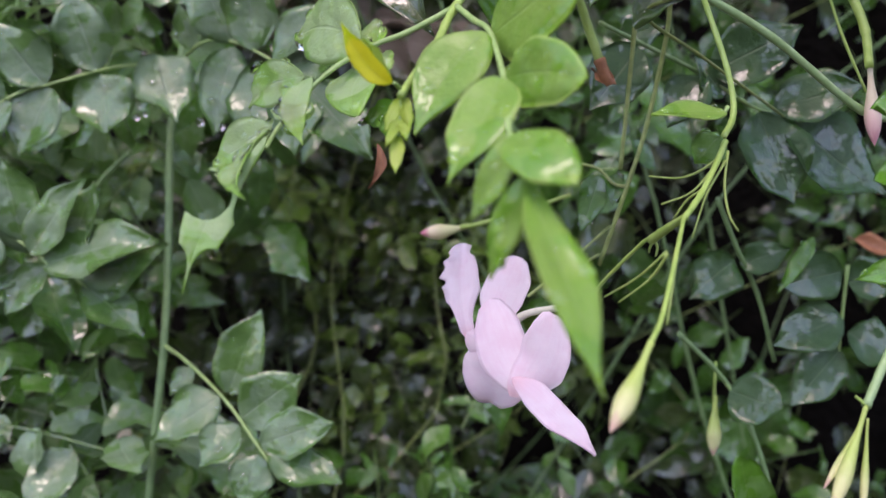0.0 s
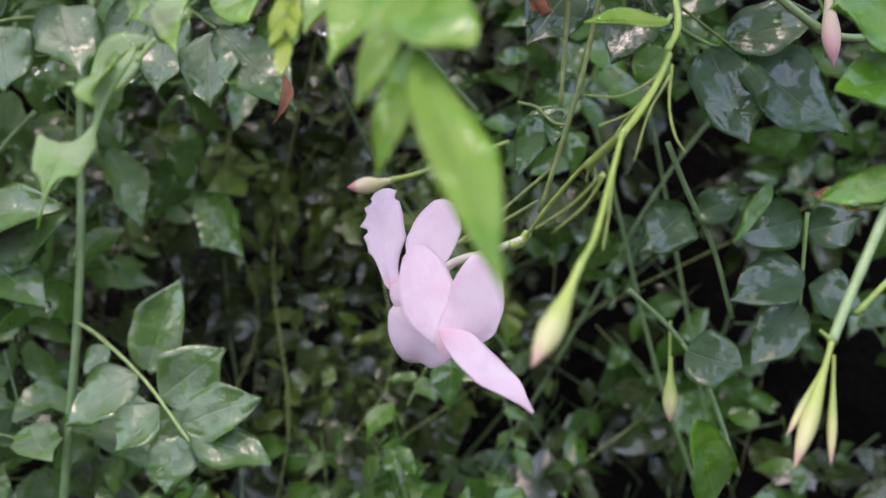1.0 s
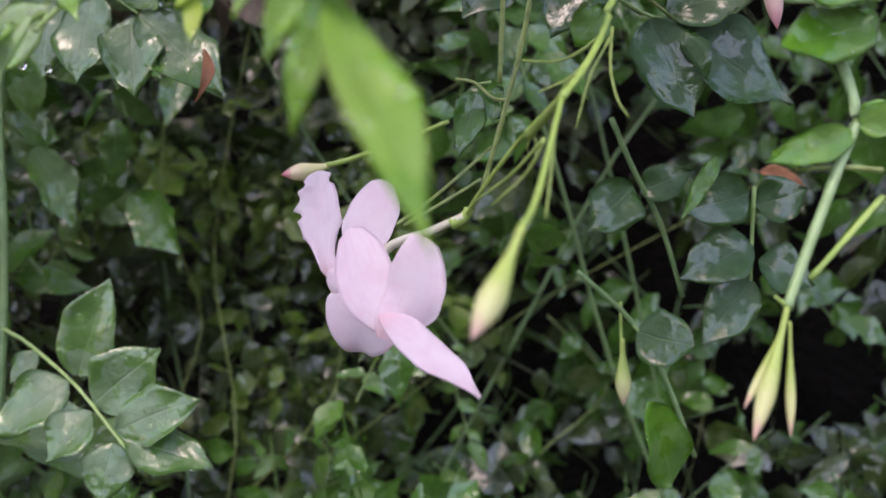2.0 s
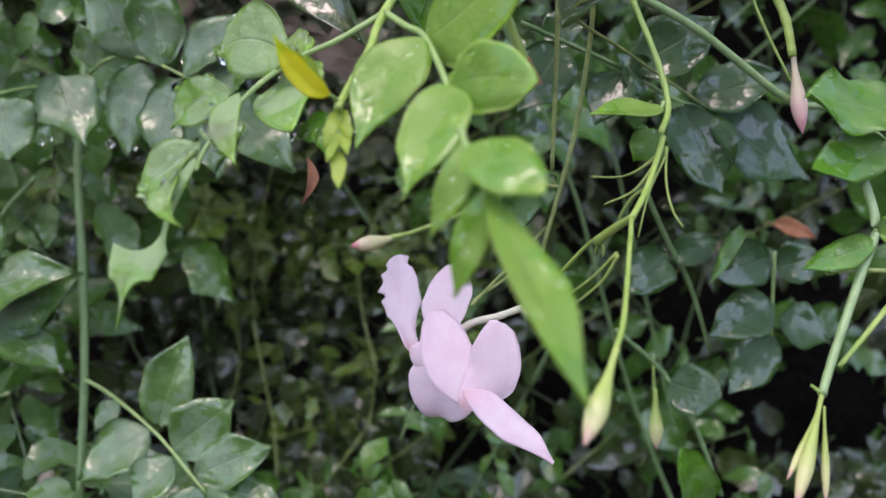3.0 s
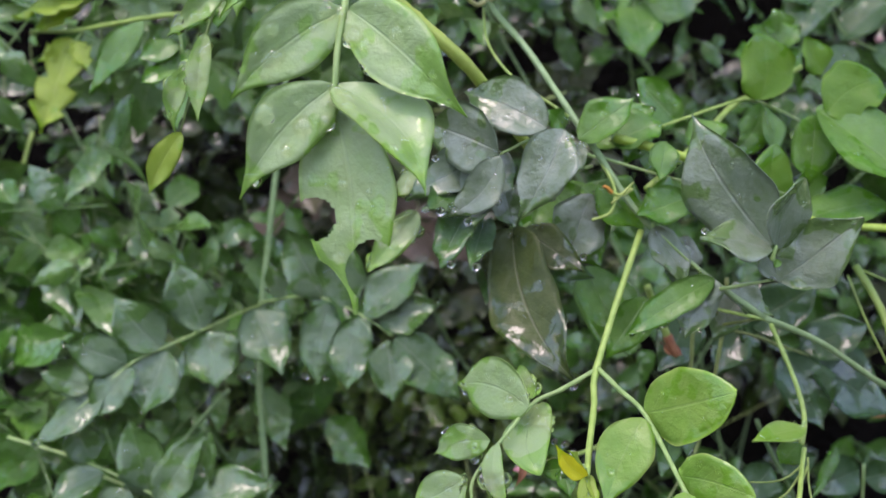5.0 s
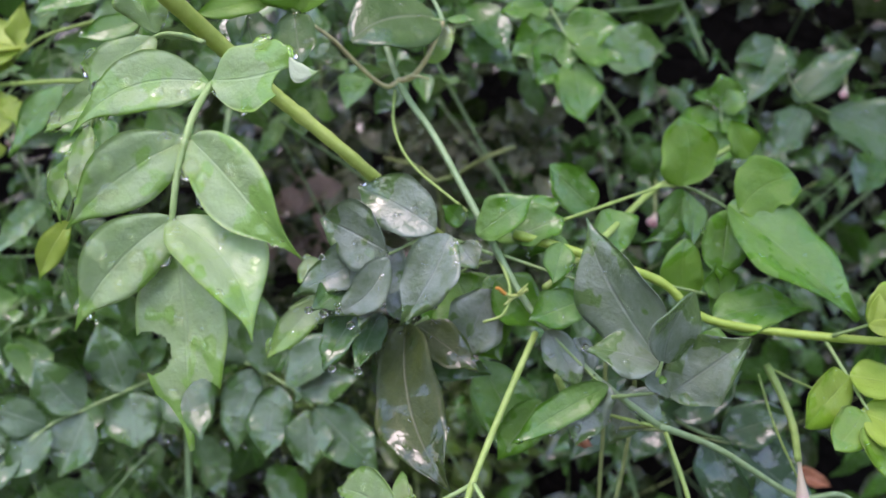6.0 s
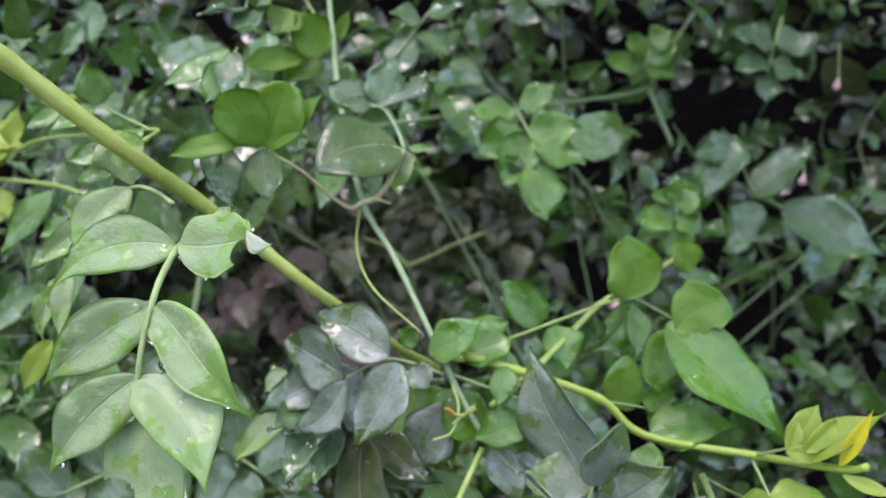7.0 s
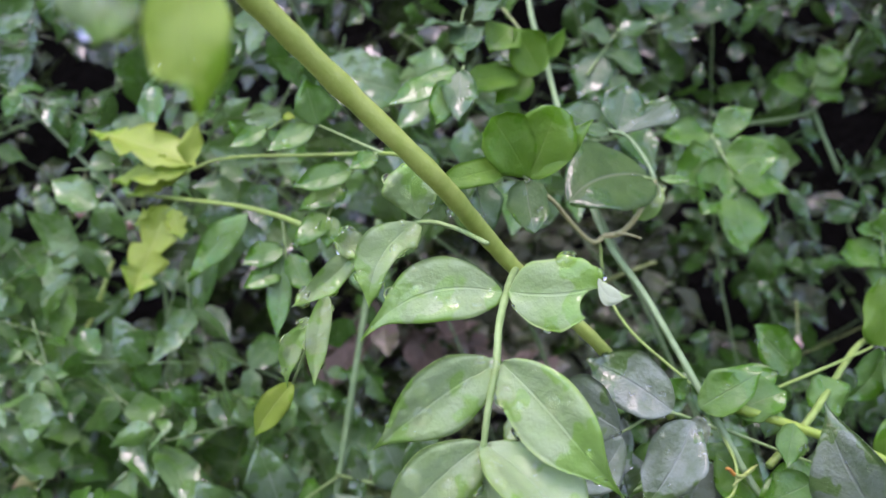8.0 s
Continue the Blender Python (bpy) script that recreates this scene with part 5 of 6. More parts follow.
sprig = thing("flower_bud", "cluster of long green jasmine buds on a pale stalk", "flower bud", "jasmine buds")
tube(sprig, "stem", [(0.0729, 0.1495, 1.2240), (0.0723, 0.1480, 1.2194), (0.0738, 0.1460, 1.2106), (0.0747, 0.1440, 1.2018), (0.0706, 0.1420, 1.1942), (0.0639, 0.1380, 1.1839), (0.0601, 0.1350, 1.1785)], 0.75, 0.65, stem_pale)
tube(sprig, "stalk", [(0.0789, 0.1460, 1.1911), (0.0722, 0.1430, 1.1862), (0.0660, 0.1410, 1.1813)], 0.5, 0.4, stem_young)
tube(sprig, "calyx_tooth", [(0.0602, 0.1350, 1.1785), (0.0586, 0.1350, 1.1799)], 0.3, 0.2, stem_young)
bud(sprig, (0.0601, 0.1350, 1.1785), (0.0538, 0.1320, 1.1637), 0.0022, "green")
bud(sprig, (0.0601, 0.1360, 1.1767), (0.0537, 0.1340, 1.1671), 0.0012, "green")
bud(sprig, (0.0603, 0.1350, 1.1768), (0.0587, 0.1330, 1.1635), 0.0012, "green")
blade = tube(sprig, "leaf", [(0.0747, 0.1440, 1.2011), (0.0736, 0.1430, 1.1988)], 0.4, 0.24, rachis)
leaflet(blade, (0.0739, 0.1430, 1.1992), (0.0605, 0.1400, 1.1961), 0.0047, fresh)
leaflet(blade, (0.0750, 0.1437, 1.2003), (0.0794, 0.1407, 1.2022), 0.0050, fresh)
tube(sprig, "stalk", [(0.0655, 0.1420, 1.1952), (0.0720, 0.1430, 1.1951), (0.0779, 0.1440, 1.1945)], 0.35, 0.4, twig)
blade = tube(sprig, "leaf", [(0.0781, 0.1450, 1.2146), (0.0760, 0.1450, 1.2128)], 0.4, 0.24, rachis)
leaflet(blade, (0.0795, 0.1450, 1.2185), (0.0645, 0.1430, 1.2215), 0.0128, fresh, shape="round", wave=0.8)
leaflet(blade, (0.0780, 0.1450, 1.2136), (0.0650, 0.1430, 1.2107), 0.0083, fresh, shape="round")

sprig = thing("jasmine_vine", "upright green jasmine stem with dull grey-green leaves", "vine", "jasmine vines")
tube(sprig, "stem", [(-0.0632, 0.2900, 1.3376), (-0.0683, 0.2860, 1.3043), (-0.0759, 0.2800, 1.2546), (-0.0780, 0.2770, 1.2320), (-0.0774, 0.2730, 1.2007), (-0.0772, 0.2680, 1.1747), (-0.0790, 0.2660, 1.1507), (-0.0817, 0.2660, 1.1241)], 1.1, 1.1, stem_mid)
tube(sprig, "twig", [(-0.0865, 0.2680, 1.2280), (-0.0953, 0.2700, 1.2199), (-0.1057, 0.2750, 1.2088), (-0.1234, 0.2850, 1.1918)], 0.7, 0.6, stem_mid)
blade = tube(sprig, "leaf", [(-0.0762, 0.2790, 1.2541), (-0.0827, 0.2660, 1.2515), (-0.0890, 0.2560, 1.2486), (-0.1022, 0.2500, 1.2433), (-0.1114, 0.2470, 1.2393), (-0.1263, 0.2440, 1.2273)], 0.5, 0.30, rachis)
leaflet(blade, (-0.0913, 0.2550, 1.2480), (-0.0982, 0.2520, 1.2690), 0.0151, dull)
leaflet(blade, (-0.0898, 0.2554, 1.2470), (-0.0873, 0.2524, 1.2301), 0.0174, dull)
leaflet(blade, (-0.0759, 0.2580, 1.2526), (-0.0677, 0.2480, 1.2331), 0.0161, dull)
leaflet(blade, (-0.1029, 0.2498, 1.2433), (-0.1146, 0.2468, 1.2592), 0.0150, dull)
leaflet(blade, (-0.1012, 0.2503, 1.2423), (-0.1085, 0.2473, 1.2244), 0.0164, dull)
leaflet(blade, (-0.1121, 0.2469, 1.2397), (-0.1288, 0.2439, 1.2470), 0.0122, dull)
leaflet(blade, (-0.1107, 0.2471, 1.2384), (-0.1226, 0.2441, 1.2245), 0.0116, dull)
leaflet(blade, (-0.1223, 0.2451, 1.2340), (-0.1349, 0.2421, 1.2391), 0.0092, dull)
leaflet(blade, (-0.1186, 0.2453, 1.2312), (-0.1379, 0.2423, 1.2188), 0.0102, dull)
blade = tube(sprig, "leaf", [(-0.0761, 0.2790, 1.2546), (-0.0633, 0.2560, 1.2557), (-0.0537, 0.2500, 1.2544), (-0.0417, 0.2440, 1.2478), (-0.0348, 0.2400, 1.2423)], 0.5, 0.30, rachis)
leaflet(blade, (-0.0546, 0.2505, 1.2545), (-0.0642, 0.2475, 1.2760), 0.0140, dull)
leaflet(blade, (-0.0480, 0.2473, 1.2517), (-0.0500, 0.2443, 1.2759), 0.0139, dull)
leaflet(blade, (-0.0429, 0.2447, 1.2488), (-0.0236, 0.2417, 1.2629), 0.0138, dull)
leaflet(blade, (-0.0385, 0.2425, 1.2464), (-0.0208, 0.2395, 1.2510), 0.0121, dull)
leaflet(blade, (-0.0344, 0.2400, 1.2418), (-0.0167, 0.2370, 1.2229), 0.0149, dull)
leaflet(blade, (-0.0450, 0.2453, 1.2481), (-0.0491, 0.2423, 1.2272), 0.0138, dull)
leaflet(blade, (-0.0533, 0.2496, 1.2531), (-0.0581, 0.2466, 1.2294), 0.0126, dull)
leaflet(blade, (-0.0365, 0.2403, 1.2413), (-0.0360, 0.2373, 1.2236), 0.0133, dull)
leaflet(blade, (-0.0674, 0.2637, 1.2554), (-0.0713, 0.2607, 1.2670), 0.0070, dull)
blade = tube(sprig, "leaf", [(-0.0761, 0.2650, 1.1739), (-0.0693, 0.2620, 1.1699), (-0.0563, 0.2520, 1.1607), (-0.0459, 0.2440, 1.1498), (-0.0395, 0.2400, 1.1429)], 0.55, 0.33, rachis)
leaflet(blade, (-0.0557, 0.2527, 1.1628), (-0.0467, 0.2497, 1.1849), 0.0142, dull)
leaflet(blade, (-0.0519, 0.2489, 1.1565), (-0.0351, 0.2459, 1.1683), 0.0143, dull)
leaflet(blade, (-0.0584, 0.2534, 1.1617), (-0.0751, 0.2504, 1.1504), 0.0142, dull)
leaflet(blade, (-0.0518, 0.2481, 1.1548), (-0.0619, 0.2451, 1.1448), 0.0122, dull)
leaflet(blade, (-0.0457, 0.2444, 1.1507), (-0.0266, 0.2414, 1.1570), 0.0126, dull)
leaflet(blade, (-0.0435, 0.2430, 1.1486), (-0.0245, 0.2400, 1.1420), 0.0119, dull)
leaflet(blade, (-0.0465, 0.2437, 1.1484), (-0.0488, 0.2407, 1.1356), 0.0114, dull)
leaflet(blade, (-0.0674, 0.2606, 1.1686), (-0.0727, 0.2576, 1.1614), 0.0061, dull)
blade = tube(sprig, "leaf", [(-0.1248, 0.2620, 1.2054), (-0.1080, 0.2550, 1.1992), (-0.0955, 0.2500, 1.1934), (-0.0816, 0.2480, 1.1803)], 0.5, 0.30, rachis)
leaflet(blade, (-0.1080, 0.2550, 1.1992), (-0.1119, 0.2520, 1.2185), 0.0134, dull)
leaflet(blade, (-0.0973, 0.2507, 1.1941), (-0.0891, 0.2477, 1.2185), 0.0123, dull)
leaflet(blade, (-0.0925, 0.2497, 1.1927), (-0.0703, 0.2467, 1.2022), 0.0161, dull)
leaflet(blade, (-0.0894, 0.2492, 1.1890), (-0.0753, 0.2462, 1.1964), 0.0087, dull)
leaflet(blade, (-0.0925, 0.2496, 1.1912), (-0.0768, 0.2466, 1.1790), 0.0123, dull)
leaflet(blade, (-0.1043, 0.2533, 1.1963), (-0.1133, 0.2503, 1.1831), 0.0104, dull)
leaflet(blade, (-0.1113, 0.2557, 1.1962), (-0.1219, 0.2527, 1.1888), 0.0090, dull)
blade = tube(sprig, "leaf", [(-0.1504, 0.2580, 1.2199), (-0.1266, 0.2520, 1.2118), (-0.1080, 0.2480, 1.2021), (-0.0993, 0.2460, 1.1954)], 0.5, 0.30, rachis)
leaflet(blade, (-0.1080, 0.2481, 1.2027), (-0.1120, 0.2451, 1.2242), 0.0136, dull)
leaflet(blade, (-0.1053, 0.2473, 1.1993), (-0.0906, 0.2443, 1.2186), 0.0123, dull)
leaflet(blade, (-0.1017, 0.2465, 1.1964), (-0.0713, 0.2435, 1.2029), 0.0162, dull)
leaflet(blade, (-0.1249, 0.2517, 1.2120), (-0.1295, 0.2487, 1.2247), 0.0114, dull)
leaflet(blade, (-0.1218, 0.2509, 1.2082), (-0.1355, 0.2479, 1.2021), 0.0130, dull)
leaflet(blade, (-0.1137, 0.2490, 1.2028), (-0.1231, 0.2460, 1.1932), 0.0113, dull)
bud(sprig, (-0.0962, 0.3000, 1.1496), (-0.1003, 0.2980, 1.1363), 0.0046, "pink")

sprig = thing("jasmine_vine", "dark wet jasmine leaves on a thin twig", "vine", "jasmine vines")
tube(sprig, "stem", [(0.0341, 0.2060, 1.2492), (0.0458, 0.2100, 1.2446), (0.0580, 0.2140, 1.2397), (0.0706, 0.2180, 1.2328)], 0.5, 0.5, stem_mid)
blade = tube(sprig, "leaf", [(0.0580, 0.2140, 1.2397), (0.0703, 0.2170, 1.2329), (0.0777, 0.2180, 1.2308)], 0.5, 0.30, rachis)
leaflet(blade, (0.0604, 0.2144, 1.2401), (0.0799, 0.2114, 1.2498), 0.0140, deep)
leaflet(blade, (0.0757, 0.2177, 1.2321), (0.0946, 0.2147, 1.2373), 0.0127, deep)
leaflet(blade, (0.0717, 0.2172, 1.2314), (0.0789, 0.2142, 1.2102), 0.0157, deep)
leaflet(blade, (0.0783, 0.2180, 1.2305), (0.0998, 0.2150, 1.2121), 0.0178, deep)
leaflet(blade, (0.0587, 0.2142, 1.2391), (0.0498, 0.2112, 1.2274), 0.0105, deep)
leaflet(blade, (0.0431, 0.2090, 1.2443), (0.0321, 0.2050, 1.2302), 0.0134, deep)
leaflet(blade, (0.0635, 0.2155, 1.2349), (0.0564, 0.2125, 1.2432), 0.0088, deep)
leaflet(blade, (0.0404, 0.2140, 1.2473), (0.0498, 0.2110, 1.2504), 0.0087, deep)
tube(sprig, "stem", [(0.0574, 0.2320, 1.1803), (0.0692, 0.2350, 1.1689), (0.0764, 0.2360, 1.1563), (0.0826, 0.2360, 1.1369)], 0.6, 0.55, stem_mid)
blade = tube(sprig, "leaf", [(0.0699, 0.2350, 1.1676), (0.0719, 0.2350, 1.1648)], 0.4, 0.24, rachis)
leaflet(blade, (0.0708, 0.2350, 1.1662), (0.0812, 0.2280, 1.1629), 0.0125, deep, shape="round")
leaflet(blade, (0.0771, 0.2360, 1.1313), (0.0702, 0.2250, 1.1520), 0.0125, fresh, shape="round", lift=0.9, fold=0.2)
tube(sprig, "stalk", [(0.0682, 0.2380, 1.1727), (0.0679, 0.2380, 1.1657), (0.0678, 0.2380, 1.1587)], 0.35, 0.4, stem_young)
bud(sprig, (0.0681, 0.2380, 1.1643), (0.0675, 0.2380, 1.1492), 0.0036, "green")
tube(sprig, "stem", [(0.0649, 0.2250, 1.2126), (0.0698, 0.2280, 1.2021), (0.0765, 0.2320, 1.1898), (0.0820, 0.2360, 1.1730)], 0.6, 0.5, stem_mid)
blade = tube(sprig, "leaf", [(0.0975, 0.2300, 1.1967), (0.0970, 0.2320, 1.1843), (0.0968, 0.2350, 1.1676)], 0.5, 0.30, rachis)
leaflet(blade, (0.0962, 0.2302, 1.1953), (0.0796, 0.2272, 1.1920), 0.0121, deep)
leaflet(blade, (0.0970, 0.2320, 1.1843), (0.0789, 0.2290, 1.1776), 0.0125, deep)
leaflet(blade, (0.0969, 0.2335, 1.1760), (0.0841, 0.2305, 1.1628), 0.0123, deep)
leaflet(blade, (0.0978, 0.2307, 1.1926), (0.1085, 0.2277, 1.1954), 0.0108, deep)
leaflet(blade, (0.0986, 0.2327, 1.1802), (0.1095, 0.2297, 1.1737), 0.0114, deep)
leaflet(blade, (0.0705, 0.2303, 1.1980), (0.0589, 0.2273, 1.1887), 0.0121, deep)
leaflet(blade, (0.0719, 0.2305, 1.1967), (0.0830, 0.2275, 1.2007), 0.0081, deep)
leaflet(blade, (0.0874, 0.2250, 1.2034), (0.0778, 0.2220, 1.1903), 0.0039, fresh)

sprig = thing("jasmine_vine", "thin twig with round wet leaves, one of them holed", "vine", "jasmine vines")
tube(sprig, "stem", [(-0.0099, 0.3000, 1.3633), (0.0157, 0.3050, 1.3676), (0.0491, 0.3120, 1.3723), (0.0950, 0.3350, 1.3813), (0.1117, 0.3430, 1.3864)], 0.8, 0.7, stem_mid)
tube(sprig, "stem", [(0.1117, 0.3430, 1.3864), (0.1215, 0.3450, 1.4026), (0.1350, 0.3500, 1.4212)], 0.6, 0.6, stem_mid)
tube(sprig, "stem", [(0.1116, 0.3430, 1.3852), (0.1195, 0.3400, 1.3604)], 0.9, 0.9, stem_mid)
blade = tube(sprig, "leaf", [(0.0439, 0.2680, 1.3630), (0.0475, 0.2640, 1.3535), (0.0497, 0.2600, 1.3414)], 0.45, 0.27, rachis)
leaflet(blade, (0.0470, 0.2645, 1.3545), (0.0648, 0.2615, 1.3556), 0.0133, fresh)
leaflet(blade, (0.0451, 0.2648, 1.3546), (0.0298, 0.2618, 1.3468), 0.0160, fresh)
leaflet(blade, (0.0475, 0.2640, 1.3525), (0.0374, 0.2580, 1.3361), 0.0147, fresh, hole=(0.6,0.0,0.17), shape="round")
leaflet(blade, (0.0485, 0.2625, 1.3490), (0.0650, 0.2595, 1.3425), 0.0125, fresh)
leaflet(blade, (0.0493, 0.2607, 1.3434), (0.0512, 0.2577, 1.3234), 0.0157, fresh)
leaflet(blade, (0.0449, 0.2678, 1.3630), (0.0573, 0.2648, 1.3709), 0.0096, fresh)
leaflet(blade, (0.0433, 0.2680, 1.3630), (0.0271, 0.2650, 1.3617), 0.0115, fresh)
blade = tube(sprig, "leaf", [(0.1082, 0.3380, 1.3937), (0.1103, 0.3360, 1.4004)], 0.45, 0.27, rachis)
leaflet(blade, (0.1093, 0.3373, 1.3960), (0.1220, 0.3343, 1.4046), 0.0142, fresh)
leaflet(blade, (0.1080, 0.3368, 1.3982), (0.1004, 0.3338, 1.4071), 0.0142, fresh)
leaflet(blade, (0.1094, 0.3379, 1.3937), (0.1203, 0.3349, 1.3892), 0.0118, fresh)
leaflet(blade, (0.1070, 0.3380, 1.3938), (0.0908, 0.3350, 1.3968), 0.0128, fresh)
leaflet(blade, (0.1104, 0.3360, 1.4028), (0.1193, 0.3330, 1.4078), 0.0118, fresh)
blade = tube(sprig, "leaf", [(0.1674, 0.3350, 1.4138), (0.1597, 0.3300, 1.3958), (0.1571, 0.3280, 1.3835)], 0.5, 0.30, rachis)
leaflet(blade, (0.1617, 0.3314, 1.4009), (0.1428, 0.3284, 1.4063), 0.0150, mature)
leaflet(blade, (0.1617, 0.3314, 1.4009), (0.1809, 0.3284, 1.4022), 0.0150, mature)
leaflet(blade, (0.1587, 0.3296, 1.3933), (0.1426, 0.3266, 1.3905), 0.0163, mature)
leaflet(blade, (0.1594, 0.3296, 1.3933), (0.1709, 0.3266, 1.3854), 0.0140, mature)
leaflet(blade, (0.1576, 0.3288, 1.3884), (0.1547, 0.3258, 1.3761), 0.0130, mature)
blade = tube(sprig, "leaf", [(0.1269, 0.2880, 1.3561), (0.1316, 0.2860, 1.3370), (0.1430, 0.2840, 1.3283)], 0.5, 0.30, rachis)
leaflet(blade, (0.1424, 0.2850, 1.3300), (0.1744, 0.2750, 1.3094), 0.0211, mature)
leaflet(blade, (0.1313, 0.2857, 1.3328), (0.1536, 0.2827, 1.3502), 0.0164, mature)
leaflet(blade, (0.1269, 0.2880, 1.3561), (0.1133, 0.2850, 1.3332), 0.0198, mature)
leaflet(blade, (0.1331, 0.2853, 1.3307), (0.1208, 0.2823, 1.3144), 0.0143, mature)
leaflet(blade, (0.1267, 0.2878, 1.3540), (0.1107, 0.2848, 1.3476), 0.0124, mature)
blade = tube(sprig, "leaf", [(0.0958, 0.2620, 1.3321), (0.0963, 0.2620, 1.3216)], 0.4, 0.24, rachis)
leaflet(blade, (0.0967, 0.2620, 1.3311), (0.0961, 0.2590, 1.3380), 0.0114, fresh)
leaflet(blade, (0.0957, 0.2620, 1.3292), (0.0863, 0.2590, 1.3320), 0.0076, fresh)
leaflet(blade, (0.0966, 0.2620, 1.3273), (0.1036, 0.2590, 1.3325), 0.0095, fresh)
leaflet(blade, (0.0965, 0.2620, 1.3244), (0.1030, 0.2590, 1.3193), 0.0106, fresh)
leaflet(blade, (0.0955, 0.2620, 1.3235), (0.0802, 0.2590, 1.3236), 0.0121, fresh)
leaflet(blade, (0.0964, 0.2620, 1.3225), (0.0930, 0.2590, 1.3091), 0.0114, fresh)
blade = tube(sprig, "leaf", [(0.0028, 0.2620, 1.3806), (0.0088, 0.2650, 1.3890), (0.0149, 0.2680, 1.3976)], 0.45, 0.27, rachis)
leaflet(blade, (0.0098, 0.2652, 1.3891), (0.0218, 0.2622, 1.3804), 0.0133, mature)
leaflet(blade, (0.0088, 0.2648, 1.3880), (0.0007, 0.2618, 1.3730), 0.0133, mature)
leaflet(blade, (0.0118, 0.2665, 1.3933), (0.0013, 0.2635, 1.3964), 0.0115, mature)
leaflet(blade, (0.0138, 0.2673, 1.3955), (0.0263, 0.2643, 1.3983), 0.0115, mature)

sprig = thing("jasmine_vine", "yellowish green jasmine leaves low on a thin stem", "vine", "jasmine vines")
tube(sprig, "stem", [(-0.1692, 0.3500, 1.3277), (-0.1750, 0.3450, 1.3056), (-0.1848, 0.3400, 1.2864), (-0.1899, 0.3350, 1.2636), (-0.1907, 0.3300, 1.2355)], 0.9, 0.8, stem_young)
blade = tube(sprig, "leaf", [(-0.1750, 0.3450, 1.3056), (-0.1847, 0.3450, 1.3078), (-0.1912, 0.3450, 1.3101)], 0.4, 0.24, rachis)
leaflet(blade, (-0.1782, 0.3450, 1.3089), (-0.2017, 0.3420, 1.3026), 0.0131, tip)
leaflet(blade, (-0.1826, 0.3450, 1.3122), (-0.1923, 0.3420, 1.3155), 0.0087, tip)
blade = tube(sprig, "leaf", [(-0.1848, 0.3400, 1.2864), (-0.1756, 0.3380, 1.2843), (-0.1603, 0.3360, 1.2864)], 0.45, 0.27, rachis)
leaflet(blade, (-0.1868, 0.3400, 1.2843), (-0.2026, 0.3370, 1.2867), 0.0128, fresh)
leaflet(blade, (-0.1814, 0.3393, 1.2864), (-0.1791, 0.3363, 1.2760), 0.0128, fresh)
leaflet(blade, (-0.1734, 0.3377, 1.2853), (-0.1660, 0.3347, 1.2717), 0.0136, fresh)
leaflet(blade, (-0.1647, 0.3366, 1.2853), (-0.1501, 0.3336, 1.2801), 0.0141, fresh)
leaflet(blade, (-0.1614, 0.3361, 1.2864), (-0.1533, 0.3331, 1.2907), 0.0106, fresh)
leaflet(blade, (-0.1890, 0.3400, 1.2886), (-0.1986, 0.3370, 1.2952), 0.0107, fresh)
blade = tube(sprig, "leaf", [(-0.1827, 0.3400, 1.2885), (-0.1665, 0.3360, 1.2758), (-0.1553, 0.3340, 1.2633)], 0.45, 0.27, rachis)
leaflet(blade, (-0.1609, 0.3351, 1.2706), (-0.1650, 0.3321, 1.2553), 0.0148, fresh)
leaflet(blade, (-0.1564, 0.3343, 1.2654), (-0.1420, 0.3313, 1.2572), 0.0190, fresh)
leaflet(blade, (-0.1553, 0.3341, 1.2643), (-0.1533, 0.3311, 1.2470), 0.0189, fresh)
leaflet(blade, (-0.1576, 0.3346, 1.2675), (-0.1423, 0.3316, 1.2739), 0.0148, fresh)
leaflet(blade, (-0.1756, 0.3382, 1.2821), (-0.1828, 0.3352, 1.2698), 0.0128, fresh)
blade = tube(sprig, "leaf", [(-0.1899, 0.3350, 1.2636), (-0.1965, 0.3330, 1.2660)], 0.4, 0.24, rachis)
leaflet(blade, (-0.1927, 0.3341, 1.2659), (-0.2020, 0.3311, 1.2725), 0.0126, tip)
leaflet(blade, (-0.1918, 0.3345, 1.2627), (-0.2040, 0.3315, 1.2580), 0.0147, tip)
leaflet(blade, (-0.1937, 0.3341, 1.2617), (-0.1995, 0.3311, 1.2498), 0.0105, fresh)
bud(sprig, (-0.1835, 0.3320, 1.2525), (-0.1993, 0.3310, 1.2420), 0.0063, "green")

sprig = thing("jasmine_leaf", "broad green jasmine leaves beneath the dark vine leaves", "leaf")
blade = tube(sprig, "leaf", [(0.0106, 0.1720, 1.2804), (0.0067, 0.1780, 1.2797), (0.0033, 0.1820, 1.2776)], 0.4, 0.24, rachis)
leaflet(blade, (0.0033, 0.1830, 1.2776), (0.0128, 0.1800, 1.2579), 0.0189, fresh)
leaflet(blade, (0.0046, 0.1840, 1.2761), (-0.0039, 0.1840, 1.2642), 0.0123, fresh)
leaflet(blade, (0.0093, 0.1780, 1.2763), (0.0177, 0.1760, 1.2708), 0.0080, fresh)
blade = tube(sprig, "leaf", [(-0.0035, 0.1760, 1.2689), (-0.0090, 0.1780, 1.2650), (-0.0104, 0.1780, 1.2611)], 0.4, 0.24, rachis)
leaflet(blade, (-0.0088, 0.1780, 1.2637), (0.0103, 0.1760, 1.2555), 0.0100, mature)
leaflet(blade, (-0.0097, 0.1790, 1.2649), (-0.0147, 0.1780, 1.2508), 0.0080, mature)
leaflet(blade, (-0.0079, 0.1800, 1.2608), (-0.0015, 0.1780, 1.2502), 0.0093, mature)
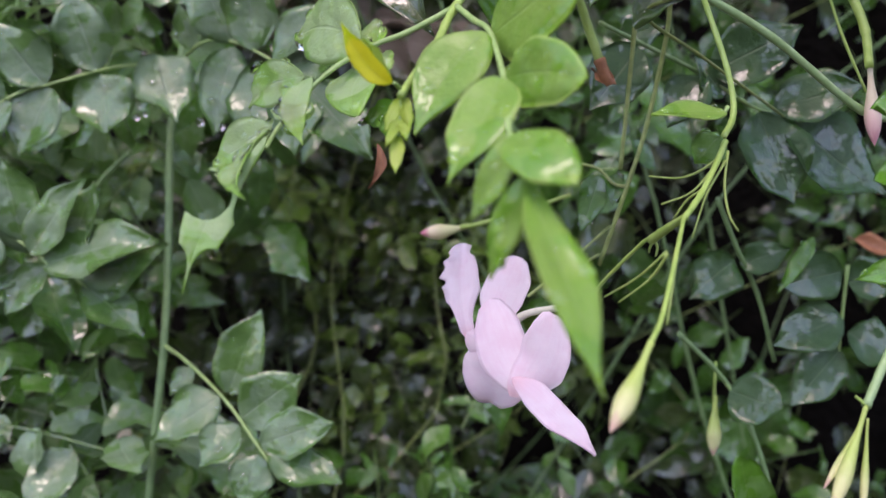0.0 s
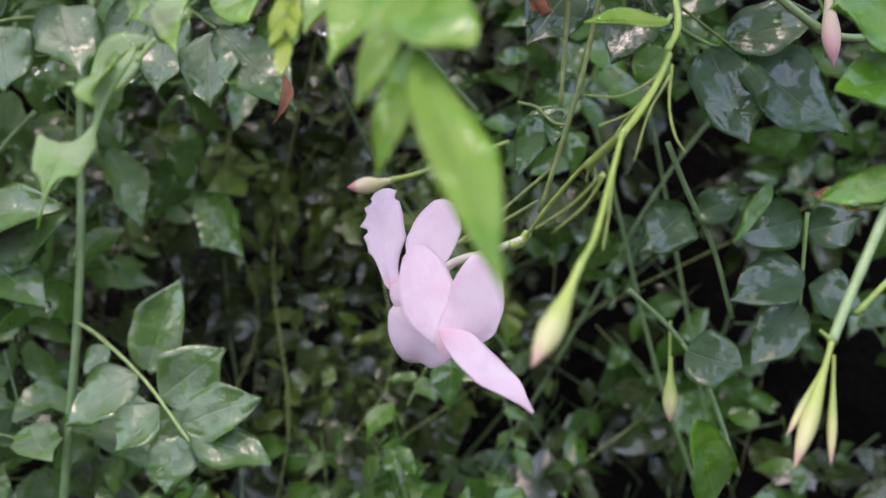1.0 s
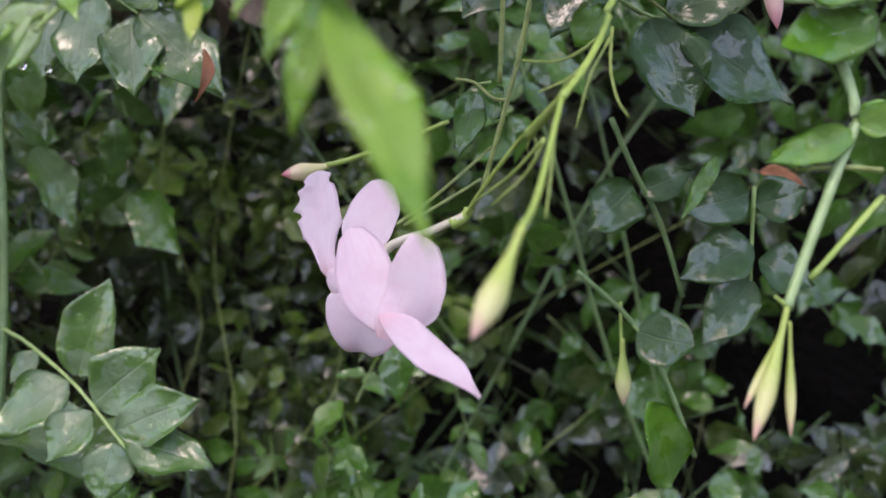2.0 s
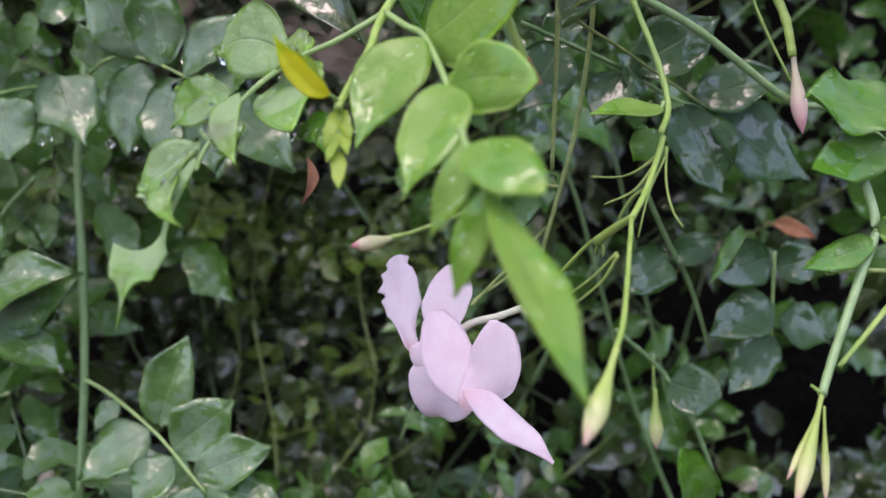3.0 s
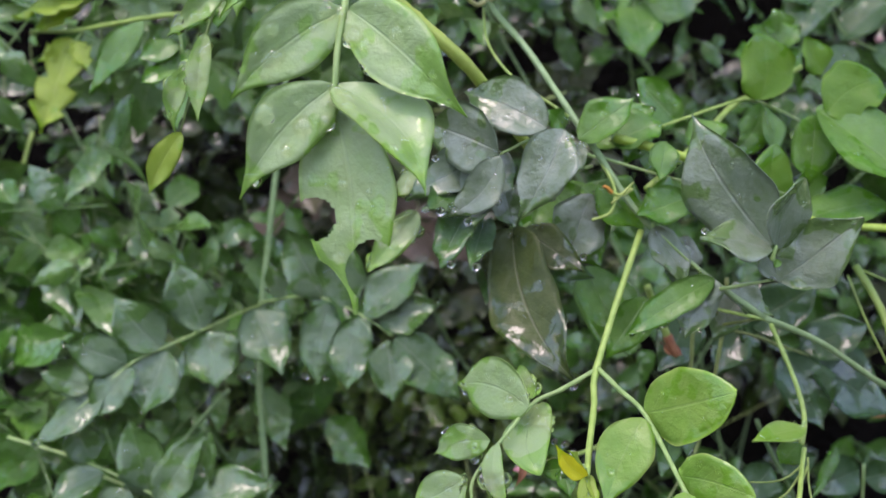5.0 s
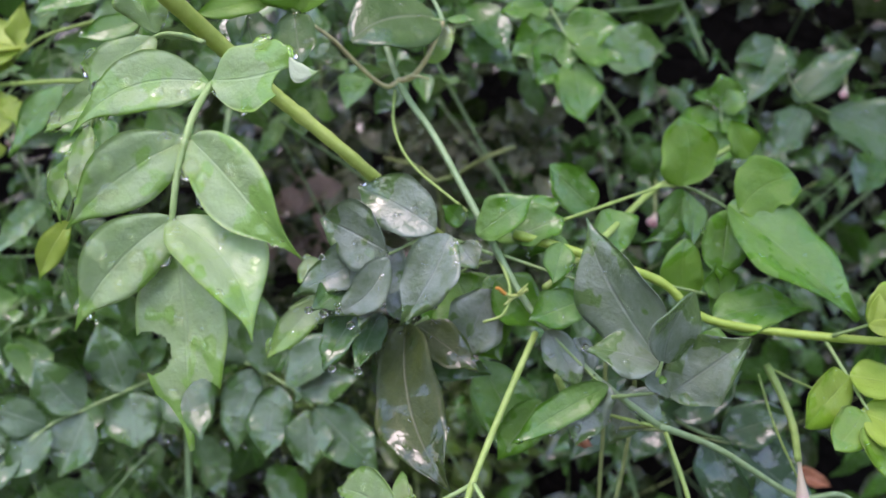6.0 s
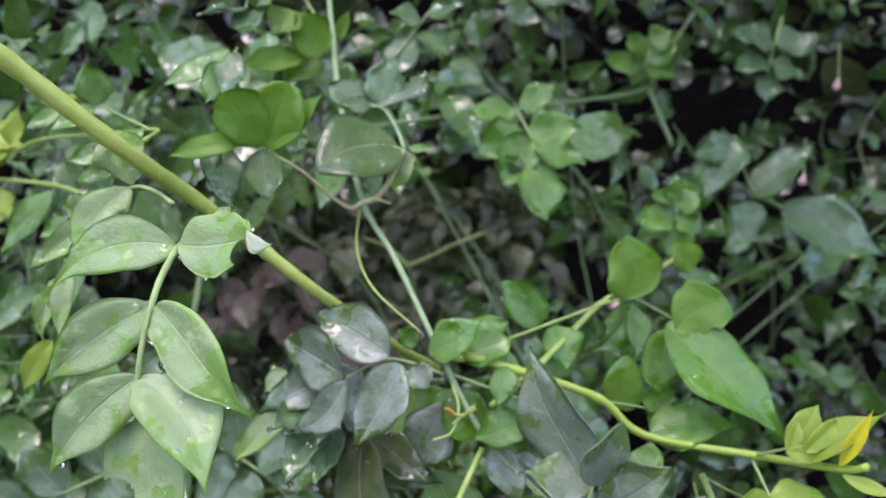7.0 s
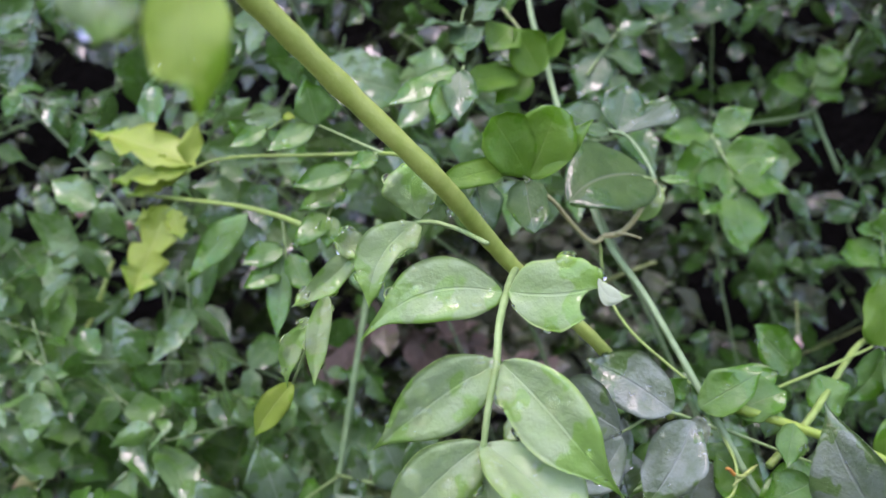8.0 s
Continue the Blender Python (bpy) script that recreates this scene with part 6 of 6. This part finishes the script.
blade = tube(sprig, "leaf", [(0.0212, 0.1650, 1.2664), (0.0223, 0.1640, 1.2640), (0.0323, 0.1620, 1.2527)], 0.4, 0.24, rachis)
leaflet(blade, (0.0207, 0.1640, 1.2653), (0.0272, 0.1630, 1.2525), 0.0078, dark)
leaflet(blade, (0.0330, 0.1620, 1.2533), (0.0117, 0.1600, 1.2425), 0.0071, fresh)
leaflet(blade, (0.0297, 0.1680, 1.2633), (0.0267, 0.1680, 1.2507), 0.0077, dark)
leaflet(blade, (0.0365, 0.1650, 1.2508), (0.0464, 0.1650, 1.2441), 0.0076, dark)
leaflet(blade, (0.0425, 0.1700, 1.2510), (0.0343, 0.1700, 1.2398), 0.0090, dark)

sprig = thing("spent_flower", "withered brown-tipped jasmine flower tube", "spent flower")
tube(sprig, "flower_tube", [(0.0281, 0.1960, 1.2526), (0.0304, 0.1980, 1.2467), (0.0330, 0.1980, 1.2391)], 0.9, 1.0, stem_young)
tube(sprig, "withered_tip", [(0.0328, 0.1980, 1.2397), (0.0342, 0.1980, 1.2359), (0.0351, 0.1980, 1.2345)], 1.3, 0.9, dry)

sprig = thing("dry_leaf", "dry brown leaf caught in the hedge", "dry leaf")
blade = tube(sprig, "leaf", [(0.1265, 0.2990, 1.2043), (0.1300, 0.2990, 1.2029)], 0.4, 0.24, dry_stem)
leaflet(blade, (0.1286, 0.2990, 1.2034), (0.1414, 0.2970, 1.1981), 0.0063, dry, fold=0.8)

sprig = thing("dry_leaf", "dry rust-brown leaf under the dark leaves", "dry leaf")
blade = tube(sprig, "leaf", [(0.0314, 0.1990, 1.2381), (0.0325, 0.1990, 1.2370)], 0.4, 0.24, dry_stem)
leaflet(blade, (0.0321, 0.1990, 1.2371), (0.0364, 0.1980, 1.2345), 0.0031, dry, fold=0.5)

sprig = thing("flower_bud", "small pink jasmine bud deep in the hedge", "flower bud", "hedge buds")
tube(sprig, "stalk", [(-0.1992, 0.4080, 1.3707), (-0.1979, 0.4030, 1.3623), (-0.1971, 0.4000, 1.3543)], 0.4, 0.35, twig)
bud(sprig, (-0.1971, 0.4000, 1.3543), (-0.1978, 0.3980, 1.3486), 0.0058, "pink")

sprig = thing("flower_bud", "small pink jasmine bud deep in the hedge", "flower bud", "hedge buds")
tube(sprig, "stalk", [(-0.1867, 0.4080, 1.3850), (-0.1856, 0.4030, 1.3764), (-0.1848, 0.4000, 1.3683)], 0.4, 0.35, twig)
bud(sprig, (-0.1848, 0.4000, 1.3683), (-0.1857, 0.3980, 1.3624), 0.0058, "pink")

sprig = thing("flower_bud", "small pink jasmine bud deep in the hedge", "flower bud", "hedge buds")
tube(sprig, "stalk", [(-0.0348, 0.3380, 1.3632), (-0.0349, 0.3330, 1.3555), (-0.0350, 0.3300, 1.3482)], 0.4, 0.35, twig)
bud(sprig, (-0.0350, 0.3300, 1.3482), (-0.0362, 0.3280, 1.3430), 0.0033, "pink")

sprig = thing("flower_bud", "small pink jasmine bud deep in the hedge", "flower bud", "hedge buds")
tube(sprig, "stalk", [(0.1763, 0.3380, 1.3622), (0.1732, 0.3330, 1.3543), (0.1713, 0.3300, 1.3468)], 0.4, 0.35, twig)
bud(sprig, (0.1713, 0.3300, 1.3468), (0.1688, 0.3280, 1.3415), 0.0034, "pink")

sprig = thing("flower_bud", "small pink jasmine bud deep in the hedge", "flower bud", "hedge buds")
tube(sprig, "stalk", [(0.1981, 0.3480, 1.4052), (0.1948, 0.3430, 1.3965), (0.1928, 0.3400, 1.3885)], 0.4, 0.35, twig)
bud(sprig, (0.1928, 0.3400, 1.3885), (0.1901, 0.3380, 1.3828), 0.0035, "pink")

sprig = thing("flower_bud", "small pink jasmine bud deep in the hedge", "flower bud", "hedge buds")
tube(sprig, "stalk", [(0.0871, 0.3080, 1.3101), (0.0852, 0.3030, 1.3036), (0.0840, 0.3000, 1.2972)], 0.4, 0.35, twig)
bud(sprig, (0.0840, 0.3000, 1.2972), (0.0820, 0.2980, 1.2926), 0.0050, "pink")

sprig = thing("flower_bud", "small pink jasmine bud deep in the hedge", "flower bud", "hedge buds")
tube(sprig, "stalk", [(-0.1763, 0.4080, 1.3666), (-0.1758, 0.4030, 1.3576), (-0.1756, 0.4000, 1.3493)], 0.4, 0.35, twig)
bud(sprig, (-0.1756, 0.4000, 1.3493), (-0.1768, 0.3980, 1.3434), 0.0058, "pink")
DROPS.append((Vector((-0.0253, 0.1600, 1.2826)), Vector((0.0, -0.9, -0.3)), 0.00080))
DROPS.append((Vector((-0.0283, 0.1580, 1.2719)), Vector((0.0, -0.9, -0.3)), 0.00090))
DROPS.append((Vector((-0.0252, 0.1580, 1.2712)), Vector((0.0, -0.9, -0.3)), 0.00100))
DROPS.append((Vector((-0.0223, 0.1580, 1.2715)), Vector((0.0, -0.9, -0.3)), 0.00070))
DROPS.append((Vector((-0.0199, 0.1560, 1.2686)), Vector((0.0, -0.9, -0.3)), 0.00090))
DROPS.append((Vector((-0.0239, 0.1560, 1.2602)), Vector((0.0, -0.9, -0.3)), 0.00090))
DROPS.append((Vector((-0.0188, 0.1560, 1.2594)), Vector((0.0, -0.9, -0.3)), 0.00100))
DROPS.append((Vector((-0.0097, 0.1680, 1.2659)), Vector((0.0, -0.9, -0.3)), 0.00060))
DROPS.append((Vector((-0.0089, 0.1630, 1.2503)), Vector((0.0, -0.9, -0.3)), 0.00080))
DROPS.append((Vector((0.0055, 0.1650, 1.2601)), Vector((0.0, -0.9, -0.3)), 0.00090))
DROPS.append((Vector((0.0367, 0.1480, 1.2716)), Vector((0.0, -0.9, -0.3)), 0.00050))
DROPS.append((Vector((0.0244, 0.1420, 1.2631)), Vector((0.0, -0.9, -0.3)), 0.00080))
DROPS.append((Vector((0.0004, 0.1600, 1.2332)), Vector((0.0, -0.9, -0.3)), 0.00100))
DROPS.append((Vector((-0.0030, 0.1600, 1.2389)), Vector((0.0, -0.9, -0.3)), 0.00070))
DROPS.append((Vector((-0.0040, 0.1600, 1.2437)), Vector((0.0, -0.9, -0.3)), 0.00050))
DROPS.append((Vector((-0.0775, 0.2450, 1.2342)), Vector((0.0, -0.9, -0.3)), 0.00100))
DROPS.append((Vector((-0.0754, 0.2450, 1.2349)), Vector((0.0, -0.9, -0.3)), 0.00080))
DROPS.append((Vector((-0.0608, 0.2430, 1.2327)), Vector((0.0, -0.9, -0.3)), 0.00120))
DROPS.append((Vector((-0.0553, 0.2430, 1.2315)), Vector((0.0, -0.9, -0.3)), 0.00090))
DROPS.append((Vector((-0.0043, 0.1500, 1.2231)), Vector((0.0, -0.9, -0.3)), 0.00090))
DROPS.append((Vector((-0.0064, 0.1500, 1.2238)), Vector((0.0, -0.9, -0.3)), 0.00070))
DROPS.append((Vector((-0.0028, 0.1500, 1.2214)), Vector((0.0, -0.9, -0.3)), 0.00080))


sprig = thing("forked_twig", "bare thin olive twig with a fork inside the hedge", "twig")
tube(sprig, "twig", [(0.0060, 0.3033, 1.3120), (0.0146, 0.3133, 1.3154), (0.0250, 0.3049, 1.3201), (0.0356, 0.3064, 1.3238)], 0.8, 0.7, twig)
tube(sprig, "twig", [(0.0060, 0.3033, 1.3120), (0.0082, 0.3133, 1.3058), (0.0095, 0.3233, 1.2926)], 0.6, 0.5, twig)
tube(sprig, "twig", [(0.0060, 0.3033, 1.3120), (-0.0005, 0.3133, 1.3191), (-0.0117, 0.3333, 1.3250)], 0.6, 0.5, twig)


# ---- hedge behind: uncounted leaves and twigs ----
# gaps through the outer leaves: x, z, radius
HOLES = [(-0.192, 1.356, 0.022), (-0.101, 1.314, 0.024), (-0.011, 1.259, 0.022), (0.035, 1.345, 0.016), (0.177, 1.278, 0.022), (-0.071, 1.352, 0.014),
         (-0.136, 1.301, 0.012), (-0.043, 1.172, 0.040), (-0.020, 1.215, 0.026), (-0.041, 1.415, 0.012), (0.192, 1.385, 0.046), (0.10, 1.335, 0.014),
         (-0.030, 1.330, 0.013), (0.147, 1.199, 0.020), (0.140, 1.140, 0.042), (0.090, 1.120, 0.030),
         (0.108, 1.322, 0.014), (0.004, 1.318, 0.026), (0.040, 1.316, 0.026), (0.115, 1.170, 0.026),
         (-0.166, 1.342, 0.011), (-0.186, 1.349, 0.011), (-0.157, 1.353, 0.009), (-0.175, 1.361, 0.009), (-0.180, 1.356, 0.009), (-0.202, 1.365, 0.009),
         (-0.156, 1.323, 0.009), (-0.161, 1.306, 0.009), (-0.171, 1.289, 0.009), (-0.177, 1.268, 0.009)]


def in_hole(p):
    return p.y < 0.41 and any((p.x - x) ** 2 + (p.z - z) ** 2 < r * r for x, z, r in HOLES)


def hedge_leaves(count, xs, ys, zs, seed, size, mat=hedge_leaf, label="dense dark green wet jasmine hedge foliage"):
    """Compound leaves at random in a box: stalk and five to nine leaflets each."""
    rng = random.Random(seed)
    verts, faces, uvs = [], [], []
    along, side = 7, 2
    made = 0
    while made < count:
        c = Vector((rng.uniform(*xs), rng.uniform(*ys), rng.uniform(*zs)))
        made += 1
        d = Vector((rng.gauss(0, 0.9), rng.uniform(-0.6, 0.2), rng.uniform(-1.0, 0.35))).normalized()
        if in_hole(c) or in_hole(c + 0.035 * d) or in_hole(c + 0.06 * d):
            continue
        n = Vector((rng.gauss(0, 0.6), -1.0, rng.uniform(-0.2, 1.3)))
        n = (n - n.dot(d) * d).normalized()
        r = d.cross(n)
        scale = size * rng.uniform(0.55, 1.3)
        flat = rng.random() < 0.6
        pairs = rng.choice((1, 2, 2, 3, 3))
        stalk = (0.7 + 0.62 * pairs) * scale
        arc = rng.uniform(-0.25, 0.25)
        lets = []
        for j in range(pairs):
            for hand in (-1, 1):
                if rng.random() < 0.14:
                    continue
                f = (j + 0.6 + rng.uniform(-0.15, 0.15)) / (pairs + 0.2)
                a = radians(rng.uniform(32, 84))
                lets.append((f, hand * math.sin(a), math.cos(a), scale * rng.uniform(0.6, 1.15) * (0.8 + 0.3 * f)))
        lets.append((1.0, rng.uniform(-0.35, 0.35), 1.0, scale * rng.uniform(1.0, 1.5)))
        for f, sx, sy, ln in lets:
            b = c + d * (f * stalk) - n * (0.10 * stalk * f * f) + r * (arc * stalk * f * f)
            ax = (d * sy + r * (sx + arc) + n * rng.uniform(-0.6, 0.2)).normalized()
            nn = n + Vector((rng.gauss(0, 0.42), rng.gauss(0, 0.42), rng.gauss(0, 0.42)))
            nn = (nn - nn.dot(ax) * ax).normalized()
            rr = ax.cross(nn)
            wd, fold, droop = ln * rng.uniform(0.42, 0.72), rng.uniform(0.05, 0.6), rng.uniform(-0.05, 0.4)
            twist, ph, wav, hook = rng.gauss(0, 0.5), rng.uniform(0, 6.28), rng.uniform(0.05, 0.32), rng.gauss(0, 0.12)
            first = len(verts)
            for i in range(along + 1):
                s = min(max(i / along, 0.01), 0.99)
                w = max(half_width(s, "ovate" if flat else "broad"), 0.03) * wd / 2
                ct, st = math.cos(twist * s), math.sin(twist * s)
                r2, n2 = rr * ct + nn * st, nn * ct - rr * st
                jag = rng.uniform(0.8, 1.15), rng.uniform(0.8, 1.15)
                for k in range(-side, side + 1):
                    u = k / side
                    h = fold * (math.sqrt(u * u + 0.06) - 0.24) * w + wav * w * abs(u) * math.sin(8 * s + ph + 2 * (u > 0))
                    verts.append(b + ax * (s * ln) + r2 * (u * w * jag[k > 0]) + n2 * h - nn * (droop * ln * s * s) + rr * (hook * ln * s * s))
            wide = 2 * side + 1
            for i in range(along):
                for k in range(2 * side):
                    q = first + i * wide + k
                    faces.append((q, q + 1, q + wide + 1, q + wide))
                    for a, e in ((i, k), (i, k + 1), (i + 1, k + 1), (i + 1, k)):
                        uvs += [0.5 + 0.5 * (e - side) / side, a / along]
        # the stalk, three-sided
        first = len(verts)
        for f in (0.0, 0.5, 1.0):
            m = c + d * (f * stalk) - n * (0.10 * stalk * f * f)
            for k in range(3):
                verts.append(m + 0.0004 * (math.cos(2.1 * k) * r + math.sin(2.1 * k) * n))
        for i in range(2):
            for k in range(3):
                q, e = first + 3 * i + k, first + 3 * i + (k + 1) % 3
                faces.append((q, e, e + 3, q + 3))
                uvs += [0.5, 0.5] * 4
    me = bpy.data.meshes.new("hedge_foliage")
    me.from_pydata(verts, [], faces)
    me.uv_layers.new(name="UVMap").data.foreach_set("uv", uvs)
    me.polygons.foreach_set("use_smooth", [True] * len(me.polygons))
    me.materials.append(mat)
    ob = new("hedge_foliage", me)
    return tagged(ob, label, "hedge foliage", kind="stuff")


hedge_leaves(480, (-0.30, 0.02), (0.275, 0.38), (1.00, 1.55), 3, 0.017)
hedge_leaves(250, (0.02, 0.36), (0.32, 0.42), (1.00, 1.55), 33, 0.018)
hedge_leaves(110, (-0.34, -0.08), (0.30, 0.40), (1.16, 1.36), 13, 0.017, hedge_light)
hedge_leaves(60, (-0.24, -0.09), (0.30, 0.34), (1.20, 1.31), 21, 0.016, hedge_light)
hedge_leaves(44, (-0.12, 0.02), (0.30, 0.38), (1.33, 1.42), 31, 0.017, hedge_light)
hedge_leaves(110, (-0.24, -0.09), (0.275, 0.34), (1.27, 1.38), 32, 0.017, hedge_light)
hedge_leaves(200, (-0.14, 0.05), (0.42, 0.50), (1.05, 1.30), 22, 0.014, hedge_shaded)
hedge_leaves(80, (-0.14, 0.01), (0.43, 0.50), (1.335, 1.43), 34, 0.016, hedge_shaded)
hedge_leaves(170, (0.03, 0.40), (0.41, 0.50), (1.05, 1.50), 35, 0.017)
hedge_leaves(60, (-0.03, 0.05), (0.412, 0.46), (1.13, 1.24), 51, 0.012, hedge_olive)
hedge_leaves(24, (-0.13, -0.03), (0.43, 0.47), (1.05, 1.13), 52, 0.012, hedge_olive)
hedge_leaves(56, (-0.13, -0.01), (0.412, 0.45), (1.19, 1.25), 53, 0.012, hedge_olive)
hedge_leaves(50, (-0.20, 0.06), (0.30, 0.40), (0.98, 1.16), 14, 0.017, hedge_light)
# inner leaves, coloured dark in place of the shade among them
hedge_leaves(700, (-0.40, 0.45), (0.40, 0.56), (0.90, 1.65), 5, 0.021, hedge_shaded)
hedge_leaves(34, (0.07, 0.17), (0.37, 0.42), (1.26, 1.37), 63, 0.018)
hedge_leaves(80, (-0.05, 0.08), (0.43, 0.455), (1.27, 1.37), 61, 0.017, hedge_dusk, "dull brownish leaves in the shade of the hedge")
hedge_leaves(42, (-0.20, -0.09), (0.265, 0.31), (1.06, 1.17), 62, 0.019, hedge_dull, "dull grey-green wet hedge leaves")
hedge_leaves(44, (-0.30, -0.12), (0.412, 0.44), (1.24, 1.38), 64, 0.019)
hedge_leaves(14, (-0.080, -0.030), (0.37, 0.41), (1.29, 1.33), 41, 0.020, hedge_brown, "dead brown leaves caught inside the hedge")
hedge_leaves(600, (-1.4, 1.4), (0.36, 0.66), (0.15, 1.10), 9, 0.034)
hedge_leaves(260, (-1.4, -0.42), (0.32, 0.66), (1.0, 2.0), 10, 0.034)
hedge_leaves(260, (0.46, 1.4), (0.32, 0.66), (1.0, 2.0), 11, 0.034)
# unseen overhang, added above the view to keep light off the hedge
hedge_leaves(280, (-0.9, -0.02), (0.44, 0.72), (1.62, 2.25), 19, 0.034)
hedge_leaves(420, (0.0, 0.9), (0.22, 0.70), (1.58, 2.25), 20, 0.034)
# more unseen leaves overhead, added to shade the right side
hedge_leaves(260, (0.03, 0.50), (0.02, 0.28), (1.54, 1.80), 24, 0.030)


def hedge_twigs(count, seed, xs, ys, zs, mat, label, lean=0.8, thin=0.0004, thick=0.0010, crook=0.03):
    rng = random.Random(seed)
    bm = bmesh.new()
    for _ in range(count):
        p = Vector((rng.uniform(*xs), rng.uniform(*ys), rng.uniform(*zs)))
        d = Vector((rng.gauss(0, lean), rng.gauss(0, 0.2), 1)).normalized()
        ln = rng.uniform(0.12, 0.4)
        knees = [p + d * ln * f + Vector((rng.gauss(0, crook), rng.gauss(0, crook), rng.gauss(0, crook * 0.4))) * f for f in (0.3, 0.6, 1.0)]
        line = spline([p] + knees, 4)
        r = rng.uniform(thin, thick)
        tube_mesh(bm, line, [r * (1 - 0.4 * k / len(line)) for k in range(len(line))], 5)
    me = bpy.data.meshes.new("hedge_twigs")
    bm.to_mesh(me)
    bm.free()
    me.materials.append(mat)
    tagged(new("hedge_twigs", me), label, "twigs", kind="stuff")


hedge_twigs(55, 4, (-0.40, 0.45), (0.35, 0.6), (0.9, 1.3), stem_mid, "tangle of thin green hedge twigs")
hedge_twigs(12, 8, (-0.13, 0.06), (0.39, 0.47), (0.98, 1.12), twig, "thin olive-brown twigs inside the hedge", 0.9, 0.0003, 0.0006, 0.05)


def rain_drops():
    """All drops in one mesh: flattened beads lying on the leaves."""
    ring, verts, faces = 8, [], []
    for p, n, r in DROPS:
        a = n.orthogonal().normalized()
        b = n.cross(a)
        first = len(verts)
        for h, w in ((-0.12, 0.92), (0.10, 1.0), (0.34, 0.78), (0.50, 0.42)):
            for k in range(ring):
                q = 2 * math.pi * k / ring
                verts.append(p + n * (h * r) + (a * math.cos(q) + b * math.sin(q)) * (w * r))
        verts.append(p + n * (0.56 * r))
        for i in range(3):
            for k in range(ring):
                u, v = first + i * ring + k, first + i * ring + (k + 1) % ring
                faces.append((u, v, v + ring, u + ring))
        faces += [(first + 3 * ring + k, first + 3 * ring + (k + 1) % ring, first + 4 * ring) for k in range(ring)]
        faces.append(tuple(first + k for k in range(ring))[::-1])
    me = bpy.data.meshes.new("rain_drops")
    me.from_pydata(verts, [], faces)
    me.polygons.foreach_set("use_smooth", [True] * len(me.polygons))
    me.materials.append(water)
    beads = tagged(new("rain_drops", me), "clear rain drops lying on the leaves", "water drops", kind="stuff")
    beads.visible_shadow = False


rain_drops()


# ---- ground, the near-black shade sheet behind the hedge and an added wall ----
def slab(name, lo, hi, mat, label):
    bm = bmesh.new()
    bmesh.ops.create_cube(bm, size=1.0)
    for v in bm.verts:
        v.co = Vector([lo[i] + (v.co[i] + 0.5) * (hi[i] - lo[i]) for i in range(3)])
    me = bpy.data.meshes.new(name)
    bm.to_mesh(me)
    bm.free()
    me.materials.append(mat)
    return tagged(new(name, me), label, name.split("_")[0], kind="structure")


slab("ground", (-60, -60, -0.3), (60, 60, 0.0), soil, "damp dark garden soil")
# added sheet; its black colour takes the place of shade in the gaps
slab("fence_north", (-3.0, 0.72, 0.0), (3.0, 0.78, 2.2), gap_shade, "added near-black sheet standing in for shade in the hedge")
# unseen wall, added to bounce light and be mirrored in the wet leaves
slab("wall_south", (-9.0, -5.25, 0.0), (9.0, -5.0, 1.7), wall_coat, "added unseen pale wall that bounces light onto the hedge")
